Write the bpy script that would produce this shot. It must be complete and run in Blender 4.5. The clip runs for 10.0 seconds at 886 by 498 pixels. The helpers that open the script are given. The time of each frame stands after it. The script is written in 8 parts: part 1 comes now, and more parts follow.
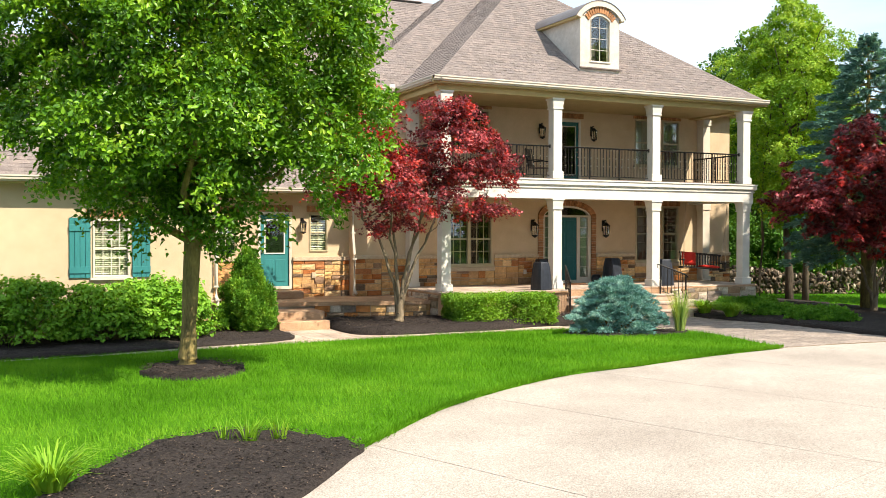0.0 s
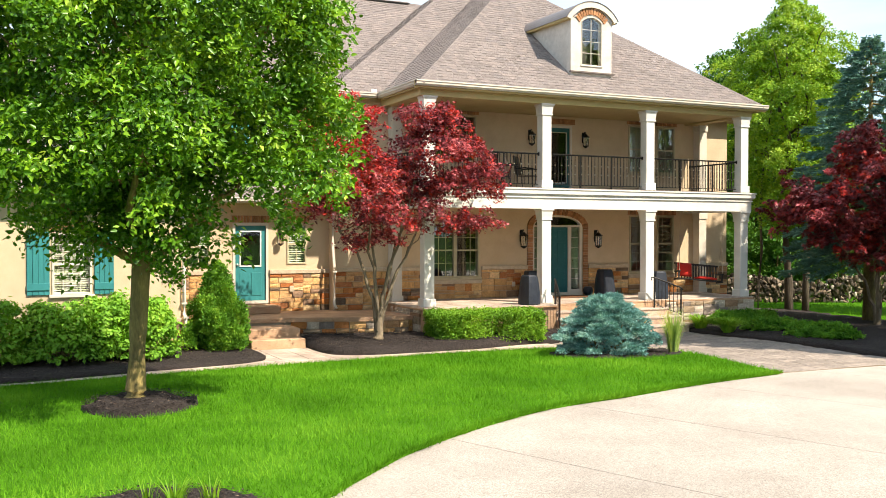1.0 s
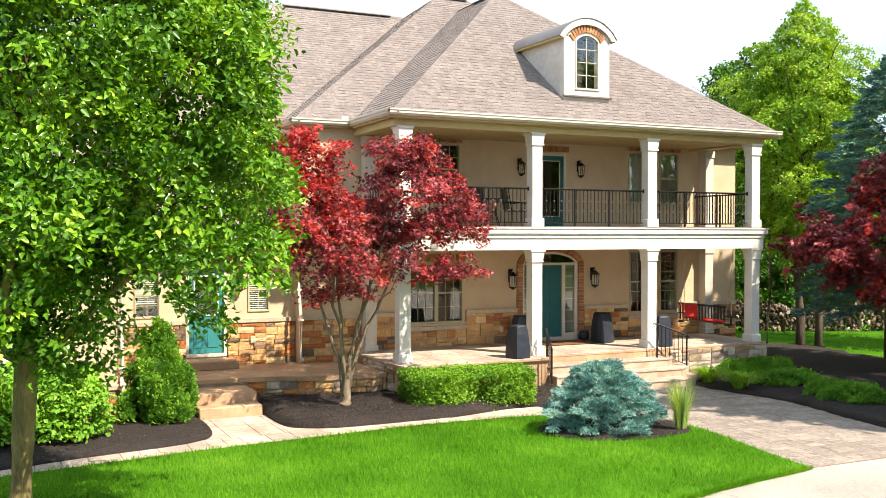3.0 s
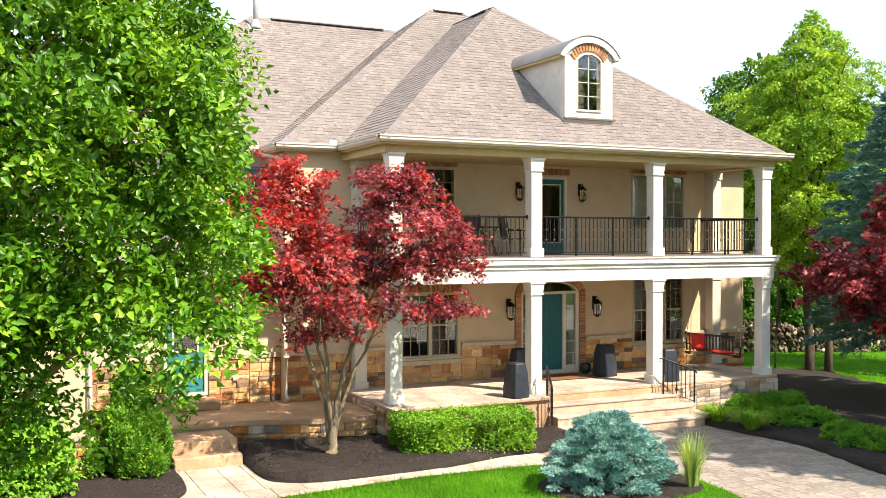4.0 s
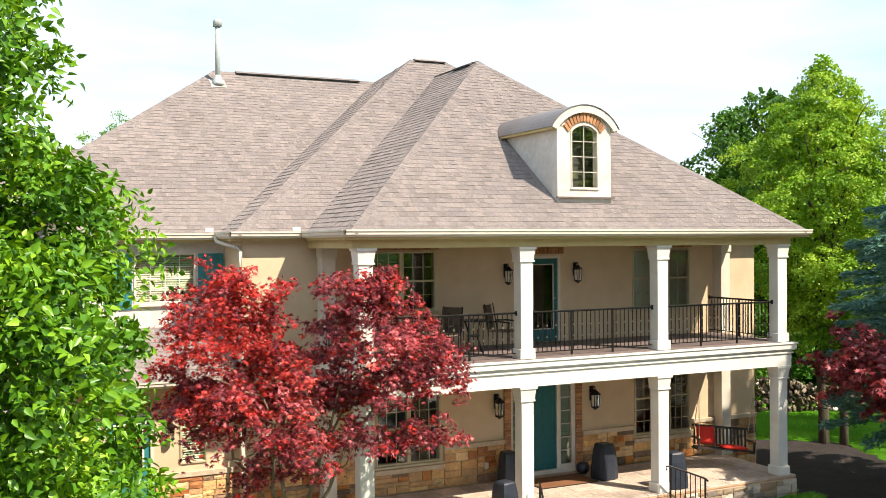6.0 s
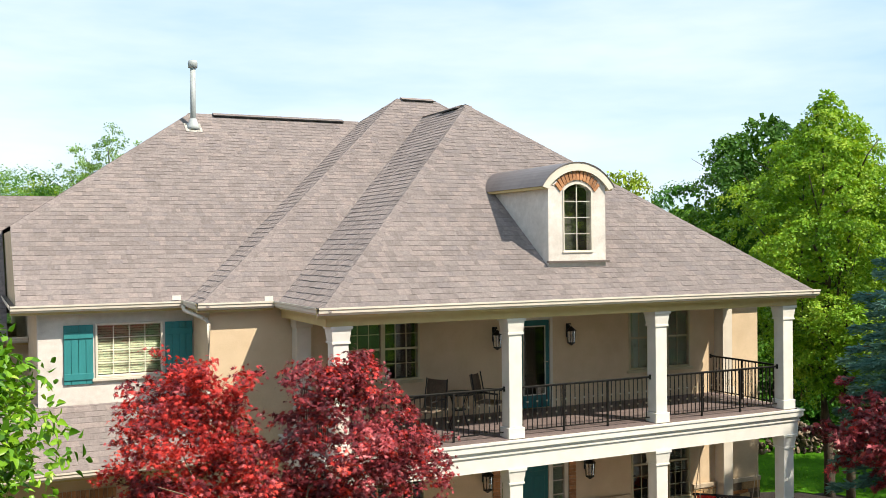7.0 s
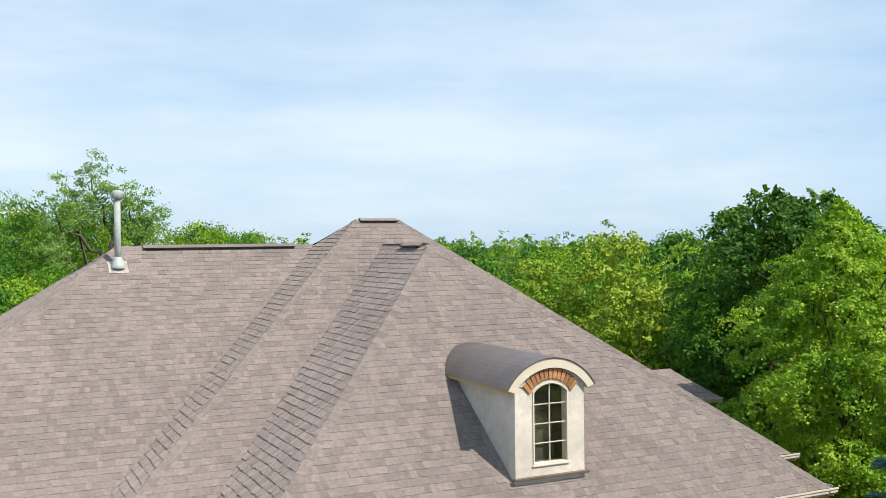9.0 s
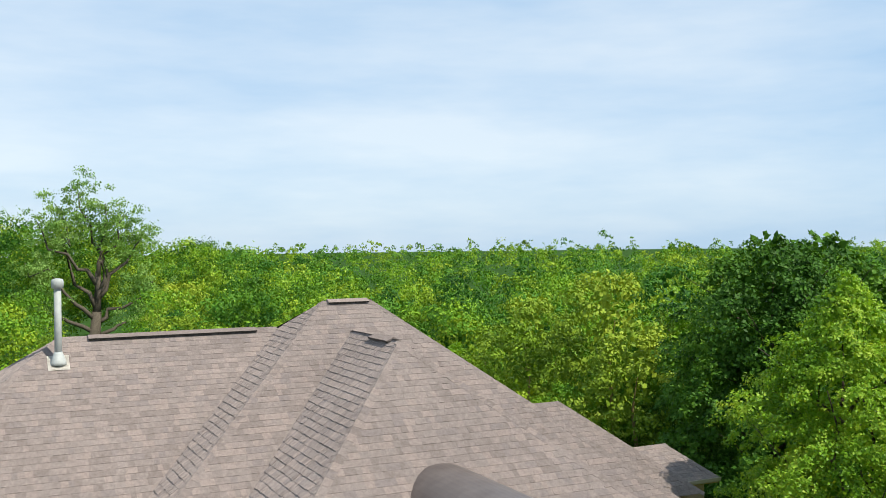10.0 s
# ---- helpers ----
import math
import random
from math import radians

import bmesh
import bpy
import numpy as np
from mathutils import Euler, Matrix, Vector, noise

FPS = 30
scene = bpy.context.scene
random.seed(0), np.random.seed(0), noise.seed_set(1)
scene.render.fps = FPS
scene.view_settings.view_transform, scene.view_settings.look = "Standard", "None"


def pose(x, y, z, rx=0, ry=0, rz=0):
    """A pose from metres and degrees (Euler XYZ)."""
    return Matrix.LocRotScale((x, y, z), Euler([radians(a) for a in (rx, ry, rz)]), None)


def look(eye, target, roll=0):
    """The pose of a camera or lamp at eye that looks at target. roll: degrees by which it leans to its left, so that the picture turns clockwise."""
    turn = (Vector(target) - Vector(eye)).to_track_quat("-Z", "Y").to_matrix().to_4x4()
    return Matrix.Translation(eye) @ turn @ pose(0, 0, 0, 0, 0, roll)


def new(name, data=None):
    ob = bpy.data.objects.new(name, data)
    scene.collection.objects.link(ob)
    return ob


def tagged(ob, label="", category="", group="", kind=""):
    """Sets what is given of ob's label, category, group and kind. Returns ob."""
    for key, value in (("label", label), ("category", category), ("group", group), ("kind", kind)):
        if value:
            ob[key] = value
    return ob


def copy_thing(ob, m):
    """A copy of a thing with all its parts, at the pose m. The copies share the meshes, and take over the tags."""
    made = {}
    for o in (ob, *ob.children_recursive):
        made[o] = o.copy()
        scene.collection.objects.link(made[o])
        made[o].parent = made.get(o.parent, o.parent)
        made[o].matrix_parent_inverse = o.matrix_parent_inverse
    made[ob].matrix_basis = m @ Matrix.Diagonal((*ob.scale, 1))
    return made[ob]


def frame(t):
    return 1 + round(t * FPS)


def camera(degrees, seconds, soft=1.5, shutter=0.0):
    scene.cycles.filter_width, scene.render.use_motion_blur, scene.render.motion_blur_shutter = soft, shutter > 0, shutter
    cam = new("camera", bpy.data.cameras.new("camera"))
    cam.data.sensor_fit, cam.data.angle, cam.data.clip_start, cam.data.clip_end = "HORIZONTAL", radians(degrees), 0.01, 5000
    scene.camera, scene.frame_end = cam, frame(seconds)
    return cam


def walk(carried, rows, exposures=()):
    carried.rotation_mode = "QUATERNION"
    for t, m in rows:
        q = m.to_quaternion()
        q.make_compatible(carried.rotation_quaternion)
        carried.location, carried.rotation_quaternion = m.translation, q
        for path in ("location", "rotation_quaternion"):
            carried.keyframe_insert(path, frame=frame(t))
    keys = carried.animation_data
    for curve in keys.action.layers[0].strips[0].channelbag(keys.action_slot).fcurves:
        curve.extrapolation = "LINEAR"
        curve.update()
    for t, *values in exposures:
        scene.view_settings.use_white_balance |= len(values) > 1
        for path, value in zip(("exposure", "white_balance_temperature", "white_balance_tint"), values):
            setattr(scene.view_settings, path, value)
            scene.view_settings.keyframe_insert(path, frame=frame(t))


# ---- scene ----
cam = camera(48.8, 10.0, soft=0.7)
PATH = [
    (0, (-11.272, -24.056, 2.494), (-10.421, -22.247, 2.462), 0.1),
    (0.5, (-10.804, -23.59, 2.612), (-9.953, -21.781, 2.58), 0.1),
    (1, (-10.352, -23.118, 2.804), (-9.5, -21.309, 2.773), 0.1),
    (1.5, (-9.93, -22.562, 3.054), (-9.076, -20.754, 3.022), 0.1),
    (2, (-9.505, -21.99, 3.333), (-8.651, -20.182, 3.301), 0.1),
    (3.5, (-8.382, -20.189, 4.195), (-7.525, -18.382, 4.167), -0.0),
    (4, (-8.053, -19.603, 4.567), (-7.194, -17.797, 4.541), -0.0),
    (4.5, (-7.733, -19.021, 4.982), (-6.869, -17.217, 4.959), -0.1),
    (5, (-7.38, -18.512, 5.487), (-6.516, -16.708, 5.464), -0.2),
    (5.5, (-7.016, -17.918, 5.965), (-6.147, -16.117, 5.947), -0.3),
    (7, (-5.739, -16.269, 7.81), (-4.865, -14.47, 7.802), -0.5),
    (7.5, (-5.233, -15.699, 8.64), (-4.359, -13.901, 8.631), -0.5),
    (8, (-4.667, -15.057, 9.56), (-3.791, -13.259, 9.55), -0.6),
    (8.5, (-4.034, -14.395, 10.523), (-3.161, -12.596, 10.51), -0.7),
    (9, (-3.441, -13.734, 11.494), (-2.567, -11.935, 11.481), -0.7),
    (9.5, (-2.731, -12.994, 12.457), (-1.858, -11.194, 12.446), -0.8),
    (10, (-2.035, -12.184, 13.428), (-1.158, -10.387, 13.42), -0.7),
]
EXPOSURES = [(0, 0.97, 6750, 12.5), (2.0, 1.12, 6750, 12.5), (3.5, 1.25, 6750, 12.5), (4.5, 1.28, 6750, 12.5), (5.5, 1.16, 6750, 12.5), (6.5, 0.82, 6550, 11.5), (7.5, 0.57, 6400, 11), (9, 0.38, 6350, 10), (10, 0.33, 6350, 10)]
walk(cam, [(t, look(eye, target, roll)) for t, eye, target, roll in PATH], EXPOSURES)

# ---- light ----
SUN = Vector((0.43, -0.75, 1.0)).normalized()
world = bpy.data.worlds.new("world")
scene.world = world
world.use_nodes = True
wn, wl = world.node_tree.nodes, world.node_tree.links
sky = wn.new("ShaderNodeTexSky")
sky.sky_type, sky.sun_disc = "NISHITA", False
sky.sun_elevation, sky.sun_rotation = math.asin(SUN.z), math.atan2(SUN.x, SUN.y)
sky.air_density, sky.dust_density, sky.ozone_density = 1.0, 0.4, 2.5
# thin high cloud over the blue
tc, mp = wn.new("ShaderNodeTexCoord"), wn.new("ShaderNodeMapping")
mp.inputs["Scale"].default_value = (1.0, 1.0, 5.0)
wl.new(tc.outputs["Generated"], mp.inputs["Vector"])
cn = wn.new("ShaderNodeTexNoise")
cn.inputs["Scale"].default_value, cn.inputs["Detail"].default_value, cn.inputs["Roughness"].default_value = 1.7, 6.0, 0.55
wl.new(mp.outputs["Vector"], cn.inputs["Vector"])
cr = wn.new("ShaderNodeValToRGB")
cr.color_ramp.elements[0].position, cr.color_ramp.elements[0].color = 0.38, (0.0, 0.0, 0.0, 1)
cr.color_ramp.elements[1].position, cr.color_ramp.elements[1].color = 0.66, (1.0, 1.0, 1.0, 1)
wl.new(cn.outputs["Fac"], cr.inputs["Fac"])
cc = wn.new("ShaderNodeMix")
cc.data_type = "RGBA"
cc.inputs["A"].default_value, cc.inputs["B"].default_value = (4.85, 7.0, 9.3, 1), (8.45, 9.5, 10.3, 1)
wl.new(cr.outputs["Color"], cc.inputs["Factor"])
cm = wn.new("ShaderNodeMix")
cm.data_type = "RGBA"
cm.inputs["Factor"].default_value = 0.78
wl.new(sky.outputs["Color"], cm.inputs["A"])
wl.new(cc.outputs["Result"], cm.inputs["B"])
wl.new(cm.outputs["Result"], wn["Background"].inputs["Color"])
wn["Background"].inputs["Strength"].default_value = 0.082
sun = new("sun", bpy.data.lights.new("sun", "SUN"))
sun.data.energy, sun.data.angle, sun.data.color = 5.0, radians(0.6), (1.0, 0.92, 0.78)
sun.matrix_world = look(SUN * 60, (0, 0, 0))

# ---- materials ----
def nodes_of(name):
    m = bpy.data.materials.new(name)
    m.use_nodes = True
    nt = m.node_tree
    return m, nt.nodes, nt.links, nt.nodes["Principled BSDF"]


def ramp_node(n, stops):
    r = n.new("ShaderNodeValToRGB")
    e = r.color_ramp.elements
    while len(e) < len(stops):
        e.new(0.5)
    for s, (p, c) in zip(e, stops):
        s.position, s.color = p, (*c, 1)
    return r


def surface(name, a, b, scale=6.0, rough=0.8, bump=0.15, fine=60.0, stain=0.0, stain_scale=0.7, metal=0.0, vary=None, spread=0.0,
            stretch=(1, 1, 1), spec=0.4, sheen_dark=0.75, matte=0.0):
    """A procedural surface: two colours mixed by coarse noise, fine grain in relief, large soft stains, and a shift of value
    from piece to piece (vary: 'object' or 'island')."""
    m, n, l, p = nodes_of(name)
    tc, mp = n.new("ShaderNodeTexCoord"), n.new("ShaderNodeMapping")
    mp.inputs["Scale"].default_value = stretch
    if vary == "object":
        geo = n.new("ShaderNodeNewGeometry")
        l.new(geo.outputs["Position"], mp.inputs["Vector"])
    else:
        l.new(tc.outputs["Object"], mp.inputs["Vector"])
    t1 = n.new("ShaderNodeTexNoise")
    t1.inputs["Scale"].default_value, t1.inputs["Detail"].default_value = scale, 5
    t2 = n.new("ShaderNodeTexNoise")
    t2.inputs["Scale"].default_value, t2.inputs["Detail"].default_value = fine, 3
    t3 = n.new("ShaderNodeTexNoise")
    t3.inputs["Scale"].default_value, t3.inputs["Detail"].default_value = stain_scale, 4
    for t in (t1, t2, t3):
        l.new(mp.outputs["Vector"], t.inputs["Vector"])
    r = ramp_node(n, [(0.3, a), (0.7, b)])
    l.new(t1.outputs["Fac"], r.inputs["Fac"])
    col = r.outputs["Color"]

    def times(col, fac_socket, lo, hi, f0=0.3, f1=0.7):
        mr = n.new("ShaderNodeMapRange")
        mr.inputs["From Min"].default_value, mr.inputs["From Max"].default_value = f0, f1
        mr.inputs["To Min"].default_value, mr.inputs["To Max"].default_value = lo, hi
        l.new(fac_socket, mr.inputs["Value"])
        mx = n.new("ShaderNodeMix")
        mx.data_type, mx.blend_type = "RGBA", "MULTIPLY"
        mx.inputs["Factor"].default_value = 1
        l.new(col, mx.inputs["A"])
        l.new(mr.outputs["Result"], mx.inputs["B"])
        return mx.outputs["Result"]
    col = times(col, t2.outputs["Fac"], sheen_dark, 2 - sheen_dark - 0.05)
    if stain:
        col = times(col, t3.outputs["Fac"], 1 - stain, 1 + stain * 0.5)
    if vary:
        if vary == "object":
            rnd = n.new("ShaderNodeObjectInfo").outputs["Random"]
        else:
            rnd = n.new("ShaderNodeNewGeometry").outputs["Random Per Island"]
        if isinstance(spread, (list, tuple)):
            rr = ramp_node(n, spread)
            rr.color_ramp.interpolation = "CONSTANT"
            l.new(rnd, rr.inputs["Fac"])
            mx = n.new("ShaderNodeMix")
            mx.data_type, mx.blend_type = "RGBA", "MULTIPLY"
            mx.inputs["Factor"].default_value = 1
            l.new(col, mx.inputs["A"])
            l.new(rr.outputs["Color"], mx.inputs["B"])
            col = mx.outputs["Result"]
        else:
            col = times(col, rnd, 1 - spread, 1 + spread, 0, 1)
    l.new(col, p.inputs["Base Color"])
    p.inputs["Roughness"].default_value, p.inputs["Metallic"].default_value = rough, metal
    p.inputs["Specular IOR Level"].default_value, p.inputs["Diffuse Roughness"].default_value = spec, matte
    if bump:
        ad = n.new("ShaderNodeMath")
        ad.operation = "ADD"
        l.new(t1.outputs["Fac"], ad.inputs[0])
        l.new(t2.outputs["Fac"], ad.inputs[1])
        bp = n.new("ShaderNodeBump")
        bp.inputs["Strength"].default_value, bp.inputs["Distance"].default_value = bump, 0.02
        l.new(ad.outputs["Value"], bp.inputs["Height"])
        l.new(bp.outputs["Normal"], p.inputs["Normal"])
    return m


def foliage(name, stops, through_part=0.4, rough=0.55, clump=1.3, single=0.45, gloss=0.22):
    """Leaves: colour by leaf and by clump, some light passing through."""
    m, n, l, p = nodes_of(name)
    geo = n.new("ShaderNodeNewGeometry")
    nz = n.new("ShaderNodeTexNoise")
    nz.inputs["Scale"].default_value, nz.inputs["Detail"].default_value = clump, 2
    l.new(geo.outputs["Position"], nz.inputs["Vector"])
    mixf = n.new("ShaderNodeMath")
    mixf.operation = "MULTIPLY_ADD"
    mixf.inputs[1].default_value = single
    l.new(geo.outputs["Random Per Island"], mixf.inputs[0])
    mr = n.new("ShaderNodeMapRange")
    mr.inputs["From Min"].default_value, mr.inputs["From Max"].default_value = 0.3, 0.7
    mr.inputs["To Min"].default_value, mr.inputs["To Max"].default_value = 0.0, 1.0 - single
    l.new(nz.outputs["Fac"], mr.inputs["Value"])
    l.new(mr.outputs["Result"], mixf.inputs[2])
    r = ramp_node(n, stops)
    l.new(mixf.outputs["Value"], r.inputs["Fac"])
    l.new(r.outputs["Color"], p.inputs["Base Color"])
    p.inputs["Roughness"].default_value, p.inputs["Specular IOR Level"].default_value = rough, gloss if rough < 0.8 else 0.08
    tr = n.new("ShaderNodeBsdfTranslucent")
    warm = n.new("ShaderNodeMix")
    warm.data_type, warm.blend_type = "RGBA", "MULTIPLY"
    warm.inputs["Factor"].default_value, warm.inputs["B"].default_value = 1.0, (1.6, 1.35, 0.6, 1)
    l.new(r.outputs["Color"], warm.inputs["A"])
    l.new(warm.outputs["Result"], tr.inputs["Color"])
    ms = n.new("ShaderNodeMixShader")
    ms.inputs["Fac"].default_value = through_part
    l.new(p.outputs["BSDF"], ms.inputs[1])
    l.new(tr.outputs["BSDF"], ms.inputs[2])
    l.new(ms.outputs["Shader"], n["Material Output"].inputs["Surface"])
    return m


def glassy(name, tint=(0.85, 0.9, 0.88), rough=0.0, ior=1.78):
    m, n, l, p = nodes_of(name)
    p.inputs["Base Color"].default_value = (*tint, 1)
    p.inputs["Transmission Weight"].default_value, p.inputs["Roughness"].default_value, p.inputs["IOR"].default_value = 1.0, rough, ior
    nz = n.new("ShaderNodeTexNoise")
    nz.inputs["Scale"].default_value = 1.5
    bp = n.new("ShaderNodeBump")
    bp.inputs["Strength"].default_value, bp.inputs["Distance"].default_value = 0.02, 0.05
    l.new(nz.outputs["Fac"], bp.inputs["Height"])
    l.new(bp.outputs["Normal"], p.inputs["Normal"])
    return m


STUCCO = surface("stucco", (0.540, 0.410, 0.268), (0.598, 0.460, 0.304), 3, 0.92, 0.3, 90, 0.10, 0.5, spec=0.2, sheen_dark=0.9)
PALESTUCCO = surface("pale_stucco", (0.54, 0.485, 0.43), (0.64, 0.585, 0.53), 7, 0.92, 0.25, 60, 0.16, 1.5, spec=0.2, sheen_dark=0.88)
CREAM = surface("cream_paint", (0.55, 0.49, 0.40), (0.61, 0.55, 0.455), 4, 0.6, 0.05, 120, 0.06, 0.8, sheen_dark=0.96)
WHITE = surface("white_paint", (0.62, 0.59, 0.525), (0.69, 0.66, 0.595), 4, 0.5, 0.03, 120, 0.06, 0.9, sheen_dark=0.96)
PIPEGREY = surface("dull_grey_paint", (0.33, 0.355, 0.345), (0.42, 0.445, 0.43), 8, 0.6, 0.05, 60, 0.15, sheen_dark=0.92)
SOFFIT = surface("tan_soffit", (0.45, 0.34, 0.145), (0.50, 0.38, 0.175), 4, 0.7, 0.04, 90, 0.05, sheen_dark=0.95)
LIMESTONE = surface("limestone_cap", (0.45, 0.35, 0.24), (0.55, 0.44, 0.31), 9, 0.85, 0.3, 70, 0.15)
TEAL = surface("teal_paint", (0.022, 0.17, 0.17), (0.03, 0.21, 0.21), 5, 0.5, 0.06, 80, 0.08, sheen_dark=0.92, stretch=(1, 1, 0.2))
DARKTEAL = surface("dark_teal_paint", (0.012, 0.10, 0.105), (0.016, 0.12, 0.125), 5, 0.4, 0.04, 80, 0.08, sheen_dark=0.92)
IRON = surface("black_iron", (0.012, 0.011, 0.010), (0.03, 0.027, 0.024), 14, 0.45, 0.1, 150, metal=0.6)
BRASS = surface("pale_metal", (0.55, 0.5, 0.4), (0.62, 0.56, 0.45), 10, 0.35, 0.0, 80, metal=1.0)
ZINC = surface("brown_sheet_metal", (0.17, 0.135, 0.12), (0.22, 0.18, 0.16), 3, 0.42, 0.05, 40, 0.15, metal=0.55, sheen_dark=0.93)
GLASS = glassy("window_glass")
LAMPGLASS = glassy("seeded_lamp_glass", (0.95, 0.93, 0.85), 0.15, 1.5)
# near-black: the dimness of unlit rooms is put into this colour
DARKROOM = surface("unlit_interior", (0.045, 0.042, 0.036), (0.065, 0.06, 0.05), 2, 0.9, 0.0)
BLIND = surface("blind_slat", (0.38, 0.40, 0.26), (0.46, 0.48, 0.32), 5, 0.6, 0.0, sheen_dark=0.95)
PALEGREEN = surface("pale_green_sheet", (0.30, 0.36, 0.25), (0.35, 0.41, 0.29), 3, 0.7, 0.0, sheen_dark=0.96)
SHINGLE_TONES = [(0, (0.86, 0.845, 0.845)), (0.16, (0.94, 0.93, 0.93)), (0.36, (1.0, 1.0, 1.0)), (0.58, (1.05, 1.035, 1.03)), (0.76, (1.125, 1.095, 1.075)), (0.9, (0.90, 0.90, 0.925))]
SHINGLE = surface("asphalt_shingle", (0.222, 0.188, 0.173), (0.288, 0.245, 0.227), 14, 0.95, 0.5, 160, 0.10, 0.4, vary="island", spread=SHINGLE_TONES, spec=0.15, sheen_dark=0.8, matte=1.0)
SHINGLE_SINGLE = surface("asphalt_shingle_single", (0.222, 0.188, 0.173), (0.288, 0.245, 0.227), 14, 0.95, 0.5, 160, 0.10, 0.4, vary="object", spread=SHINGLE_TONES, spec=0.15, sheen_dark=0.8, matte=1.0)
UNDERLAY = surface("roof_underlay", (0.05, 0.042, 0.038), (0.07, 0.06, 0.052), 5, 0.95, 0.1)
STONE_TONES = [(0, (0.560, 0.315, 0.126)), (0.13, (0.680, 0.404, 0.168)), (0.27, (0.500, 0.202, 0.063)), (0.38, (0.620, 0.362, 0.160)), (0.5, (0.420, 0.146, 0.046)),
               (0.6, (0.518, 0.304, 0.143)), (0.7, (0.173, 0.119, 0.078)), (0.78, (0.713, 0.479, 0.243)), (0.88, (0.292, 0.184, 0.114)), (0.95, (0.432, 0.175, 0.071))]
STONE = surface("ledge_stone", (0.85, 0.85, 0.85), (1.1, 1.1, 1.1), 9, 0.9, 0.8, 40, 0.25, 2.0, vary="object", spread=STONE_TONES, spec=0.2)
GREYSTONE_TONES = [(0, (0.34, 0.25, 0.16)), (0.2, (0.52, 0.43, 0.33)), (0.4, (0.23, 0.185, 0.15)), (0.55, (0.56, 0.47, 0.36)), (0.75, (0.34, 0.21, 0.12)), (0.9, (0.42, 0.36, 0.30))]
GREYSTONE = surface("grey_ledge_stone", (0.85, 0.85, 0.85), (1.1, 1.1, 1.1), 9, 0.9, 0.8, 40, 0.25, 2.0, vary="object", spread=GREYSTONE_TONES, spec=0.2)
MORTAR = surface("mortar", (0.36, 0.30, 0.22), (0.44, 0.37, 0.28), 10, 0.95, 0.4, 80)
BRICK = surface("orange_brick", (0.31, 0.145, 0.066), (0.43, 0.215, 0.105), 12, 0.9, 0.4, 70, 0.1, vary="object", spread=0.34, spec=0.2)
MULCH = surface("mulch", (0.020, 0.016, 0.015), (0.062, 0.050, 0.044), 34, 0.95, 1.0, 120, 0.2, 1.2, spec=0.15)
CHIP = surface("mulch_chip", (0.028, 0.023, 0.020), (0.052, 0.044, 0.038), 30, 0.95, 0.3, 120, vary="island", spread=[(0, (0.5, 0.5, 0.5)), (0.3, (1.1, 1.03, 1.0)), (0.65, (2.0, 1.8, 1.65)), (0.90, (3.4, 3.0, 2.6)), (0.975, (6.0, 5.2, 4.3))])
CONCRETE = surface("exposed_aggregate", (0.325, 0.283, 0.243), (0.385, 0.338, 0.292), 1.3, 0.9, 0.45, 70, 0.20, 0.28, sheen_dark=0.58, spec=0.25)
STAMPED = surface("stamped_concrete", (0.40, 0.305, 0.235), (0.54, 0.43, 0.345), 9, 0.75, 0.6, 45, 0.34, 1.2, vary="object", spread=0.14, sheen_dark=0.7)
STEPCONC = surface("tan_step_concrete", (0.38, 0.225, 0.125), (0.50, 0.32, 0.190), 4, 0.75, 0.35, 40, 0.22, 1.2)
RISER = surface("pinkish_riser_concrete", (0.40, 0.27, 0.185), (0.53, 0.39, 0.285), 5, 0.8, 0.4, 40, 0.3, 1.6)
OLIVE = surface("olive_window_frame", (0.40, 0.345, 0.215), (0.46, 0.40, 0.255), 5, 0.5, 0.03, 100, 0.06, sheen_dark=0.95)
JOINT = surface("dark_joint", (0.20, 0.15, 0.10), (0.27, 0.205, 0.14), 10, 0.95, 0.3, 80)
PAVER = surface("paver", (0.19, 0.155, 0.128), (0.31, 0.255, 0.212), 11, 0.9, 0.5, 45, 0.15, 1.3, vary="object", spread=0.16)
PAVER_FAR = surface("paver_joined", (0.19, 0.155, 0.128), (0.31, 0.255, 0.212), 11, 0.9, 0.5, 45, 0.15, 1.3, vary="island", spread=0.16)
DECK = surface("deck_board", (0.13, 0.098, 0.09), (0.18, 0.135, 0.122), 10, 0.75, 0.2, 60, 0.1, stretch=(0.3, 3, 3))
SOIL = surface("soil", (0.022, 0.055, 0.009), (0.04, 0.095, 0.014), 3, 0.95, 0.5, 50, 0.2, 0.4, spec=0.03)
TURF = surface("turf", (0.038, 0.125, 0.006), (0.070, 0.190, 0.012), 1.5, 1.0, 0.6, 60, 0.2, 0.5, spec=0.02)
DARKBARK = surface("dark_bark", (0.045, 0.034, 0.022), (0.115, 0.088, 0.058), 8, 0.9, 1.0, 40, 0.35, 1.5, stretch=(1, 1, 0.25))
BARK = surface("grey_bark", (0.12, 0.092, 0.034), (0.29, 0.220, 0.070), 8, 0.9, 1.0, 40, 0.35, 1.5, stretch=(1, 1, 0.25))
PALEBARK = surface("pale_smooth_bark", (0.13, 0.10, 0.062), (0.23, 0.18, 0.115), 9, 0.85, 0.5, 50, 0.25, 2.0, stretch=(1, 1, 0.3))
PLASTIC = surface("dark_planter", (0.014, 0.018, 0.027), (0.025, 0.030, 0.041), 6, 0.45, 0.08, 60, 0.1)
REDCLOTH = surface("red_cushion", (0.55, 0.022, 0.012), (0.68, 0.035, 0.02), 12, 0.9, 0.2, 200)
WICKER = surface("brown_wicker", (0.12, 0.085, 0.058), (0.20, 0.145, 0.10), 30, 0.8, 0.6, 160)
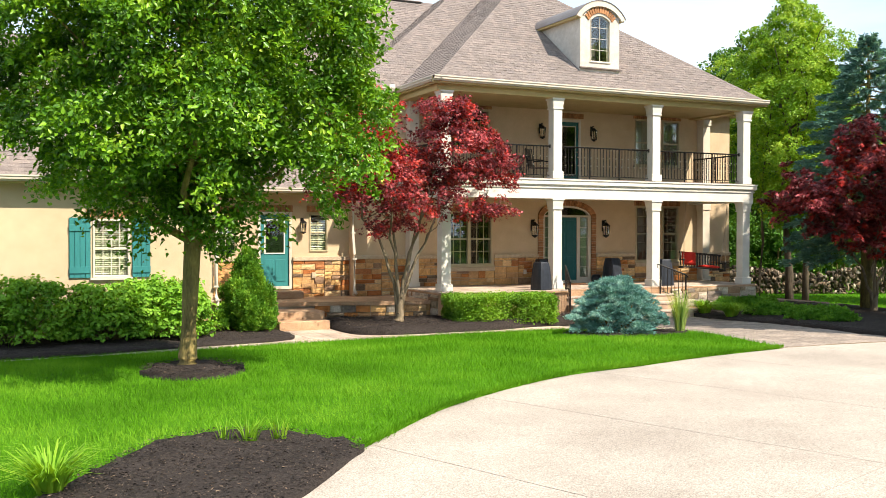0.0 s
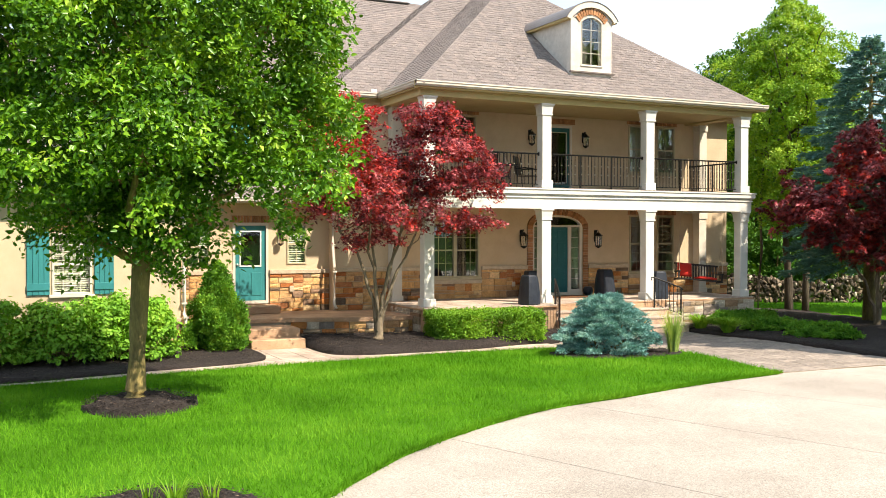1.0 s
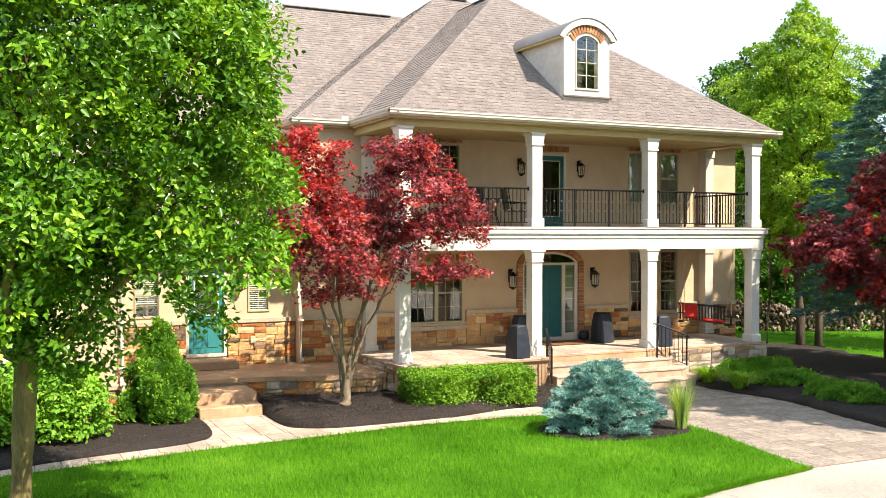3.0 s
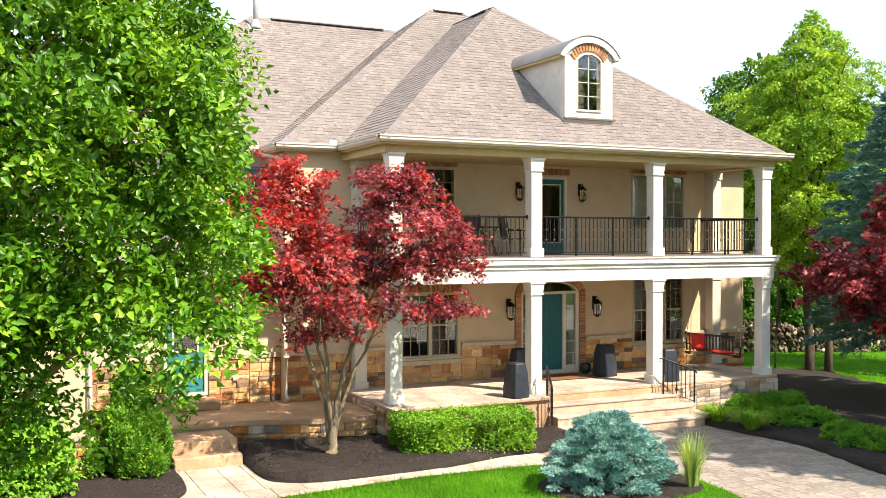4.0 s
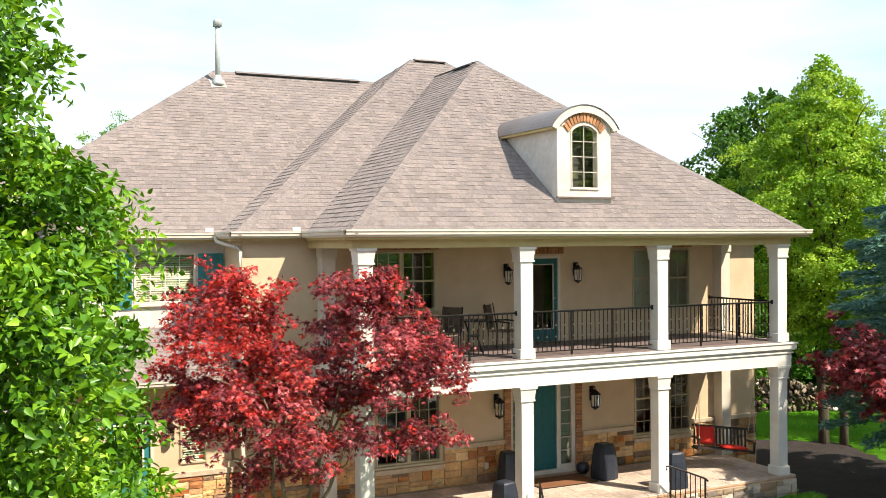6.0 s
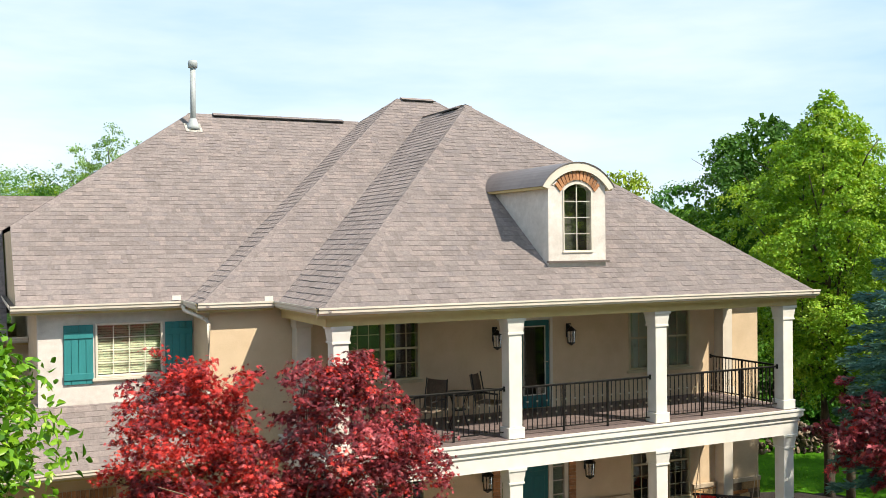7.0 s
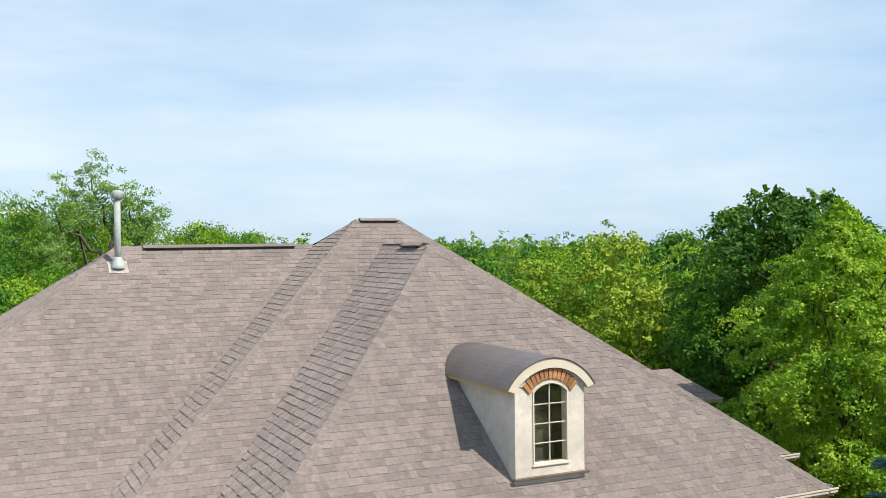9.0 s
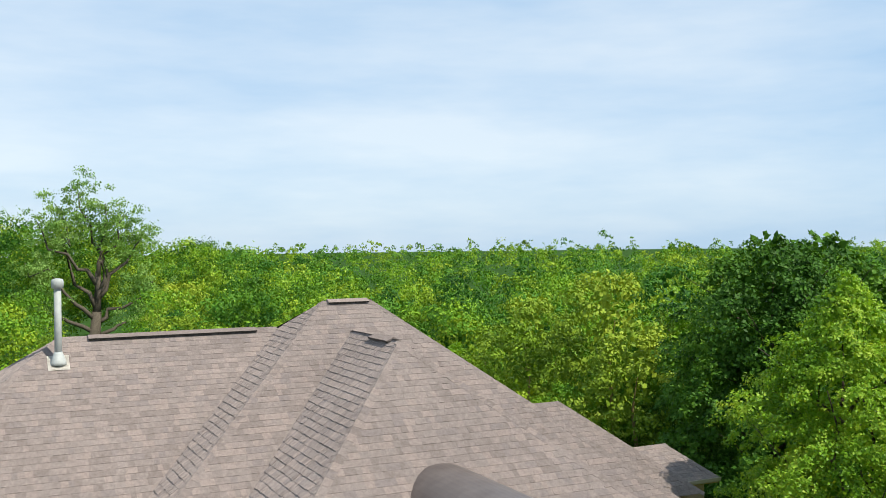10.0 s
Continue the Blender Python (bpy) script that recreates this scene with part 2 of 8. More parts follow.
MAT = surface("coir_mat", (0.16, 0.065, 0.025), (0.22, 0.095, 0.04), 20, 0.98, 0.6, 200)
DARKWOOD = surface("dark_wood", (0.018, 0.013, 0.01), (0.035, 0.026, 0.02), 8, 0.6, 0.2, 60, stretch=(1, 1, 4))
LEAF_TREE = foliage("pear_leaf", [(0.0, (0.016, 0.060, 0.003)), (0.5, (0.072, 0.196, 0.008)), (0.85, (0.215, 0.395, 0.019)), (1.0, (0.50, 0.60, 0.12))], 0.24, 0.36, gloss=0.32)
LEAF_RED = foliage("red_maple_leaf", [(0.0, (0.034, 0.009, 0.012)), (0.4, (0.110, 0.018, 0.024)), (0.75, (0.34, 0.050, 0.058)), (1.0, (0.70, 0.22, 0.23))], 0.20, 0.42, 0.9, 0.6)
LEAF_SCARLET = foliage("scarlet_maple_leaf", [(0.0, (0.10, 0.010, 0.011)), (0.4, (0.34, 0.026, 0.023)), (0.75, (0.62, 0.055, 0.042)), (1.0, (0.86, 0.22, 0.17))], 0.27, 0.42, 0.9, 0.6)
LEAF_HEDGE = foliage("boxwood_leaf", [(0.0, (0.030, 0.100, 0.008)), (0.6, (0.15, 0.33, 0.022)), (1.0, (0.31, 0.50, 0.05))], 0.3)
LEAF_BUSH = foliage("hydrangea_leaf", [(0.0, (0.055, 0.17, 0.012)), (0.6, (0.20, 0.42, 0.036)), (1.0, (0.38, 0.58, 0.085))], 0.35)
NEEDLE_BLUE = foliage("blue_needle", [(0.0, (0.022, 0.095, 0.088)), (0.5, (0.15, 0.35, 0.325)), (1.0, (0.58, 0.80, 0.76))], 0.12, 0.7, 3.5, 0.45)
NEEDLE_DARK = foliage("spruce_needle", [(0.0, (0.05, 0.135, 0.115)), (0.6, (0.15, 0.32, 0.275)), (1.0, (0.36, 0.56, 0.48))], 0.15, 0.7)
NEEDLE_GREEN = foliage("spruce_green_needle", [(0.0, (0.025, 0.10, 0.010)), (0.6, (0.115, 0.28, 0.020)), (1.0, (0.30, 0.48, 0.045))], 0.2, 0.7, 3.0)
LEAF_JUNIPER = foliage("juniper_leaf", [(0.0, (0.04, 0.14, 0.014)), (0.6, (0.11, 0.28, 0.024)), (1.0, (0.24, 0.45, 0.05))], 0.3, 0.7, 2.0)
LEAF_BIRCH = foliage("light_green_leaf", [(0.0, (0.058, 0.160, 0.009)), (0.5, (0.180, 0.345, 0.018)), (1.0, (0.45, 0.575, 0.070))], 0.33, 0.45, 0.7)
LEAF_MID = foliage("mid_woodland_leaf", [(0.0, (0.010, 0.052, 0.006)), (0.5, (0.048, 0.160, 0.012)), (1.0, (0.150, 0.320, 0.022))], 0.14, 0.6, 0.16, 0.3)
LEAF_GOLD = foliage("golden_leaf", [(0.0, (0.046, 0.108, 0.008)), (0.5, (0.165, 0.265, 0.015)), (1.0, (0.345, 0.420, 0.034))], 0.14, 0.6, 0.16, 0.3)
LEAF_WOOD = foliage("woodland_leaf", [(0.0, (0.017, 0.066, 0.005)), (0.5, (0.090, 0.222, 0.009)), (1.0, (0.245, 0.410, 0.020))], 0.14, 0.6, 0.16, 0.3)
LEAF_DARK = foliage("dark_woodland_leaf", [(0.0, (0.018, 0.062, 0.006)), (0.5, (0.050, 0.140, 0.009)), (1.0, (0.130, 0.270, 0.018))], 0.2, 0.6, 0.3, 0.35)
LEAF_YELLOW = foliage("spring_leaf", [(0.0, (0.042, 0.105, 0.006)), (0.5, (0.180, 0.300, 0.011)), (1.0, (0.380, 0.470, 0.030))], 0.14, 0.6, 0.16, 0.3)
BLADE = foliage("grass_blade", [(0.0, (0.050, 0.155, 0.006)), (0.5, (0.088, 0.256, 0.010)), (1.0, (0.182, 0.368, 0.027))], 0.22, 0.9, 0.5, 0.32)
BLADE_LIGHT = foliage("ornamental_blade", [(0.0, (0.08, 0.22, 0.012)), (0.6, (0.19, 0.37, 0.022)), (1.0, (0.38, 0.50, 0.06))], 0.35, 0.6, 2.0)
LEAF_OLD = foliage("old_tree_leaf", [(0.0, (0.06, 0.16, 0.03)), (0.5, (0.18, 0.33, 0.07)), (1.0, (0.33, 0.48, 0.14))], 0.32, 0.6, 0.3)
BLADE_PALE = foliage("pale_grass_blade", [(0.0, (0.20, 0.32, 0.07)), (0.6, (0.34, 0.44, 0.13)), (1.0, (0.5, 0.55, 0.25))], 0.35, 0.6, 2.0)
OLDBARK = surface("old_grey_bark", (0.06, 0.05, 0.035), (0.11, 0.092, 0.068), 6, 0.9, 0.5, 30, 0.2)
ROCK = surface("field_rock", (0.85, 0.85, 0.85), (1.1, 1.1, 1.1), 3, 0.9, 0.6, 30, 0.2, vary="island", spread=[(0, (0.05, 0.037, 0.025)), (0.35, (0.11, 0.078, 0.050)), (0.6, (0.18, 0.128, 0.082)), (0.8, (0.29, 0.225, 0.16)), (0.94, (0.48, 0.41, 0.33))])

# ---- builders ----
def thing(name, at=(0, 0, 0), label="", category="", group="", kind=""):
    ob = new(name)
    ob.empty_display_size = 0.1
    ob.location = at
    return tagged(ob, label, category, group, kind)


def finish(bm, name, material, smooth=False, bevel=0.0):
    if bevel:
        bmesh.ops.bevel(bm, geom=bm.edges[:], offset=bevel, segments=1, affect="EDGES", clamp_overlap=True)
    bmesh.ops.recalc_face_normals(bm, faces=bm.faces[:])
    me = bpy.data.meshes.new(name)
    bm.to_mesh(me)
    bm.free()
    me.materials.append(material)
    if smooth:
        me.polygons.foreach_set("use_smooth", [True] * len(me.polygons))
    return me


def part(name, bm, material, parent, label="", smooth=False, bevel=0.0):
    """One mesh object under a thing or a part."""
    ob = new(name, finish(bm, name, material, smooth, bevel))
    ob.parent = parent
    return tagged(ob, label)


def piece(name, me, parent, m):
    ob = new(name, me)
    ob.parent = parent
    ob.matrix_basis = m
    return ob


def bm_new():
    return bmesh.new()


def box(bm, x0, y0, z0, x1, y1, z1):
    v = [bm.verts.new(c) for c in ((x0, y0, z0), (x1, y0, z0), (x1, y1, z0), (x0, y1, z0), (x0, y0, z1), (x1, y0, z1), (x1, y1, z1), (x0, y1, z1))]
    for f in ((3, 2, 1, 0), (4, 5, 6, 7), (0, 1, 5, 4), (1, 2, 6, 5), (2, 3, 7, 6), (3, 0, 4, 7)):
        bm.faces.new([v[i] for i in f])
    return bm


def cube(x0, y0, z0, x1, y1, z1):
    return box(bm_new(), x0, y0, z0, x1, y1, z1)


def tube(bm, pts, radii, n=8, cap=True):
    """A tapered tube along a line of points."""
    pts = [Vector(p) for p in pts]
    rings = []
    for i, p in enumerate(pts):
        d = (pts[min(i + 1, len(pts) - 1)] - pts[max(i - 1, 0)]).normalized()
        a = d.orthogonal().normalized() if abs(d.z) < 0.999 else Vector((1, 0, 0))
        if abs(d.z) < 0.999:
            a = d.cross(Vector((0, 0, 1))).normalized()
        b = d.cross(a)
        r = radii[i] if isinstance(radii, (list, tuple)) else radii
        rings.append([bm.verts.new(p + (a * math.cos(2 * math.pi * k / n) + b * math.sin(2 * math.pi * k / n)) * r) for k in range(n)])
    for r0, r1 in zip(rings, rings[1:]):
        for k in range(n):
            bm.faces.new((r0[k], r0[(k + 1) % n], r1[(k + 1) % n], r1[k]))
    if cap:
        bm.faces.new(rings[0][::-1])
        bm.faces.new(rings[-1])
    return bm


def prism(bm, poly, axis, a, b):
    """A 2D outline pushed from a to b along an axis; the outline holds the two other coordinates in order."""
    def p3(p, v):
        return {"x": (v, p[0], p[1]), "y": (p[0], v, p[1]), "z": (p[0], p[1], v)}[axis]
    lo, hi = [bm.verts.new(p3(p, a)) for p in poly], [bm.verts.new(p3(p, b)) for p in poly]
    k = len(poly)
    bm.faces.new(lo)
    bm.faces.new(hi[::-1])
    for i in range(k):
        bm.faces.new((lo[i], hi[i], hi[(i + 1) % k], lo[(i + 1) % k]))
    return bm


def lathe(bm, profile, n=24, at=(0, 0, 0)):
    rings = [[bm.verts.new((at[0] + r * math.cos(2 * math.pi * k / n), at[1] + r * math.sin(2 * math.pi * k / n), at[2] + z)) for k in range(n)] for r, z in profile]
    for r0, r1 in zip(rings, rings[1:]):
        for k in range(n):
            bm.faces.new((r0[k], r0[(k + 1) % n], r1[(k + 1) % n], r1[k]))
    bm.faces.new(rings[0][::-1])
    bm.faces.new(rings[-1])
    return bm


def wall_y(x0, x1, y0, y1, z0, z1, holes=()):
    """A wall facing -y, from y0 (outer) to y1, with rectangular openings cut right through."""
    xs = sorted({x0, x1, *[v for h in holes for v in h[:2]]})
    zs = sorted({z0, z1, *[v for h in holes for v in h[2:]]})
    bm = bm_new()
    grid = {}

    def vert(i, j, y):
        k = (i, j, y)
        if k not in grid:
            grid[k] = bm.verts.new((xs[i], y, zs[j]))
        return grid[k]

    def solid(i, j):
        if not (0 <= i < len(xs) - 1 and 0 <= j < len(zs) - 1):
            return False
        cx, cz = (xs[i] + xs[i + 1]) / 2, (zs[j] + zs[j + 1]) / 2
        return not any(h[0] < cx < h[1] and h[2] < cz < h[3] for h in holes)
    for i in range(len(xs) - 1):
        for j in range(len(zs) - 1):
            if not solid(i, j):
                continue
            bm.faces.new((vert(i, j, y0), vert(i + 1, j, y0), vert(i + 1, j + 1, y0), vert(i, j + 1, y0)))
            bm.faces.new((vert(i, j + 1, y1), vert(i + 1, j + 1, y1), vert(i + 1, j, y1), vert(i, j, y1)))
            for di, dj, a, b in ((-1, 0, (i, j), (i, j + 1)), (1, 0, (i + 1, j + 1), (i + 1, j)), (0, -1, (i + 1, j), (i, j)), (0, 1, (i, j + 1), (i + 1, j + 1))):
                if not solid(i + di, j + dj):
                    bm.faces.new((vert(*a, y0), vert(*b, y0), vert(*b, y1), vert(*a, y1)))
    return bm


def cloud(name, at, size, material, parent, shape="leaf", up=0.35, out=None, label="", rng=None, facing=None, tight=0.6):
    """Many small leaves in one mesh: at (N,3), size (N,). up: how far the leaves turn to face the sky; out: directions the leaves point to."""
    rng = rng or np.random.default_rng(1)
    N = len(at)
    shapes = {
        "leaf": ([(0, 0, 0), (0.34, 0.45, 0.10), (0, 1, -0.05), (-0.34, 0.45, 0.10)], [(0, 1, 2), (0, 2, 3)]),
        "broad": ([(0, 0, 0), (0.30, 0.28, 0.12), (0.22, 0.62, 0.06), (0, 1.06, -0.14), (-0.22, 0.62, 0.06), (-0.30, 0.28, 0.12)], [(0, 1, 2, 3), (0, 3, 4, 5)]),
        "palm": ([(0, 0, 0), (0.72, 0.16, -0.10), (0.30, 0.27, 0.03), (0.62, 0.74, -0.08), (0.17, 0.46, 0.04), (0, 1.0, -0.08), (-0.17, 0.46, 0.04), (-0.62, 0.74, -0.08), (-0.30, 0.27, 0.03), (-0.72, 0.16, -0.10)],
                 [(0, 1, 2), (2, 3, 4), (4, 5, 6), (6, 7, 8), (8, 9, 0), (0, 2, 4, 6, 8)]),
        "spray": ([(0, 0, 0), (0.16, 0.35, 0.05), (0, 1, 0), (-0.16, 0.35, 0.05), (0, 0.3, 0.17), (0, 0.35, -0.1)], [(0, 1, 2), (0, 2, 3), (0, 4, 2)]),
        "needle": ([(-0.09, 0, 0), (0.09, 0, 0), (0, 1, 0.06)], [(0, 1, 2)]),
        "blade": ([(-0.06, 0, 0), (0.06, 0, 0), (0.02, 1, 0.18)], [(0, 1, 2)]),
        "tuft": ([(0, 0, 0), (0.5, 0.3, 0.15), (0.25, 0.95, -0.05), (-0.3, 0.9, 0.1), (-0.5, 0.25, -0.1)], [(0, 1, 2), (0, 2, 3), (0, 3, 4)]),
    }
    tv, tf = shapes[shape]
    tv = np.array(tv, float)
    nrm = rng.normal(size=(N, 3))
    nrm /= np.linalg.norm(nrm, axis=1)[:, None]
    if facing is None:
        nrm[:, 2] = np.abs(nrm[:, 2])
        nrm = nrm * (1 - up) + np.array([0, 0, 1.0]) * up
    else:
        nrm = nrm * (1 - tight) + facing * tight
    nrm /= np.linalg.norm(nrm, axis=1)[:, None]
    d = rng.normal(size=(N, 3)) if out is None else out + rng.normal(size=(N, 3)) * 0.35
    d -= nrm * np.sum(d * nrm, axis=1)[:, None] * (1.0 if out is None else 0.0)
    d /= np.linalg.norm(d, axis=1)[:, None] + 1e-9
    side = np.cross(d, nrm)
    side /= np.linalg.norm(side, axis=1)[:, None] + 1e-9
    nn = np.cross(side, d)
    s = np.asarray(size, float)[:, None, None]
    V = at[:, None, :] + s * (tv[None, :, 0:1] * side[:, None, :] + tv[None, :, 1:2] * d[:, None, :] + tv[None, :, 2:3] * nn[:, None, :])
    k = len(tv)
    me = bpy.data.meshes.new(name)
    me.vertices.add(N * k)
    me.vertices.foreach_set("co", V.reshape(-1).astype(np.float32))
    lens = [len(f) for f in tf]
    flat = np.array([i for f in tf for i in f])
    loops = (np.arange(N)[:, None] * k + flat[None, :]).reshape(-1)
    me.loops.add(len(loops))
    me.loops.foreach_set("vertex_index", loops.astype(np.int32))
    starts = (np.arange(N)[:, None] * len(flat) + np.cumsum([0] + lens[:-1])[None, :]).reshape(-1)
    me.polygons.add(N * len(tf))
    me.polygons.foreach_set("loop_start", starts.astype(np.int32))
    me.update(calc_edges=True)
    me.materials.append(material)
    if parent == "mesh":
        return me
    ob = new(name, me)
    ob.parent = parent
    return tagged(ob, label)


def crown_points(rng, zs, rs, count, shell=0.72, lumps=5, lump=0.22, flat=1.0):
    """Cluster centres in a crown whose radius follows rs over heights zs, mostly near its uneven outside."""
    z = rng.uniform(zs[0], zs[-1], count * 3)
    r = np.interp(z, zs, rs)
    keep = rng.uniform(0, max(rs), len(z)) < r + 0.15
    z, r = z[keep][:count], r[keep][:count]
    a = rng.uniform(0, 2 * np.pi, len(z))
    ph = rng.uniform(0, 6.3, 4)
    bump = 1 + lump * (np.sin(lumps * a + ph[0] + z * 1.3) * 0.5 + np.sin((lumps - 2) * a - z * 2.1 + ph[1]) * 0.5)
    q = np.where(rng.uniform(size=len(z)) < shell, rng.uniform(0.72, 1.0, len(z)), np.sqrt(rng.uniform(0.02, 0.6, len(z))))
    return np.stack([np.cos(a) * r * q * bump, np.sin(a) * r * q * bump * flat, z], axis=1)


def lumps(rng, centres, radii, n, flat=0.75, low=-0.35, rough=0.10):
    """Leaves over the outsides of many rounded clumps: where they sit and which way they face; n on a clump of mean size."""
    P_, D_ = [], []
    mean = float(np.mean(np.square(radii)))
    for c, r in zip(centres, radii):
        k = max(4, int(n * r * r / mean))
        d = rng.normal(size=(k, 3))
        d /= np.linalg.norm(d, axis=1)[:, None]
        d[:, 2] = np.where(d[:, 2] < low, -d[:, 2] * 0.6, d[:, 2])
        q = r * (1 - np.abs(rng.normal(size=k)) * 0.16 + rng.normal(size=k) * rough)
        q *= 1 + 0.18 * np.sin(d[:, 0] * 5 + c[2] * 3) * np.sin(d[:, 1] * 5 + c[0] * 4)
        P_.append(np.asarray(c) + d * q[:, None] * np.array([1, 1, flat]))
        D_.append(d)
    return np.concatenate(P_), np.concatenate(D_)


def sprays(rng, centres, radii, leaves, out=0.5, droop=0.35, thick=0.10, subs=7, axis=(0.0, 0.0)):
    """Leaves in flat, drooping sprays, as boughs carry them: where they sit and which way they face. Each spray is a tilted disc of
    smaller tufts; out: how far it leans away from the crown's axis."""
    P_, D_ = [], []
    mean = float(np.mean(np.square(radii)))
    for c, r in zip(np.asarray(centres, float), radii):
        o = np.array([c[0] - axis[0], c[1] - axis[1], 0.0])
        o /= np.linalg.norm(o) + 1e-6
        n = o * out + np.array([0, 0, 1.0]) + rng.normal(size=3) * 0.22
        n /= np.linalg.norm(n)
        a = np.cross(n, [0.3, 0.2, 1.0]) if abs(n[2]) < 0.9 else np.cross(n, [1.0, 0.1, 0])
        a /= np.linalg.norm(a)
        b = np.cross(n, a)
        k = max(6, int(leaves * r * r / mean / subs))
        th, q = rng.uniform(0, 2 * np.pi, subs), np.sqrt(rng.uniform(0.03, 1.0, subs))
        for t, w in zip(th, q):
            m = c + (a * math.cos(t) + b * math.sin(t)) * w * r - np.array([0, 0, droop * r * w * w]) + n * rng.normal() * thick * r
            lean = n + (a * math.cos(t) + b * math.sin(t)) * w * 0.45
            s = r * rng.uniform(0.20, 0.42)
            e = np.clip(rng.normal(size=(k, 3)), -1.9, 1.9)
            d2 = np.sum(e[:, :2] ** 2, axis=1)
            P_.append(m + s * 0.62 * (e[:, 0:1] * a + e[:, 1:2] * b) + s * (0.30 * e[:, 2] - 0.10 * d2)[:, None] * n)
            D_.append(np.repeat(lean[None, :], k, axis=0) + 0.30 * (e[:, 0:1] * a + e[:, 1:2] * b))
    D_ = np.concatenate(D_)
    return np.concatenate(P_), D_ / np.linalg.norm(D_, axis=1)[:, None]


def bough_centres(rng, zs, rs, count, lo=0.55, hi=1.06, lump=0.18, lumps_=5):
    """Places of boughs, evenly wound round a crown whose radius follows rs over heights zs."""
    zz = np.linspace(zs[0], zs[-1], 200)
    cdf = np.cumsum(np.interp(zz, zs, rs) + 0.1)
    z = np.interp((np.arange(count) + rng.uniform(0, 1, count)) / count, cdf / cdf[-1], zz)
    a = np.arange(count) * 2.39996 + rng.normal(size=count) * 0.35
    ph = rng.uniform(0, 6.3, 2)
    r = np.interp(z, zs, rs) * (1 + lump * (np.sin(lumps_ * a + ph[0] + z * 1.4) * 0.5 + np.sin((lumps_ - 2) * a - z * 2.2 + ph[1]) * 0.5))
    q = lo + (hi - lo) * rng.uniform(0, 1, count) ** 0.6
    return np.stack([np.cos(a) * r * q, np.sin(a) * r * q, z], axis=1)


def bent(rng, p0, p1, k=5, wob=0.08):
    p0, p1 = Vector(p0), Vector(p1)
    L = (p1 - p0).length
    return [p0.lerp(p1, i / k) + (Vector(rng.normal(size=3)) * wob * L * math.sin(math.pi * i / k) * 0.5) for i in range(k + 1)]

# ---- the house ----
WY = 2.75            # outer face of the main front wall
FLOOR, DECKZ = 0.90, 4.07
rng = np.random.default_rng(7)
house = thing("house", (0, 0, 0), "two-storey beige stucco house with stone base and brown shingle roof", "house")


def hpart(name, bm, mat, label="", smooth=False, bevel=0.0, parent=None):
    return part(name, bm, mat, parent or house, label, smooth, bevel)


# walls with their openings (x0, x1, z0, z1)
LOW_WIN = (1.42, 3.02, 1.52, 3.12)
W2, W3 = (8.45, 9.10, 1.58, 3.40), (9.55, 10.22, 1.58, 3.40)
DOOR = (4.85, 6.66, 0.90, 3.40)
UP_WIN = (1.22, 2.92, 4.95, 6.30)
UP_DOOR = (5.33, 6.26, 4.08, 6.16)
U2, U3 = (8.40, 9.05, 4.78, 6.30), (9.53, 10.24, 4.78, 6.30)
wall_front = hpart("wall", wall_y(-1.55, 12.45, WY, WY + 0.25, 0, 6.7, [LOW_WIN, W2, W3, DOOR, UP_WIN, UP_DOOR, U2, U3]), STUCCO, "beige stucco front wall under the porches")
SW, SD, LW = (-2.77, -2.21, 1.96, 3.06), (-4.20, -3.36, 0.98, 3.02), (-5.47, -4.87, 1.88, 2.99)
LY = 3.10
wall_side_entry = hpart("wall", wall_y(-6.24, -1.55, LY, LY + 0.25, 0, 3.75, [SW, SD, LW]), STUCCO, "stucco wall of the side entry")
CY = 4.25
CW = (-3.49, -2.17, 5.22, 6.31)
# paler than the adjoining stucco: the sun's brightness is put into the colour
hpart("wall", wall_y(-4.55, -1.55, CY, CY + 0.25, 3.6, 6.7, [CW]), PALESTUCCO, "stucco wall over the side entry, coloured paler for the sun on it")
EY = -0.30
EW = (-9.00, -8.18, 1.46, 2.81)
wall_wing = hpart("wall", wall_y(-15.5, -6.24, EY, EY + 0.25, 0, 3.66, [EW]), STUCCO, "stucco wall of the low wing")
for b in ((-6.49, EY + 0.25, 0, -6.24, LY, 3.66),
          (-1.55, WY + 0.25, 0, -1.30, CY, 6.7),
          (-4.55, CY + 0.25, 3.6, -4.30, 17.4, 6.7),
          (12.20, WY + 0.25, -0.6, 12.45, 17.4, 6.7),
          (-4.30, 17.15, 0, 12.20, 17.4, 6.7),
          (-15.5, EY + 0.25, 0, -15.25, 14.0, 3.66),
          (-15.25, 13.75, 0, -4.55, 14.0, 5.7),
          (-15.25, 7.9, 3.4, -4.55, 8.15, 5.7),
          (12.45, 9.6, -0.6, 16.0, 9.85, 6.3),
          (15.75, 9.85, -0.6, 16.0, 14.6, 6.3),
          (16.0, 10.3, -0.6, 17.4, 10.55, 6.3),
          (17.15, 10.55, -0.6, 17.4, 13.0, 6.3),
          (16.0, 12.75, -0.6, 17.15, 13.0, 6.3)):
    hpart("wall", cube(*b), STUCCO, "stucco side or rear wall")
# unseen floors and a cross wall, coloured dark in place of indoor shade
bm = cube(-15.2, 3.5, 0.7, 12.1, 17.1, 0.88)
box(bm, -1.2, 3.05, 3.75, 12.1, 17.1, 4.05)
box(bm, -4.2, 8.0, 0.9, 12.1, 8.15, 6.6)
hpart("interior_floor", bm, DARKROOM)


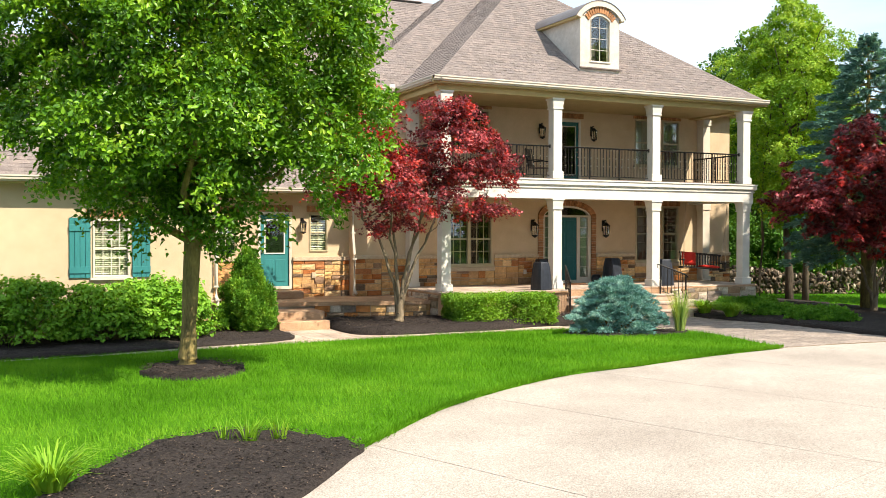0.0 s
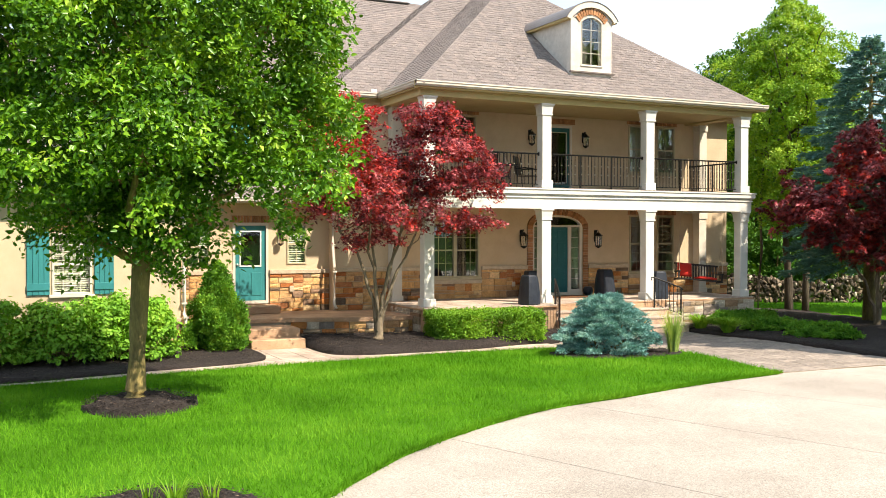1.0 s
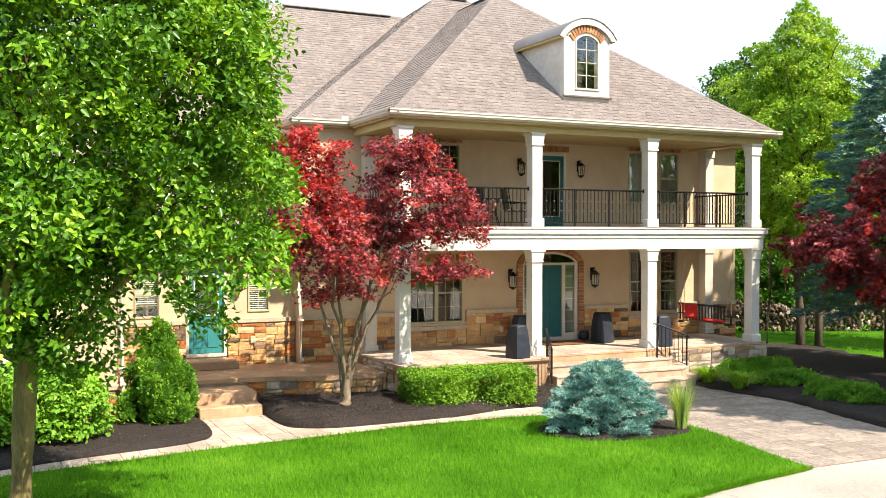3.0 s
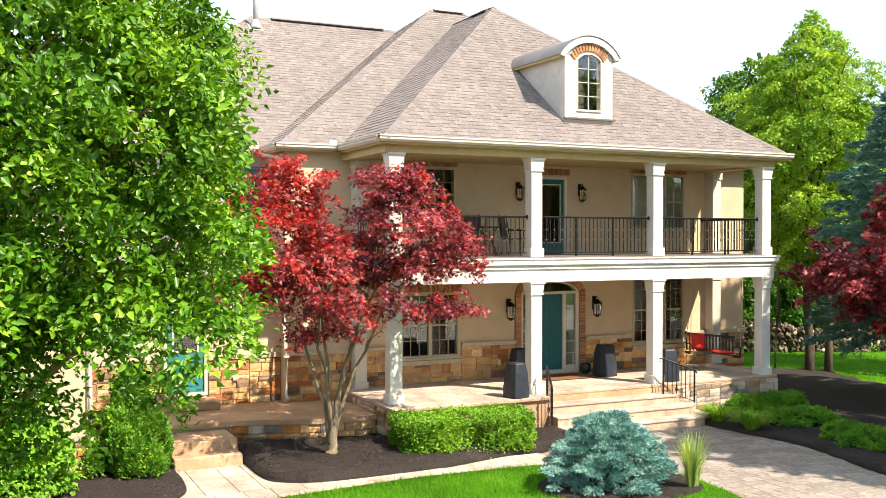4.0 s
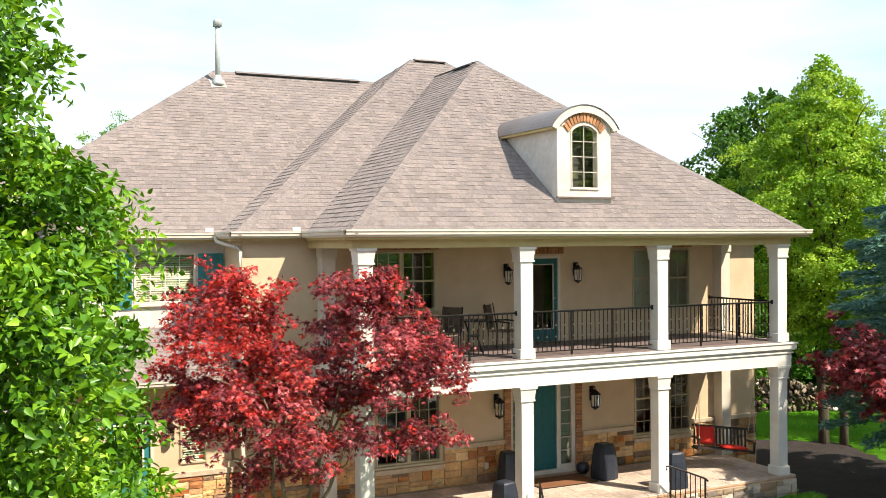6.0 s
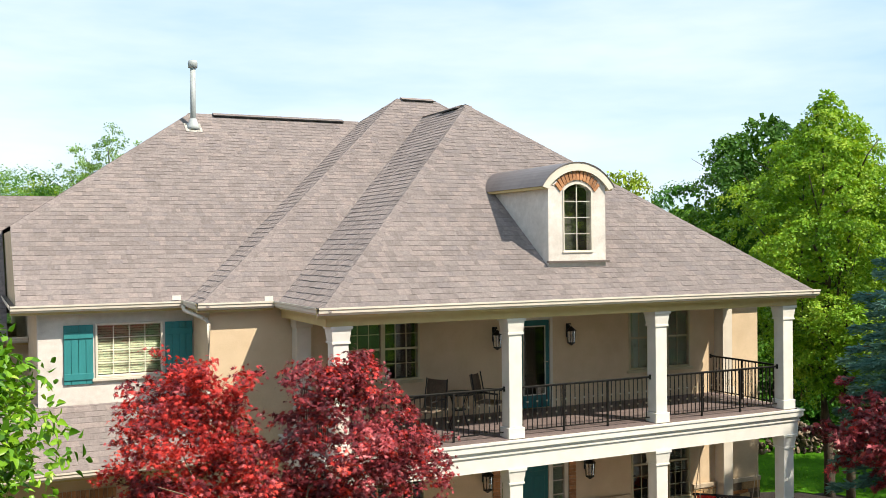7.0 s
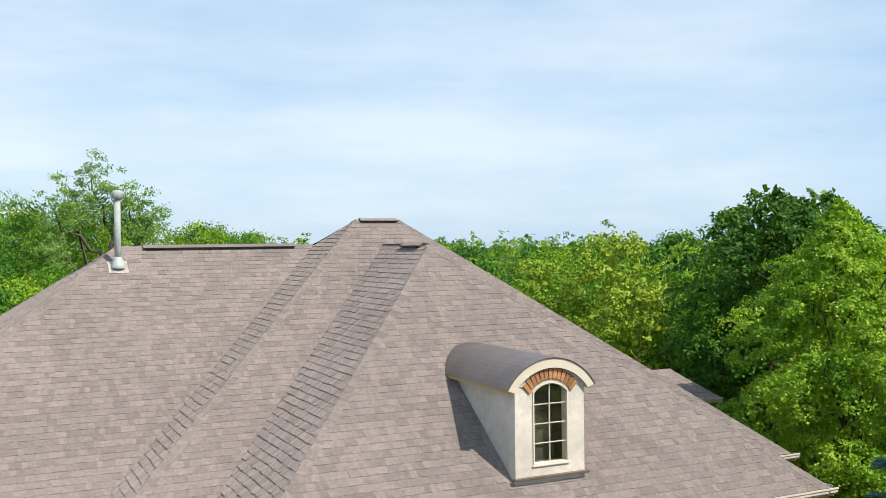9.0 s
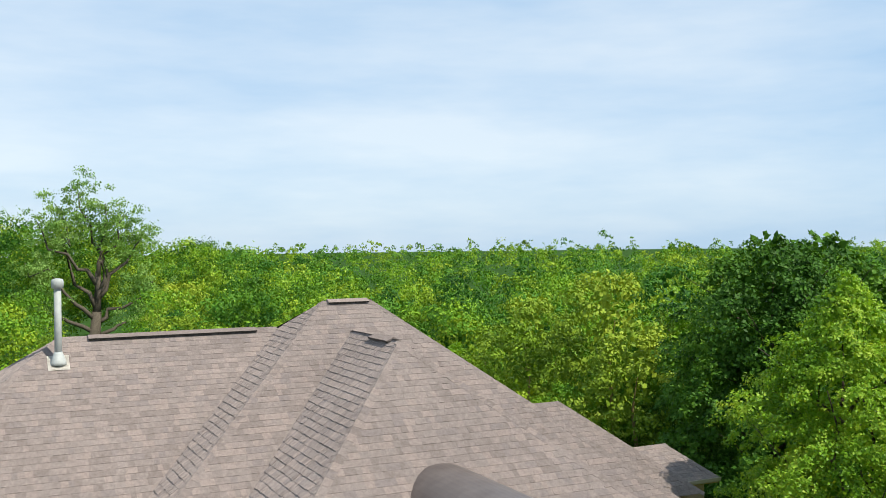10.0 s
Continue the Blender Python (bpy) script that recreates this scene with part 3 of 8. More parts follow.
# --- windows -------------------------------------------------------------
def window(win, y, cols, rows, frame=OLIVE, units=1, sash=True, casing=0.09, depth=0.10, label="", blind=None, tilt=0.014, sill=True, shade=False):
    """A multi-pane sash window set into a wall opening: frame, sill, panes, glazing bars."""
    x0, x1, z0, z1 = win
    w = hpart("window", bm_new(), frame, label or "multi-pane window with cream frame")
    bm = bm_new()
    f = 0.045
    box(bm, x0 - 0.0, y - 0.03, z0, x0 + f, y + depth, z1)
    box(bm, x1 - f, y - 0.03, z0, x1, y + depth, z1)
    box(bm, x0 + f, y - 0.03, z1 - f, x1 - f, y + depth, z1)
    box(bm, x0 + f, y - 0.03, z0, x1 - f, y + depth, z0 + f)
    uw = (x1 - x0) / units
    for u in range(1, units):
        box(bm, x0 + u * uw - 0.05, y - 0.025, z0 + f, x0 + u * uw + 0.05, y + depth - 0.01, z1 - f)
    me = finish(bm, "window_frame", frame, False, 0.006)
    old = w.data
    w.data = me
    bpy.data.meshes.remove(old)
    if sill:
        part("sill", cube(x0 - 0.06, y - 0.07, z0 - 0.06, x1 + 0.06, y + 0.02, z0 - 0.002), frame, w, bevel=0.006)
    for u in range(units):
        a = x0 + u * uw + (f if u == 0 else 0.05)
        b = x0 + (u + 1) * uw - (f if u == units - 1 else 0.05)
        c, d = z0 + f, z1 - f
        bars = bm_new()
        for i in range(1, cols):
            x = a + (b - a) * i / cols
            box(bars, x - 0.008, y + 0.028, c, x + 0.008, y + 0.052, d)
        for j in range(1, rows):
            z = c + (d - c) * j / rows
            t = 0.022 if (sash and j == rows // 2) else 0.008
            box(bars, a, y + 0.022 if t > 0.02 else y + 0.030, z - t, b, y + 0.056 if t > 0.02 else y + 0.050, z + t)
        part("glazing_grid", bars, frame, w)
        mid = c + (d - c) * (rows // 2) / rows if sash else None
        for lo, hi in ([(c, mid), (mid, d)] if sash else [(c, d)]):
            g = part("pane", cube(a, y + 0.036, lo, b, y + 0.042, hi), GLASS, w)
            g.visible_shadow = False
        if blind is not None:
            bl = bm_new()
            z = d - 0.01
            low = c + (d - c) * blind
            while z > low:
                v = [bl.verts.new(q) for q in ((a, y + 0.10, z - tilt), (b, y + 0.10, z - tilt), (b, y + 0.125, z + tilt), (a, y + 0.125, z + tilt))]
                bl.faces.new(v)
                z -= 0.05
            part("blind", bl, BLIND, w, "white horizontal blind")
        if shade:
            part("shade", cube(a, y + 0.075, c, b, y + 0.079, d), PALEGREEN, w, "pale green drawn shade")
    return w


window(LOW_WIN, WY, 3, 4, units=2, label="double window, cream frame, on the lower porch")
window(W2, WY, 2, 6, label="narrow window beside the porch column")
window(W3, WY, 3, 6, label="window with half-drawn white blind", blind=0.35)
window(UP_WIN, WY, 3, 4, units=2, label="double window on the upper porch")
window(U2, WY, 2, 2, label="pale sash window with a drawn shade", shade=True)
window(U3, WY, 2, 2, label="pale sash window with a drawn shade", shade=True)
window(SW, LY, 2, 4, label="small sash window beside the side door", blind=0.0, sill=False)
window(LW, LY, 2, 4, label="small sash window beside the side door", blind=0.3, sill=False)
window(CW, CY, 4, 4, frame=CREAM, sash=False, label="wide window with olive blind between teal shutters", blind=0.0, tilt=0.020)
window(EW, EY, 4, 6, frame=CREAM, label="tall window with white blind between teal shutters", blind=0.0)


# --- shutters ------------------------------------------------------------
def shutter(x0, x1, y, z0, z1):
    s = hpart("shutter", cube(x0, y - 0.022, z0, x1, y - 0.002, z1), TEAL, "teal board-and-batten shutter")
    n = 4
    w = (x1 - x0) / n
    for i in range(n):
        part("board", cube(x0 + i * w + 0.004, y - 0.04, z0, x0 + (i + 1) * w - 0.004, y - 0.022, z1), TEAL, s, bevel=0.003)
    for a in (z0 + 0.13 * (z1 - z0), z1 - 0.17 * (z1 - z0)):
        part("batten", cube(x0, y - 0.062, a - 0.055 * (z1 - z0), x1, y - 0.04, a + 0.055 * (z1 - z0)), TEAL, s, bevel=0.004)
    return s


shutter(-9.51, -9.05, EY, 1.46, 2.84)
shutter(-8.13, -7.72, EY, 1.46, 2.84)
shutter(-4.08, -3.53, CY, 5.12, 6.29)
shutter(-2.13, -1.58, CY, 5.12, 6.29)

# --- columns ------------------------------------------------------------
COLS = [0.01, 3.56, 7.06, 10.60]
CWID = 0.29


def column(x, z0, z1, plinth, label):
    y0 = 0.02
    c = hpart("column", cube(x, y0, z0 + plinth, x + CWID, y0 + CWID, z1 - 0.30), WHITE, label, bevel=0.008)
    part("plinth", cube(x - 0.035, y0 - 0.035, z0, x + CWID + 0.035, y0 + CWID + 0.035, z0 + plinth), WHITE, c, bevel=0.01)
    cap = bm_new()
    box(cap, x - 0.028, y0 - 0.028, z1 - 0.31, x + CWID + 0.028, y0 + CWID + 0.028, z1 - 0.275)
    lo, hi = [], []
    for ring, o, z in ((lo, 0.012, z1 - 0.275), (hi, 0.040, z1 - 0.05)):
        for a, b in ((x - o, y0 - o), (x + CWID + o, y0 - o), (x + CWID + o, y0 + CWID + o), (x - o, y0 + CWID + o)):
            ring.append(cap.verts.new((a, b, z)))
    for k in range(4):
        cap.faces.new((lo[k], lo[(k + 1) % 4], hi[(k + 1) % 4], hi[k]))
    cap.faces.new(lo[::-1])
    cap.faces.new(hi)
    box(cap, x - 0.060, y0 - 0.060, z1 - 0.05, x + CWID + 0.060, y0 + CWID + 0.060, z1 + 0.0)
    part("capital", cap, WHITE, c)


for x in COLS:
    column(x, FLOOR, 3.505, 0.21, "square cream column on the lower porch")
    column(x, DECKZ + 0.005, 6.39, 0.21, "square cream column on the upper porch")
for x0 in (0.10, 11.02):
    for z0, z1 in ((FLOOR, 3.505), (DECKZ + 0.018, 6.39)):
        p = hpart("pilaster", cube(x0, WY - 0.32, z0 + 0.15, x0 + 0.30, WY - 0.003, z1 - 0.2), CREAM, "cream pilaster against the wall", bevel=0.006)
        part("plinth", cube(x0 - 0.03, WY - 0.35, z0, x0 + 0.33, WY - 0.004, z0 + 0.15), CREAM, p, bevel=0.006)
        part("capital", cube(x0 - 0.03, WY - 0.35, z1 - 0.2, x0 + 0.33, WY - 0.004, z1), CREAM, p, bevel=0.01)

# --- entablature between the storeys -------------------------------------
entablature = None
for a, b, o in ((3.50, 3.80, 0.0), (3.80, 3.835, 0.035), (3.835, 3.875, 0.014), (3.875, 3.905, 0.055), (3.905, 4.025, 0.085), (4.025, 4.06, 0.11)):
    band = cube(-0.10 - o, 0.0 - o, a, 11.0 + o, 0.38, b)
    if entablature is None:
        entablature = hpart("entablature", band, WHITE, "cream moulded beam between the porches")
    else:
        part("moulding", band, WHITE, entablature)
    part("side_beam", cube(-0.10 - o, 0.38, a, 0.28, WY - 0.004, b), WHITE, entablature)
    part("side_beam", cube(10.62, 0.38, a, 11.0 + o, WY - 0.004, b), WHITE, entablature)
hpart("porch_ceiling", cube(0.28, 0.38, 3.62, 10.62, WY - 0.004, 3.70), SOFFIT, "tan lower porch ceiling")
deck = hpart("balcony_floor", cube(0.28, 0.38, 3.85, 10.62, WY - 0.004, 4.055), DECK, "dark brown balcony floor")
y = 0.0
while y < WY - 0.06:
    part("board", cube(-0.08, y + 0.003, 4.062, 10.98, min(y + 0.137, WY - 0.006), 4.085), DECK, deck)
    y += 0.14
bm = cube(-0.12, 0.01, 6.39, 11.0, 0.38, 6.60)
box(bm, -0.12, 0.38, 6.39, 0.24, WY - 0.004, 6.60)
box(bm, 10.64, 0.38, 6.39, 11.0, WY - 0.004, 6.60)
box(bm, -0.15, -0.02, 6.54, 11.03, 0.01, 6.60)
hpart("upper_beam", bm, SOFFIT, "tan beam under the eaves")
hpart("upper_ceiling", cube(0.24, 0.38, 6.44, 10.64, WY - 0.004, 6.52), SOFFIT, "tan upper porch ceiling")

# --- soffits, fascias, gutters -------------------------------------------
ZE = 6.72
bm = cube(-0.22, -0.16, 6.602, 11.27, 0.02, 6.62)
box(bm, -0.22, 0.02, 6.602, -0.12, 2.47, 6.62)
box(bm, 11.0, 0.02, 6.602, 11.27, WY, 6.62)
box(bm, -1.72, 2.52, 6.602, -0.12, WY - 0.002, 6.62)
box(bm, 11.27, 2.38, 6.602, 12.92, WY - 0.002, 6.62)
box(bm, -4.92, 3.91, 6.582, -1.57, CY - 0.002, 6.60)
box(bm, -4.92, CY, 6.582, -4.55, 17.8, 6.60)
box(bm, -1.72, WY, 6.602, -1.57, 3.91, 6.62)
box(bm, 12.45, WY, 6.602, 12.92, 17.8, 6.62)
box(bm, -15.9, -0.66, 3.60, -5.9, EY - 0.002, 3.62)
box(bm, -6.24, -0.30, 3.60, -5.9, 2.62, 3.62)
box(bm, -5.9, 2.64, 3.60, -1.57, LY - 0.002, 3.62)
box(bm, -15.5, 7.55, 5.66, -4.56, 7.9, 5.68)
hpart("soffit", bm, SOFFIT, "tan soffit under the eaves")


def gutter(axis, a, b, c, z, side=-1):
    """A moulded gutter with its fascia, along x (at y = c) or along y (at x = c); side: the way it faces."""
    prof = [(0.0, -0.140), (0.065, -0.140), (0.088, -0.105), (0.098, -0.062), (0.132, -0.032), (0.132, 0.0), (0.117, 0.0), (0.110, -0.095), (0.0, -0.118)]
    bm = bm_new()
    pts = [(c + side * (p + 0.02) , z + q + 0.025) for p, q in prof]
    prism(bm, pts, axis, a, b)
    g = hpart("gutter", bm, CREAM, "cream moulded gutter along the eaves")
    bm = bm_new()
    prism(bm, [(c - side * 0.03, z - 0.165), (c + side * 0.018, z - 0.165), (c + side * 0.018, z + 0.0), (c - side * 0.03, z + 0.0)], axis, a, b)
    part("fascia", bm, SOFFIT, g)
    # black strip along the trough, drawn in place of the shade inside it
    bm = bm_new()
    prism(bm, [(c + side * 0.024, z - 0.045), (c + side * 0.112, z - 0.045), (c + side * 0.112, z + 0.012), (c + side * 0.024, z + 0.012)], axis, a + 0.01, b - 0.01)
    part("gutter_guard", bm, IRON, g, "black strip standing for the shade inside the gutter")
    return g


def gutter_x(x0, x1, y, z):
    return gutter("x", x0, x1, y, z)


def gutter_y(y0, y1, x, z, side):
    return gutter("y", y0, y1, x, z, side)


gutter_x(-0.35, 11.41, -0.15, ZE)
gutter_y(-0.15, 2.48, -0.22, ZE, -1)
gutter_y(-0.15, 2.36, 11.27, ZE, 1)
gutter_x(-1.84, -0.35, 2.54, ZE)
gutter_x(11.41, 13.05, 2.40, ZE)
gutter_y(2.54, 3.86, -1.72, ZE, -1)
gutter_x(-5.05, -1.84, 3.93, ZE - 0.02)
gutter_y(3.87, 17.5, -4.92, ZE - 0.02, -1)
gutter_x(-16.0, -5.76, -0.64, 3.74)
gutter_y(-0.64, 2.55, -5.88, 3.74, 1)
gutter_x(-5.76, -1.57, 2.66, 3.74)
gutter_x(-15.5, -4.56, 7.55, 5.82)
gutter_x(16.3, 17.75, 10.1, 6.52)
for x, y in ((-0.43, 2.45), (-1.94, 3.84)):
    hpart("splash_guard", cube(x - 0.12, y - 0.06, ZE + 0.03, x + 0.05, y - 0.045, ZE + 0.12), WHITE, "small white splash guard on the gutter")

# --- downspouts ---------------------------------------------------------
def downspout(pts, label="tan metal downspout"):
    d = hpart("downspout", tube(bm_new(), pts, 0.042, 8), CREAM, label, smooth=True)
    for p in pts[2:-1:2]:
        part("strap", cube(p[0] - 0.06, p[1] - 0.05, p[2] - 0.02, p[0] + 0.06, p[1] + 0.045, p[2] + 0.02), CREAM, d)


downspout([(-1.86, 3.74, 6.62), (-1.84, 3.66, 6.54), (-1.62, 2.85, 6.42), (-1.58, 2.68, 6.36), (-1.58, 2.68, 5.0), (-1.58, 2.68, 3.4), (-1.58, 2.68, 2.5), (-1.56, 2.60, 1.9), (-1.56, 2.60, 1.75), (-1.56, 2.60, 0.85), (-1.54, 2.50, 0.74)])
downspout([(-6.1, -0.60, 3.62), (-6.16, -0.45, 3.45), (-6.19, -0.36, 3.38), (-6.19, -0.36, 2.0), (-6.19, -0.36, 1.2), (-6.19, -0.38, 0.95), (-6.17, -0.46, 0.88), (-6.17, -0.46, 0.32), (-6.15, -0.58, 0.27)], "white metal downspout at the wing's corner")

# --- roof ----------------------------------------------------------------
roof = hpart("roof", bm_new(), UNDERLAY, "weathered brown-grey asphalt shingle roof")
EXPO = 0.170
ridge_z_a, AX, AY0, AY1 = 11.45, 6.0, 6.40, 9.17
P = Vector
A_L, A_R, A_T, A_B = P((-0.24, -0.22, ZE)), P((11.30, -0.22, ZE)), P((AX, AY0, ridge_z_a)), P((AX, AY1, ridge_z_a))
V_L, V_R = P((-0.24, 2.47, ZE)), P((11.30, 2.47, ZE))
B_L, B_R, B_T0, B_T1 = P((-1.75, 2.47, ZE)), P((12.95, 2.47, ZE)), P((5.6, 10.1, 12.1)), P((6.85, 10.1, 12.1))
B_BL, B_BR = P((-1.9, 17.85, ZE)), P((12.95, 17.85, ZE))
C_L, C_V, C_R0, C_R1, C_BL = P((-4.95, 3.86, ZE)), P((-1.75, 3.86, ZE)), P((-0.28, 10.85, 11.46)), P((4.72, 10.85, 11.46)), P((-4.95, 17.9, ZE))
C_H, C_HB = P((-4.95, 6.16, 8.28)), P((-4.95, 15.59, 8.28))
E_Z = 3.76
FACES = [
    [A_L, A_R, A_T], [V_L, A_L, A_T, A_B], [A_R, V_R, A_B, A_T],
    [B_L, V_L, A_B, V_R, B_R, B_T1, B_T0], [C_V, B_L, B_T0, C_R1], [B_R, B_BR, B_T1],
    [C_L, C_V, C_R1, C_R0, C_H], [C_HB, C_H, C_R0],
    [P((-6.2, 2.60, E_Z)), P((-1.55, 2.60, E_Z)), P((-1.55, 4.25, 4.70)), P((-7.5, 4.25, 4.70))],
    [P((-15.9, -0.70, E_Z)), P((-5.82, -0.70, E_Z)), P((-10.5, 3.98, 6.9)), P((-15.9, 3.98, 6.9))],
    [P((-5.82, -0.70, E_Z)), P((-5.82, 8.0, E_Z)), P((-10.5, 3.98, 6.9))],
    [P((-15.5, 7.5, 5.84)), P((-4.97, 7.5, 5.84)), P((-4.97, 10.77, 8.28)), P((-3.55, 12.0, 9.2)), P((-15.5, 12.0, 9.2))],
    [P((12.0, 9.1, 6.45)), P((16.35, 9.1, 6.45)), P((13.45, 12.0, 8.82)), P((11.0, 12.0, 8.82))],
    [P((16.35, 9.1, 6.45)), P((16.35, 15.0, 6.45)), P((13.45, 12.0, 8.82))],
    [P((14.6, 10.05, 6.53)), P((17.72, 10.05, 6.53)), P((17.0, 11.45, 7.25)), P((14.6, 11.45, 7.25))],
    [P((17.72, 10.05, 6.53)), P((17.72, 13.0, 6.53)), P((17.0, 11.45, 7.25))],
]
BACK = [[B_BR, B_BL, B_T0, B_T1], [B_BL, C_BL, C_HB, C_R0, C_R1], [P((-15.9, 9.0, E_Z)), P((-15.9, 3.98, 6.9)), P((-10.5, 3.98, 6.9)), P((-5.82, 9.0, E_Z))],
        [P((-4.0, 16.5, 5.84)), P((-15.5, 16.5, 5.84)), P((-15.5, 12.0, 9.2)), P((-3.55, 12.0, 9.2))],
        [P((16.35, 15.0, 6.45)), P((11.0, 15.0, 6.45)), P((11.0, 12.0, 8.82)), P((13.45, 12.0, 8.82))],
        [P((17.72, 13.0, 6.53)), P((14.6, 13.0, 6.53)), P((14.6, 11.45, 7.25)), P((17.0, 11.45, 7.25))]]
bm = bm_new()
for f in FACES + BACK:
    bm.faces.new([bm.verts.new(p) for p in f])
me = finish(bm, "roof", UNDERLAY)
me.update()
roof.data = me
shing = {"v": [], "f": []}
single_shingle = []


def shingle_face(f, even=False):
    o = f[0]
    u = (f[1] - f[0]).normalized()
    n = None
    for q in f[2:]:
        c = u.cross(q - o)
        if c.length > 0.5:
            n = c.normalized()
            break
    v = n.cross(u)
    poly = [((p - o).dot(u), (p - o).dot(v)) for p in f]
    vmax = max(p[1] for p in poly)

    def cuts(level):
        xs = []
        for (x0, y0), (x1, y1) in zip(poly, poly[1:] + poly[:1]):
            if (y0 <= level) != (y1 <= level):
                xs.append(x0 + (level - y0) / (y1 - y0) * (x1 - x0))
        return sorted(xs)
    k = 0
    while k * EXPO < vmax - 0.02:
        va = k * EXPO - 0.02
        vb = va + EXPO + 0.03
        xs, lo, hi = cuts(min(va + EXPO * 0.6, vmax - 0.01)), cuts(max(va, 0.002)), cuts(min(vb, vmax - 0.004))
        if len(lo) != len(xs):
            lo = xs
        if len(hi) != len(xs):
            hi = xs
        for i in range(0, len(xs) - 1, 2):
            a, b = min(lo[i], hi[i]), max(lo[i + 1], hi[i + 1])
            x, thick = a - rng.uniform(0, 0.2), bool(rng.integers(2))
            while x < b:
                w = rng.choice([0.06, 0.09, 0.12, 0.16]) if even else rng.choice([0.10, 0.14, 0.18, 0.22, 0.27])
                s, e = max(x, lo[i]), min(x + w, lo[i + 1])
                s1, e1 = max(x, hi[i]), min(x + w, hi[i + 1])
                if e > s or e1 > s1:
                    if e <= s:
                        s = e = min(max(x, lo[i]), lo[i + 1])
                    if e1 <= s1:
                        s1 = e1 = min(max(x, hi[i]), hi[i + 1])
                    thick = not thick
                    if even:
                        t, drop = float(rng.choice([0.006, 0.013, 0.016])), float(rng.uniform(-0.010, 0.010))
                    else:
                        t, drop = float(rng.choice([0.009, 0.012]) if thick else rng.choice([0.004, 0.006])), 0.0
                    yield o, u, v, n, s, e, va + drop, vb, t, s1, e1
                x += w
        k += 1


def add_shingle(o, u, v, n, s, e, va, vb, t, s1, e1):
    i = len(shing["v"])
    lift = 0.004
    shing["v"] += [o + u * s + v * va + n * lift, o + u * e + v * va + n * lift, o + u * s + v * va + n * (t + lift), o + u * e + v * va + n * (t + lift),
                   o + u * s1 + v * vb + n * 0.004, o + u * e1 + v * vb + n * 0.004]
    shing["f"] += [(i, i + 1, i + 3, i + 2), (i + 2, i + 3, i + 5, i + 4), (i, i + 2, i + 4), (i + 1, i + 5, i + 3)]


for fi, f in enumerate(FACES):
    for args in shingle_face(f, fi in (1, 4)):
        o, u, v, n, s, e, va, vb, t, s1, e1 = args
        if fi == 0 and 2.2 < s < 5.3 and 1.2 < va < 4.2 and len(single_shingle) < 290 and abs(s1 - s) < 1e-6 and abs(e1 - e) < 1e-6:
            single_shingle.append(args)
        else:
            add_shingle(*args)
me = bpy.data.meshes.new("shingles")
me.from_pydata([tuple(p) for p in shing["v"]], [], shing["f"])
me.materials.append(SHINGLE)
ob = new("shingles", me)
ob.parent = roof
tagged(ob, kind="stuff")


# caps along hips and ridges
def caps(p0, p1, n0, n1, w=0.15, step=0.2, name="hip_cap_run"):
    d = (p1 - p0)
    L = d.length
    d.normalize()
    s0, s1 = d.cross(n0).normalized(), d.cross(n1).normalized()
    if s0.dot(n1) > 0:
        s0 = -s0
    if s1.dot(n0) > 0:
        s1 = -s1
    up = (n0 + n1).normalized()
    vv, ff = [], []
    k = int(L / step)
    for i in range(k):
        a, b = p0 + d * (i * L / k - 0.02), p0 + d * ((i + 1) * L / k + 0.03)
        la, lb = 0.013, 0.009
        j = len(vv)
        vv += [a + s0 * w + n0 * la, a + up * (la + 0.004), a + s1 * w + n1 * la, b + s0 * w + n0 * lb, b + up * (lb + 0.002), b + s1 * w + n1 * lb,
               a + s0 * w + n0 * 0.006, a + up * 0.006, a + s1 * w + n1 * 0.006]
        ff += [(j, j + 1, j + 4, j + 3), (j + 1, j + 2, j + 5, j + 4), (j + 6, j + 7, j + 1, j), (j + 7, j + 8, j + 2, j + 1), (j + 6, j, j + 3), (j + 8, j + 5, j + 2)]
    me = bpy.data.meshes.new(name)
    me.from_pydata([tuple(q) for q in vv], [], ff)
    me.materials.append(SHINGLE)
    ob = new(name, me)
    ob.parent = roof
    return tagged(ob, kind="stuff")


def nrm(f):
    for i in range(2, len(f)):
        c = (f[1] - f[0]).cross(f[i] - f[0])
        if c.length > 0.5:
            c.normalize()
            return c if c.z > 0 else -c


nA, nAl, nAr, nB, nBl, nBr, nC, nCl = [nrm(FACES[i]) for i in range(8)]
caps(A_L, A_T, nA, nAl)
caps(A_R, A_T, nA, nAr)
caps(B_L, B_T0, nB, nBl)
caps(B_R, B_T1, nB, nBr)
caps(C_H, C_R0, nC, nCl)
caps(FACES[9][1], FACES[9][2], nrm(FACES[9]), nrm(FACES[10]))
caps(FACES[12][1], FACES[12][2], nrm(FACES[12]), nrm(FACES[13]))
caps(FACES[14][1], FACES[14][2], nrm(FACES[14]), nrm(FACES[15]))
nback, nCb = nrm(BACK[0]), nrm(BACK[1])
caps(B_T0, B_T1, nB, nback, name="ridge_cap_run")
caps(C_R0, C_R1, nC, nCb, name="ridge_cap_run")
caps(A_T, A_B, nAl, nAr, name="ridge_cap_run")
caps(FACES[11][4], FACES[11][3], nrm(FACES[11]), nrm(BACK[3]), name="ridge_cap_run")


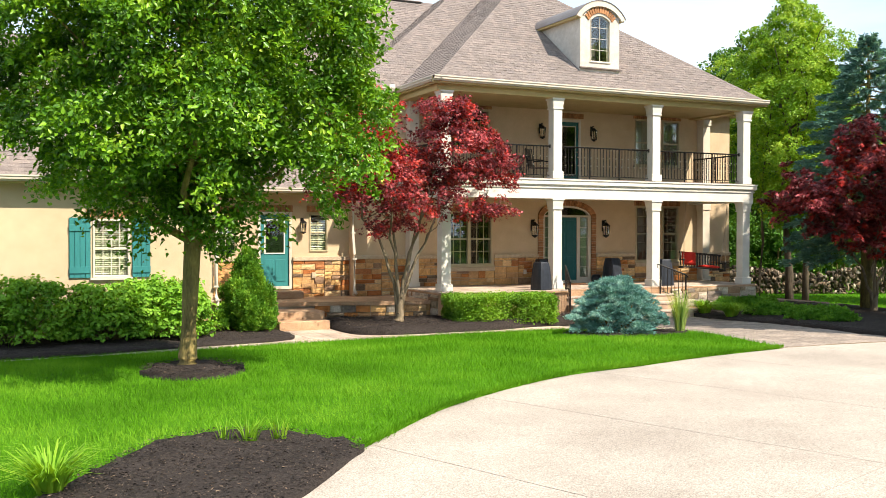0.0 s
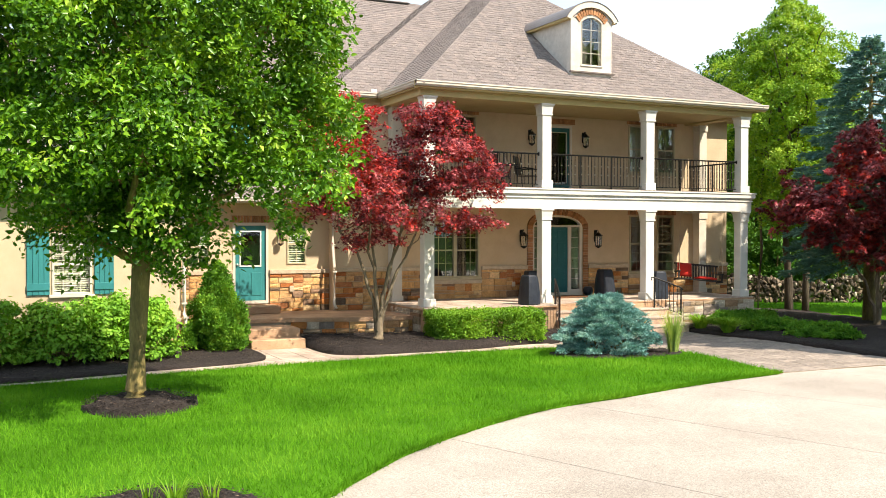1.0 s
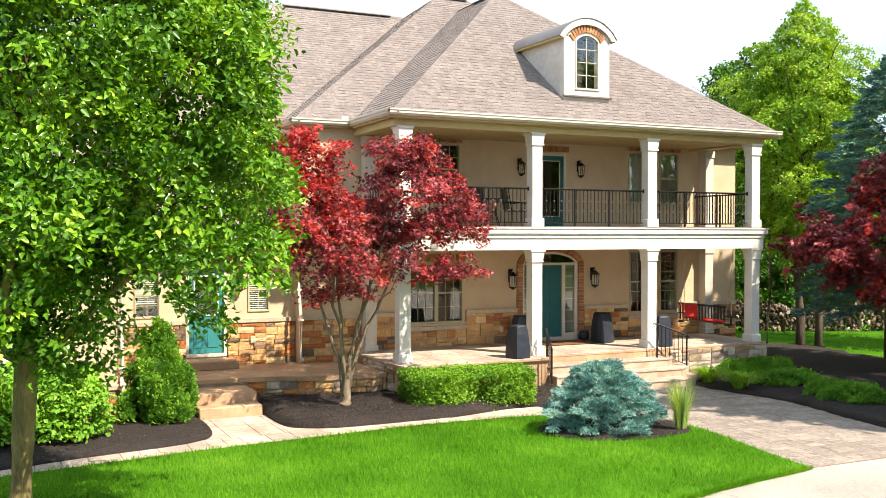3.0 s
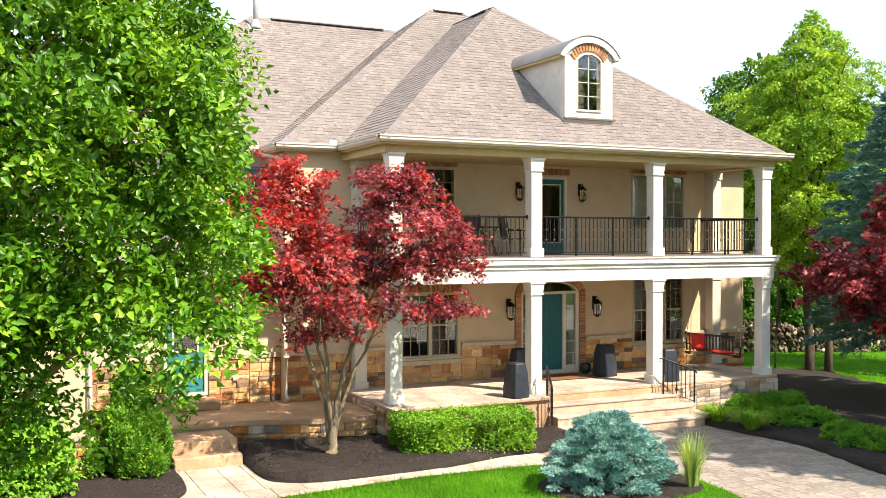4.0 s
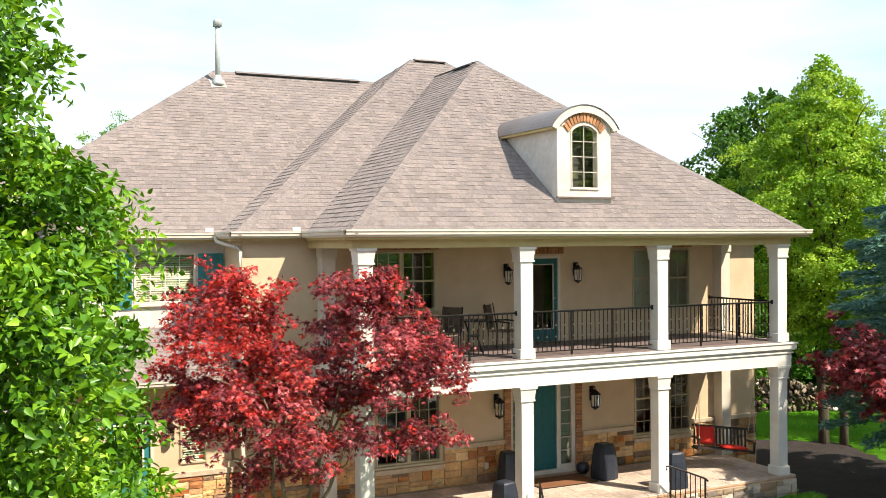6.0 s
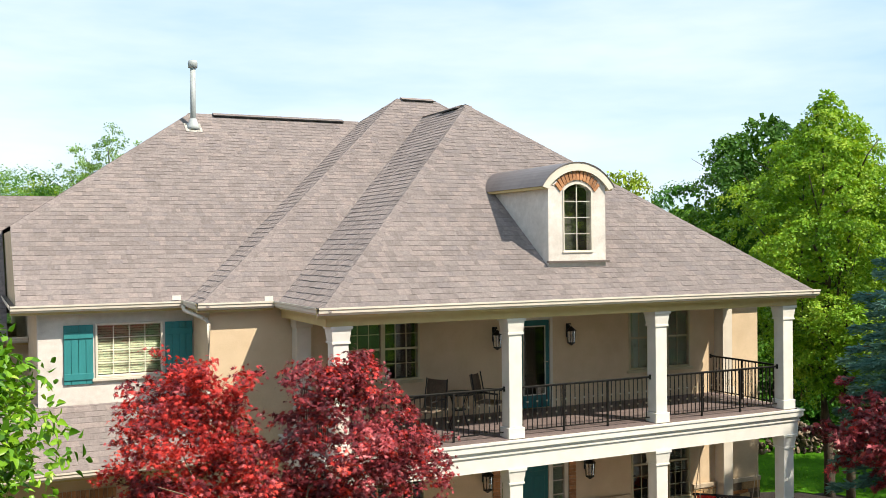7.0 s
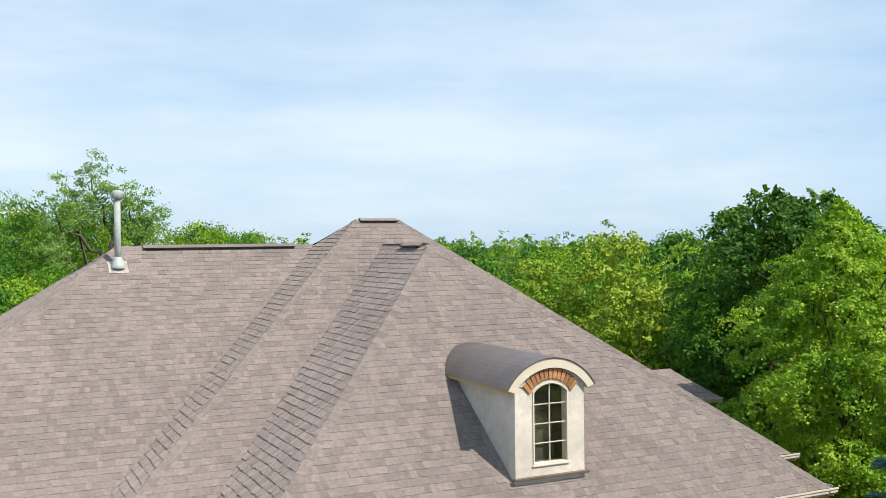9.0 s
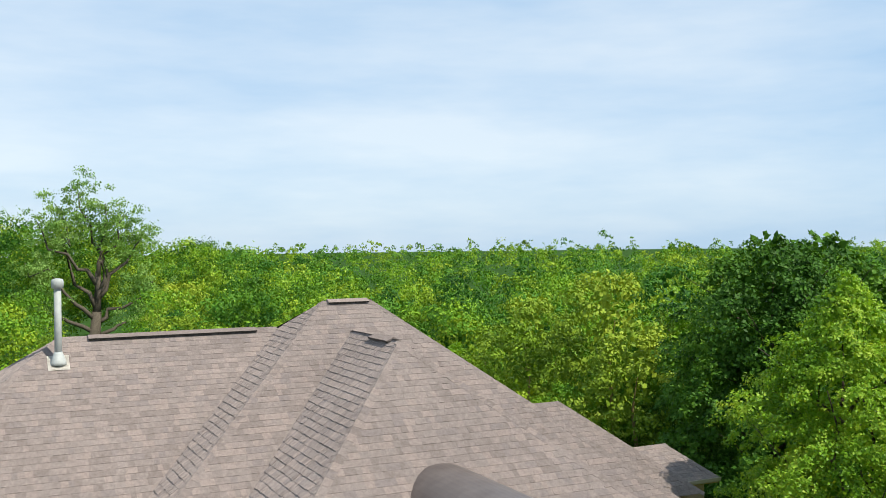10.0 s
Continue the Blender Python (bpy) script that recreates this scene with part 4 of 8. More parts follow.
# ridge vents: long raised strips with a dark slot
def ridge_vent(p0, p1, w=0.16):
    d = (p1 - p0).normalized()
    s = d.cross(P((0, 0, 1))).normalized()
    bm = bm_new()
    sec = [(-w, -0.060), (-w, -0.045), (0, 0.025), (w, -0.045), (w, -0.060)]
    a = [bm.verts.new(p0 + s * q + P((0, 0, r))) for q, r in sec]
    b = [bm.verts.new(p1 + s * q + P((0, 0, r))) for q, r in sec]
    for i in range(4):
        bm.faces.new((a[i], a[i + 1], b[i + 1], b[i]))
    bm.faces.new(a[::-1])
    bm.faces.new(b)
    part("ridge_vent", bm, SHINGLE_SINGLE, roof, "raised ridge vent")
    bm = bm_new()
    for sg in (-1, 1):
        q0, q1 = p0 + s * sg * (w + 0.004), p1 + s * sg * (w + 0.004)
        bm.faces.new([bm.verts.new(q) for q in (q0 + P((0, 0, -0.080)), q1 + P((0, 0, -0.080)), q1 + P((0, 0, -0.048)), q0 + P((0, 0, -0.048)))])
    part("vent_slot", bm, IRON, roof)


ridge_vent(C_R0 + P((0.65, 0, 0.04)), C_R0 + P((4.45, 0, 0.04)))
ridge_vent(B_T0 + P((0.12, 0, 0.04)), B_T1 + P((-0.1, 0, 0.04)))
ridge_vent(A_T + P((0, 0.30, 0.035)), A_T + P((0, 1.35, 0.035)))

# vent pipe near the left ridge
py = 10.15
pz = 6.70 + (py - 3.8) * (11.46 - 6.70) / (10.85 - 3.8)
pipe = hpart("vent_pipe", tube(bm_new(), [(-0.30, py, pz - 0.1), (-0.30, py, 12.66)], 0.075, 14), PIPEGREY, "grey metal vent pipe with cap", smooth=True)
part("cap", lathe(bm_new(), [(0.06, 12.60), (0.125, 12.61), (0.13, 12.74), (0.11, 12.80), (0.03, 12.82)], 16, (-0.30, py, 0)), PIPEGREY, pipe, smooth=True)
part("flashing", lathe(bm_new(), [(0.17, pz - 0.02), (0.16, pz + 0.05), (0.10, pz + 0.22), (0.08, pz + 0.26)], 16, (-0.30, py, 0)), PIPEGREY, pipe, "grey pipe boot", smooth=True)
sl = (11.46 - 6.70) / (10.85 - 3.8)
bm = bm_new()
bm.faces.new([bm.verts.new(q) for q in ((-0.52, py - 0.2, pz - 0.2 * sl + 0.03), (-0.08, py - 0.2, pz - 0.2 * sl + 0.03), (-0.08, py + 0.2, pz + 0.2 * sl + 0.03), (-0.52, py + 0.2, pz + 0.2 * sl + 0.03))])
bmesh.ops.solidify(bm, geom=bm.faces[:], thickness=0.006)
part("base_plate", bm, WHITE, pipe, "pale flashing plate")

# the side wall that closes the roof's left end
bm = bm_new()
prism(bm, [(3.9, 6.62), (17.7, 6.62), (17.7, 6.74), (15.5, 8.2), (6.15, 8.2), (3.9, 6.74)], "x", -4.93, -4.80)
hpart("wall", bm, STUCCO, "stucco end wall below the roof")

# --- dormer --------------------------------------------------------------
DX0, DX1, DY = 4.86, 6.26, 0.64
DXC, DSPR = (DX0 + DX1) / 2, 8.98
WX0, WX1, WZ0, WSPR, WTOP = 5.21, 5.92, 7.66, 8.92, 9.07


def arc(xc, half, z0, rise, n=16):
    """Points of a flat arch from left to right."""
    r = (half * half + rise * rise) / (2 * rise)
    a = math.asin(half / r)
    return [(xc + r * math.sin(-a + 2 * a * i / n), z0 + rise - r + r * math.cos(-a + 2 * a * i / n)) for i in range(n + 1)]


wa = arc((WX0 + WX1) / 2, (WX1 - WX0) / 2, WSPR, WTOP - WSPR, 12)
top = arc(DXC, 0.72, 9.04, 0.36, 12)
bm = bm_new()
for yy in (DY, DY + 0.2):
    fr = [bm.verts.new((x, yy, z)) for x, z in ((DX0, 7.2), (WX0, 7.2), (WX0, WZ0), (WX0, WSPR), (DX0, WSPR))]
    bm.faces.new((fr[0], fr[1], fr[2], fr[3], fr[4]))
    fr2 = [bm.verts.new((x, yy, z)) for x, z in ((DX1, 7.2), (WX1, 7.2), (WX1, WZ0), (WX1, WSPR), (DX1, WSPR))]
    bm.faces.new(fr2)
    bm.faces.new([bm.verts.new((x, yy, z)) for x, z in ((WX0, 7.2), (WX1, 7.2), (WX1, WZ0), (WX0, WZ0))])
    lo = [(DX0, WSPR)] + wa + [(DX1, WSPR)]
    hi = [(DX0, 9.06)] + top + [(DX1, 9.06)]
    for i in range(len(lo) - 1):
        q = [lo[i], lo[i + 1], hi[i + 1], hi[i]]
        bm.faces.new([bm.verts.new((x, yy, z)) for x, z in q])
rev = [(WX0, WZ0)] + wa + [(WX1, WZ0)]
for i in range(len(rev)):
    a, b = rev[i], rev[(i + 1) % len(rev)]
    bm.faces.new([bm.verts.new(q) for q in ((a[0], DY, a[1]), (b[0], DY, b[1]), (b[0], DY + 0.2, b[1]), (a[0], DY + 0.2, a[1]))])
bmesh.ops.remove_doubles(bm, verts=bm.verts[:], dist=0.0005)
dormer = hpart("dormer", bm, PALESTUCCO, "cream stucco dormer with barrel roof and arched window")
part("cheek", cube(DX0, DY + 0.002, 7.2, DX0 + 0.15, 3.2, 9.04), PALESTUCCO, dormer)
part("cheek", cube(DX1 - 0.15, DY + 0.002, 7.2, DX1, 3.2, 9.04), PALESTUCCO, dormer)
outer = arc(DXC, 0.89, 8.985, 0.515, 20)
inner = arc(DXC, 0.877, 8.98, 0.502, 20)
bm = bm_new()
ring = [(x, z) for x, z in outer] + [(x, z) for x, z in inner[::-1]]
for i in range(20):
    prism(bm, [outer[i], outer[i + 1], inner[i + 1], inner[i]], "y", 0.545, 3.75)
bmesh.ops.remove_doubles(bm, verts=bm.verts[:], dist=0.0005)
part("barrel_roof", bm, ZINC, dormer, "brown sheet-metal barrel roof", smooth=False)
fo, fi_ = arc(DXC, 0.875, 8.98, 0.50, 20), arc(DXC, 0.74, 8.93, 0.39, 20)
bm = bm_new()
for i in range(20):
    prism(bm, [fo[i], fo[i + 1], fi_[i + 1], fi_[i]], "y", 0.56, 0.61)
bmesh.ops.remove_doubles(bm, verts=bm.verts[:], dist=0.0005)
part("arched_fascia", bm, CREAM, dormer, "white arched fascia")
bm = bm_new()
prism(bm, [(0.61, 8.93), (3.2, 8.93), (3.2, 8.99), (0.61, 8.99)], "x", 4.70, DX0)
part("eave_soffit", bm, SOFFIT, dormer)
bm = bm_new()
prism(bm, [(0.61, 8.93), (3.2, 8.93), (3.2, 8.99), (0.61, 8.99)], "x", DX1, 6.42)
part("eave_soffit", bm, SOFFIT, dormer)
bm = bm_new()
fa, fb = [(WX0, WZ0)] + wa + [(WX1, WZ0)], None
inset = 0.024
cxw, czw = (WX0 + WX1) / 2, 8.3
fb = [(cxw + (x - cxw) * (1 - inset / 0.355), czw + (z - czw) * (1 - inset / 0.7)) for x, z in fa]
for i in range(len(fa)):
    j = (i + 1) % len(fa)
    prism(bm, [fa[i], fa[j], fb[j], fb[i]], "y", DY - 0.02, DY + 0.09)
part("window_frame", bm, CREAM, dormer, "cream arched window frame")
bm = bm_new()
box(bm, cxw - 0.007, DY + 0.02, WZ0 + 0.03, cxw + 0.007, DY + 0.05, WTOP - 0.03)
for k in range(1, 4):
    z = WZ0 + 0.035 + (WTOP - WZ0 - 0.07) * k / 4 - 0.01
    box(bm, WX0 + 0.03, DY + 0.022, z - 0.007, WX1 - 0.03, DY + 0.048, z + 0.007)
part("glazing_grid", bm, CREAM, dormer)
bm = bm_new()
prism(bm, fb, "y", DY + 0.03, DY + 0.036)
g = part("pane", bm, GLASS, dormer)
g.visible_shadow = False
part("sill", cube(WX0 - 0.02, DY - 0.03, WZ0 - 0.03, WX1 + 0.02, DY + 0.02, WZ0), CREAM, dormer, bevel=0.005)
part("flashing", cube(DX0 - 0.05, DY - 0.09, 7.43, DX1 + 0.05, DY - 0.003, 7.47), ZINC, dormer)
# dark panel close behind the pane, in place of an unlit attic
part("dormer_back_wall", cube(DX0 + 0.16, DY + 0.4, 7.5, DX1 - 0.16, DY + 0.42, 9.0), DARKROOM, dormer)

# --- bricks --------------------------------------------------------------
def brick_mesh():
    bm = cube(-0.5, -0.5, -0.5, 0.5, 0.5, 0.5)
    for v in bm.verts:
        v.co += Vector(rng.normal(size=3)) * 0.012
    bmesh.ops.bevel(bm, geom=bm.edges[:], offset=0.04, segments=1, affect="EDGES")
    return finish(bm, "brick", BRICK)


brick_me = [brick_mesh() for _ in range(4)]


def brick(parent, x, y, z, sx, sy, sz, tilt=0.0):
    m = Matrix.Translation((x, y, z)) @ Matrix.Rotation(tilt, 4, "Y") @ Matrix.Diagonal((sx, sy, sz, 1))
    return piece("brick", brick_me[rng.integers(4)], parent, m)


def soldier(x0, x1, y, z0, z1, parent):
    """A row of upright bricks over an opening, on a mortar bed."""
    bed = part("mortar_bed", cube(x0, y - 0.012, z0, x1, y - 0.001, z1), MORTAR, parent)
    n = round((x1 - x0) / 0.078)
    w = (x1 - x0) / n
    for i in range(n):
        brick(bed if parent is house else parent, x0 + (i + 0.5) * w, y - 0.018, (z0 + z1) / 2, w - 0.012, 0.035, z1 - z0 - 0.008)


soldier(-9.15, -8.06, EY, 2.86, 3.05, wall_wing)
soldier(-5.55, -4.79, LY, 3.03, 3.22, wall_side_entry)
soldier(-2.85, -2.13, LY, 3.10, 3.29, wall_side_entry)
soldier(-4.30, -3.26, LY, 3.10, 3.29, wall_side_entry)
soldier(5.27, 6.36, WY, 6.20, 6.37, wall_front)
soldier(1.15, 2.99, WY, 6.33, 6.43, wall_front)
soldier(8.33, 9.12, WY, 6.33, 6.43, wall_front)
soldier(9.46, 10.31, WY, 6.33, 6.43, wall_front)
soldier(1.34, 3.10, WY, 3.16, 3.36, wall_front)
soldier(8.38, 9.17, WY, 3.43, 3.60, wall_front)
soldier(9.48, 10.29, WY, 3.43, 3.60, wall_front)
# dormer arch
r_in = arc(cxw, 0.42, 8.88, 0.25, 13)
r_out = arc(cxw, 0.55, 9.01, 0.32, 13)
for i in range(13):
    a, b = Vector((r_in[i][0] + r_in[i + 1][0], r_in[i][1] + r_in[i + 1][1])) / 2, Vector((r_out[i][0] + r_out[i + 1][0], r_out[i][1] + r_out[i + 1][1])) / 2
    d = b - a
    brick(dormer, (a.x + b.x) / 2, DY - 0.012, (a.y + b.y) / 2, 0.072, 0.035, d.length, math.atan2(d.x, d.y))
# front door surround
surround = part("mortar_bed", cube(4.66, WY - 0.028, FLOOR, 4.845, WY - 0.001, 3.05), MORTAR, wall_front)
part("mortar_bed", cube(6.665, WY - 0.028, FLOOR, 6.85, WY - 0.001, 3.05), MORTAR, wall_front)
for i in range(27):
    z = FLOOR + 0.04 + i * 0.0785
    brick(wall_front, 4.753, WY - 0.035, z, 0.178, 0.05, 0.066)
    brick(wall_front, 6.757, WY - 0.035, z, 0.178, 0.05, 0.066)
DC = 5.755
for i in range(31):
    t = math.pi * (i + 0.5) / 31
    ci, co = Vector((DC - 0.905 * math.cos(t), 3.03 + 0.36 * math.sin(t))), Vector((DC - 1.09 * math.cos(t), 3.03 + 0.54 * math.sin(t)))
    d = co - ci
    brick(wall_front, (ci.x + co.x) / 2, WY - 0.033, (ci.y + co.y) / 2, 0.068, 0.05, d.length, math.atan2(d.x, d.y))

# --- front door ----------------------------------------------------------
ell = [(DC - 0.905 * math.cos(math.pi * i / 20), 3.03 + 0.36 * math.sin(math.pi * i / 20)) for i in range(21)]
ell2 = [(DC - 0.84 * math.cos(math.pi * i / 20), 3.05 + 0.28 * math.sin(math.pi * i / 20)) for i in range(21)]
bm = bm_new()
for i in range(20):      # arched head of the frame and the wall above it
    prism(bm, [ell[i], ell[i + 1], ell2[i + 1], ell2[i]], "y", WY - 0.01, WY + 0.12)
for a, b in ((4.85, 4.915), (5.20, 5.30), (6.14, 6.25), (6.56, 6.66)):
    box(bm, a, WY - 0.008, 0.98, b, WY + 0.12, 3.06)
box(bm, 4.85, WY - 0.012, 3.02, 6.66, WY + 0.11, 3.085)
box(bm, 4.85, WY - 0.03, 0.90, 6.66, WY + 0.14, 0.99)
for a, b in ((4.915, 5.20), (6.25, 6.56)):
    box(bm, a, WY + 0.0, 0.99, b, WY + 0.1, 1.09)
    for k in range(1, 6):
        z = 1.09 + k * 1.93 / 6
        box(bm, a, WY + 0.03, z - 0.012, b, WY + 0.06, z + 0.012)
door = hpart("front_door", bm, CREAM, "dark teal front door with sidelights and arched transom")
bm = bm_new()
for i in range(20):
    prism(bm, [ell[i], ell[i + 1], (ell[i + 1][0], 3.42), (ell[i][0], 3.42)], "y", WY + 0.003, WY + 0.24)
part("spandrel", bm, STUCCO, wall_front)
slab = part("door_leaf", cube(5.305, WY + 0.03, 0.995, 6.135, WY + 0.075, 3.015), DARKTEAL, door, "dark teal panelled door leaf")
for za, zb in ((1.15, 1.75), (1.87, 2.55), (2.65, 2.92)):
    for xa, xb in ((5.40, 5.68), (5.76, 6.04)):
        bm = cube(xa, WY + 0.018, za, xb, WY + 0.030, zb)
        part("panel", bm, DARKTEAL, door, bevel=0.008)
part("handle", tube(bm_new(), [(5.38, WY + 0.0, 1.85), (5.38, WY - 0.03, 1.88), (5.38, WY - 0.03, 2.08), (5.38, WY, 2.10)], 0.013, 8), BRASS, door, "brass handle")
for a, b in ((4.915, 5.20), (6.25, 6.56)):
    g = part("sidelight_pane", cube(a, WY + 0.042, 1.09, b, WY + 0.048, 3.02), GLASS, door)
    g.visible_shadow = False
    # added panel: its pale green stands for the light showing in the glass
    part("sheer_curtain", cube(a + 0.01, WY + 0.075, 1.10, b - 0.01, WY + 0.079, 3.01), PALEGREEN, door, "added pale green panel imitating the bright sidelight glass")
bm = bm_new()
prism(bm, ell2, "y", WY + 0.042, WY + 0.048)
g = part("transom_pane", bm, GLASS, door)
g.visible_shadow = False

# upper porch door
bm = bm_new()
ux0, ux1, uz0, uz1 = UP_DOOR
box(bm, ux0, WY - 0.02, uz0, ux0 + 0.07, WY + 0.12, uz1)
box(bm, ux1 - 0.07, WY - 0.02, uz0, ux1, WY + 0.12, uz1)
box(bm, ux0 + 0.07, WY - 0.02, uz1 - 0.07, ux1 - 0.07, WY + 0.12, uz1)
ud = hpart("balcony_door", bm, CREAM, "dark teal glazed door to the upper porch")
bm = bm_new()
box(bm, ux0 + 0.07, WY + 0.03, uz0 + 0.02, ux0 + 0.17, WY + 0.075, uz1 - 0.07)
box(bm, ux1 - 0.17, WY + 0.03, uz0 + 0.02, ux1 - 0.07, WY + 0.075, uz1 - 0.07)
box(bm, ux0 + 0.17, WY + 0.03, uz1 - 0.2, ux1 - 0.17, WY + 0.075, uz1 - 0.07)
box(bm, ux0 + 0.17, WY + 0.03, uz0 + 0.02, ux1 - 0.17, WY + 0.075, uz0 + 0.30)
part("door_leaf", bm, DARKTEAL, ud, "dark teal door leaf")
bm = bm_new()
box(bm, ux0 + 0.17, WY + 0.02, uz0 + 0.30, ux0 + 0.195, WY + 0.03, uz1 - 0.2)
box(bm, ux1 - 0.195, WY + 0.02, uz0 + 0.30, ux1 - 0.17, WY + 0.03, uz1 - 0.2)
box(bm, ux0 + 0.195, WY + 0.02, uz1 - 0.225, ux1 - 0.195, WY + 0.03, uz1 - 0.2)
box(bm, ux0 + 0.195, WY + 0.02, uz0 + 0.30, ux1 - 0.195, WY + 0.03, uz0 + 0.325)
part("glass_stop", bm, CREAM, ud)
g = part("pane", cube(ux0 + 0.17, WY + 0.045, uz0 + 0.30, ux1 - 0.17, WY + 0.051, uz1 - 0.2), GLASS, ud)
g.visible_shadow = False
part("handle", tube(bm_new(), [(ux1 - 0.12, WY + 0.03, 5.13), (ux1 - 0.12, WY - 0.01, 5.13), (ux1 - 0.22, WY - 0.01, 5.13)], 0.01, 6), BRASS, ud)

# side door
sx0, sx1, sz0, sz1 = SD
bm = bm_new()
box(bm, sx0 - 0.07, LY - 0.02, sz0 - 0.08, sx0, LY + 0.12, sz1 + 0.07)
box(bm, sx1, LY - 0.02, sz0 - 0.08, sx1 + 0.07, LY + 0.12, sz1 + 0.07)
box(bm, sx0, LY - 0.02, sz1, sx1, LY + 0.12, sz1 + 0.07)
box(bm, sx0, LY - 0.03, sz0 - 0.08, sx1, LY + 0.14, sz0)
sd = hpart("side_door", bm, CREAM, "teal side door with a glazed upper half")
bm = bm_new()
box(bm, sx0, LY + 0.03, sz0, sx1, LY + 0.075, sz0 + 0.92)
box(bm, sx0, LY + 0.03, sz0 + 0.92, sx0 + 0.12, LY + 0.075, sz1)
box(bm, sx1 - 0.12, LY + 0.03, sz0 + 0.92, sx1, LY + 0.075, sz1)
box(bm, sx0 + 0.12, LY + 0.03, sz1 - 0.14, sx1 - 0.12, LY + 0.075, sz1)
part("door_leaf", bm, TEAL, sd, "teal door leaf")
for xa, xb in ((sx0 + 0.11, sx0 + 0.39), (sx0 + 0.45, sx0 + 0.73)):
    part("panel", cube(xa, LY + 0.018, sz0 + 0.14, xb, LY + 0.030, sz0 + 0.76), TEAL, sd, bevel=0.008)
bm = bm_new()
for a in ((sx0 + 0.12, sz0 + 0.92, sx0 + 0.155, sz1 - 0.14), (sx1 - 0.155, sz0 + 0.92, sx1 - 0.12, sz1 - 0.14), (sx0 + 0.155, sz0 + 0.92, sx1 - 0.155, sz0 + 0.955), (sx0 + 0.155, sz1 - 0.175, sx1 - 0.155, sz1 - 0.14)):
    box(bm, a[0], LY + 0.012, a[1], a[2], LY + 0.03, a[3])
part("glass_stop", bm, WHITE, sd, "white glazing frame")
g = part("pane", cube(sx0 + 0.12, LY + 0.045, sz0 + 0.92, sx1 - 0.12, LY + 0.051, sz1 - 0.14), GLASS, sd)
g.visible_shadow = False
part("handle", lathe(bm_new(), [(0.012, 0.0), (0.03, 0.02), (0.03, 0.05), (0.01, 0.06)], 10, (0, 0, 0)), BRASS, sd).matrix_basis = Matrix.Translation((sx0 + 0.06, LY + 0.03, sz0 + 0.98)) @ Matrix.Rotation(radians(90), 4, "X")

# --- stone base ----------------------------------------------------------
def stone_mesh(mat, seed):
    r = np.random.default_rng(seed)
    bm = cube(-0.5, -0.5, -0.5, 0.5, 0.5, 0.5)
    bmesh.ops.subdivide_edges(bm, edges=[e for e in bm.edges if abs(e.verts[0].co.y - e.verts[1].co.y) < 0.01], cuts=1, use_grid_fill=True)
    for v in bm.verts:
        edge = max(abs(v.co.x), abs(v.co.z)) > 0.4
        if v.co.y < 0:
            v.co.y += 0.14 if edge else -0.05
            v.co.y += r.normal() * 0.07
            if edge:
                v.co.x *= 1 - abs(r.normal()) * 0.035
                v.co.z *= 1 - abs(r.normal()) * 0.05
    return finish(bm, "stone", mat)


stone_me = [stone_mesh(STONE, s) for s in range(8)]
grey_me = [stone_mesh(GREYSTONE, 40 + s) for s in range(6)]


def ashlar(x0, x1, z0, z1, hole=None):
    """Random squared rubble: blocks split into rows, rows into stones."""
    out = []
    x = x0
    while x < x1 - 0.02:
        w = min(rng.uniform(0.55, 0.95), x1 - x)
        if x1 - (x + w) < 0.25:
            w = x1 - x
        z = z0
        while z < z1 - 0.02:
            h = min(float(rng.choice([0.09, 0.12, 0.16, 0.20])), z1 - z)
            if z1 - (z + h) < 0.07:
                h = z1 - z
            k = 1 if (h > 0.15 and w < 0.6) else (2 if rng.uniform() < 0.6 else 3)
            cuts = np.sort(rng.uniform(0.25, 0.75, k - 1)) if k == 2 else (np.array([rng.uniform(0.25, 0.4), rng.uniform(0.6, 0.75)]) if k == 3 else np.array([]))
            e = np.concatenate([[0], cuts, [1]]) * w + x
            for a, b in zip(e, e[1:]):
                out.append((a, b, z, z + h))
            z += h
        x += w
    return out


def stone_band(parent, x0, x1, y, z0, z1, meshes, depth=0.06, side=None):
    """Stones on a wall facing -y (or, with side, facing +x / -x at x = y)."""
    for a, b, c, d in ashlar(x0, x1, z0, z1):
        g = 0.010
        if side is None:
            m = Matrix.Translation(((a + b) / 2, y - depth / 2 + 0.006, (c + d) / 2)) @ Matrix.Diagonal((b - a - g, depth + rng.uniform(0, 0.015), d - c - g, 1))
        else:
            m = Matrix.Translation((y + side * (depth / 2 - 0.006), (a + b) / 2, (c + d) / 2)) @ Matrix.Rotation(radians(90 * side), 4, "Z") @ Matrix.Diagonal((b - a - g, depth + rng.uniform(0, 0.015), d - c - g, 1))
        piece("stone", meshes[rng.integers(len(meshes))], parent, m)


def base(parent, x0, x1, y, z0, z1, meshes=None, cap=True):
    bed = part("mortar_bed", cube(x0, y - 0.03, z0, x1, y - 0.001, z1), MORTAR, parent)
    stone_band(parent, x0, x1, y - 0.012, z0, z1, meshes or stone_me)
    if cap:
        part("stone_cap", cube(x0, y - 0.095, z1, x1, y - 0.002, z1 + 0.11), LIMESTONE, parent, "tan limestone cap course", bevel=0.008)


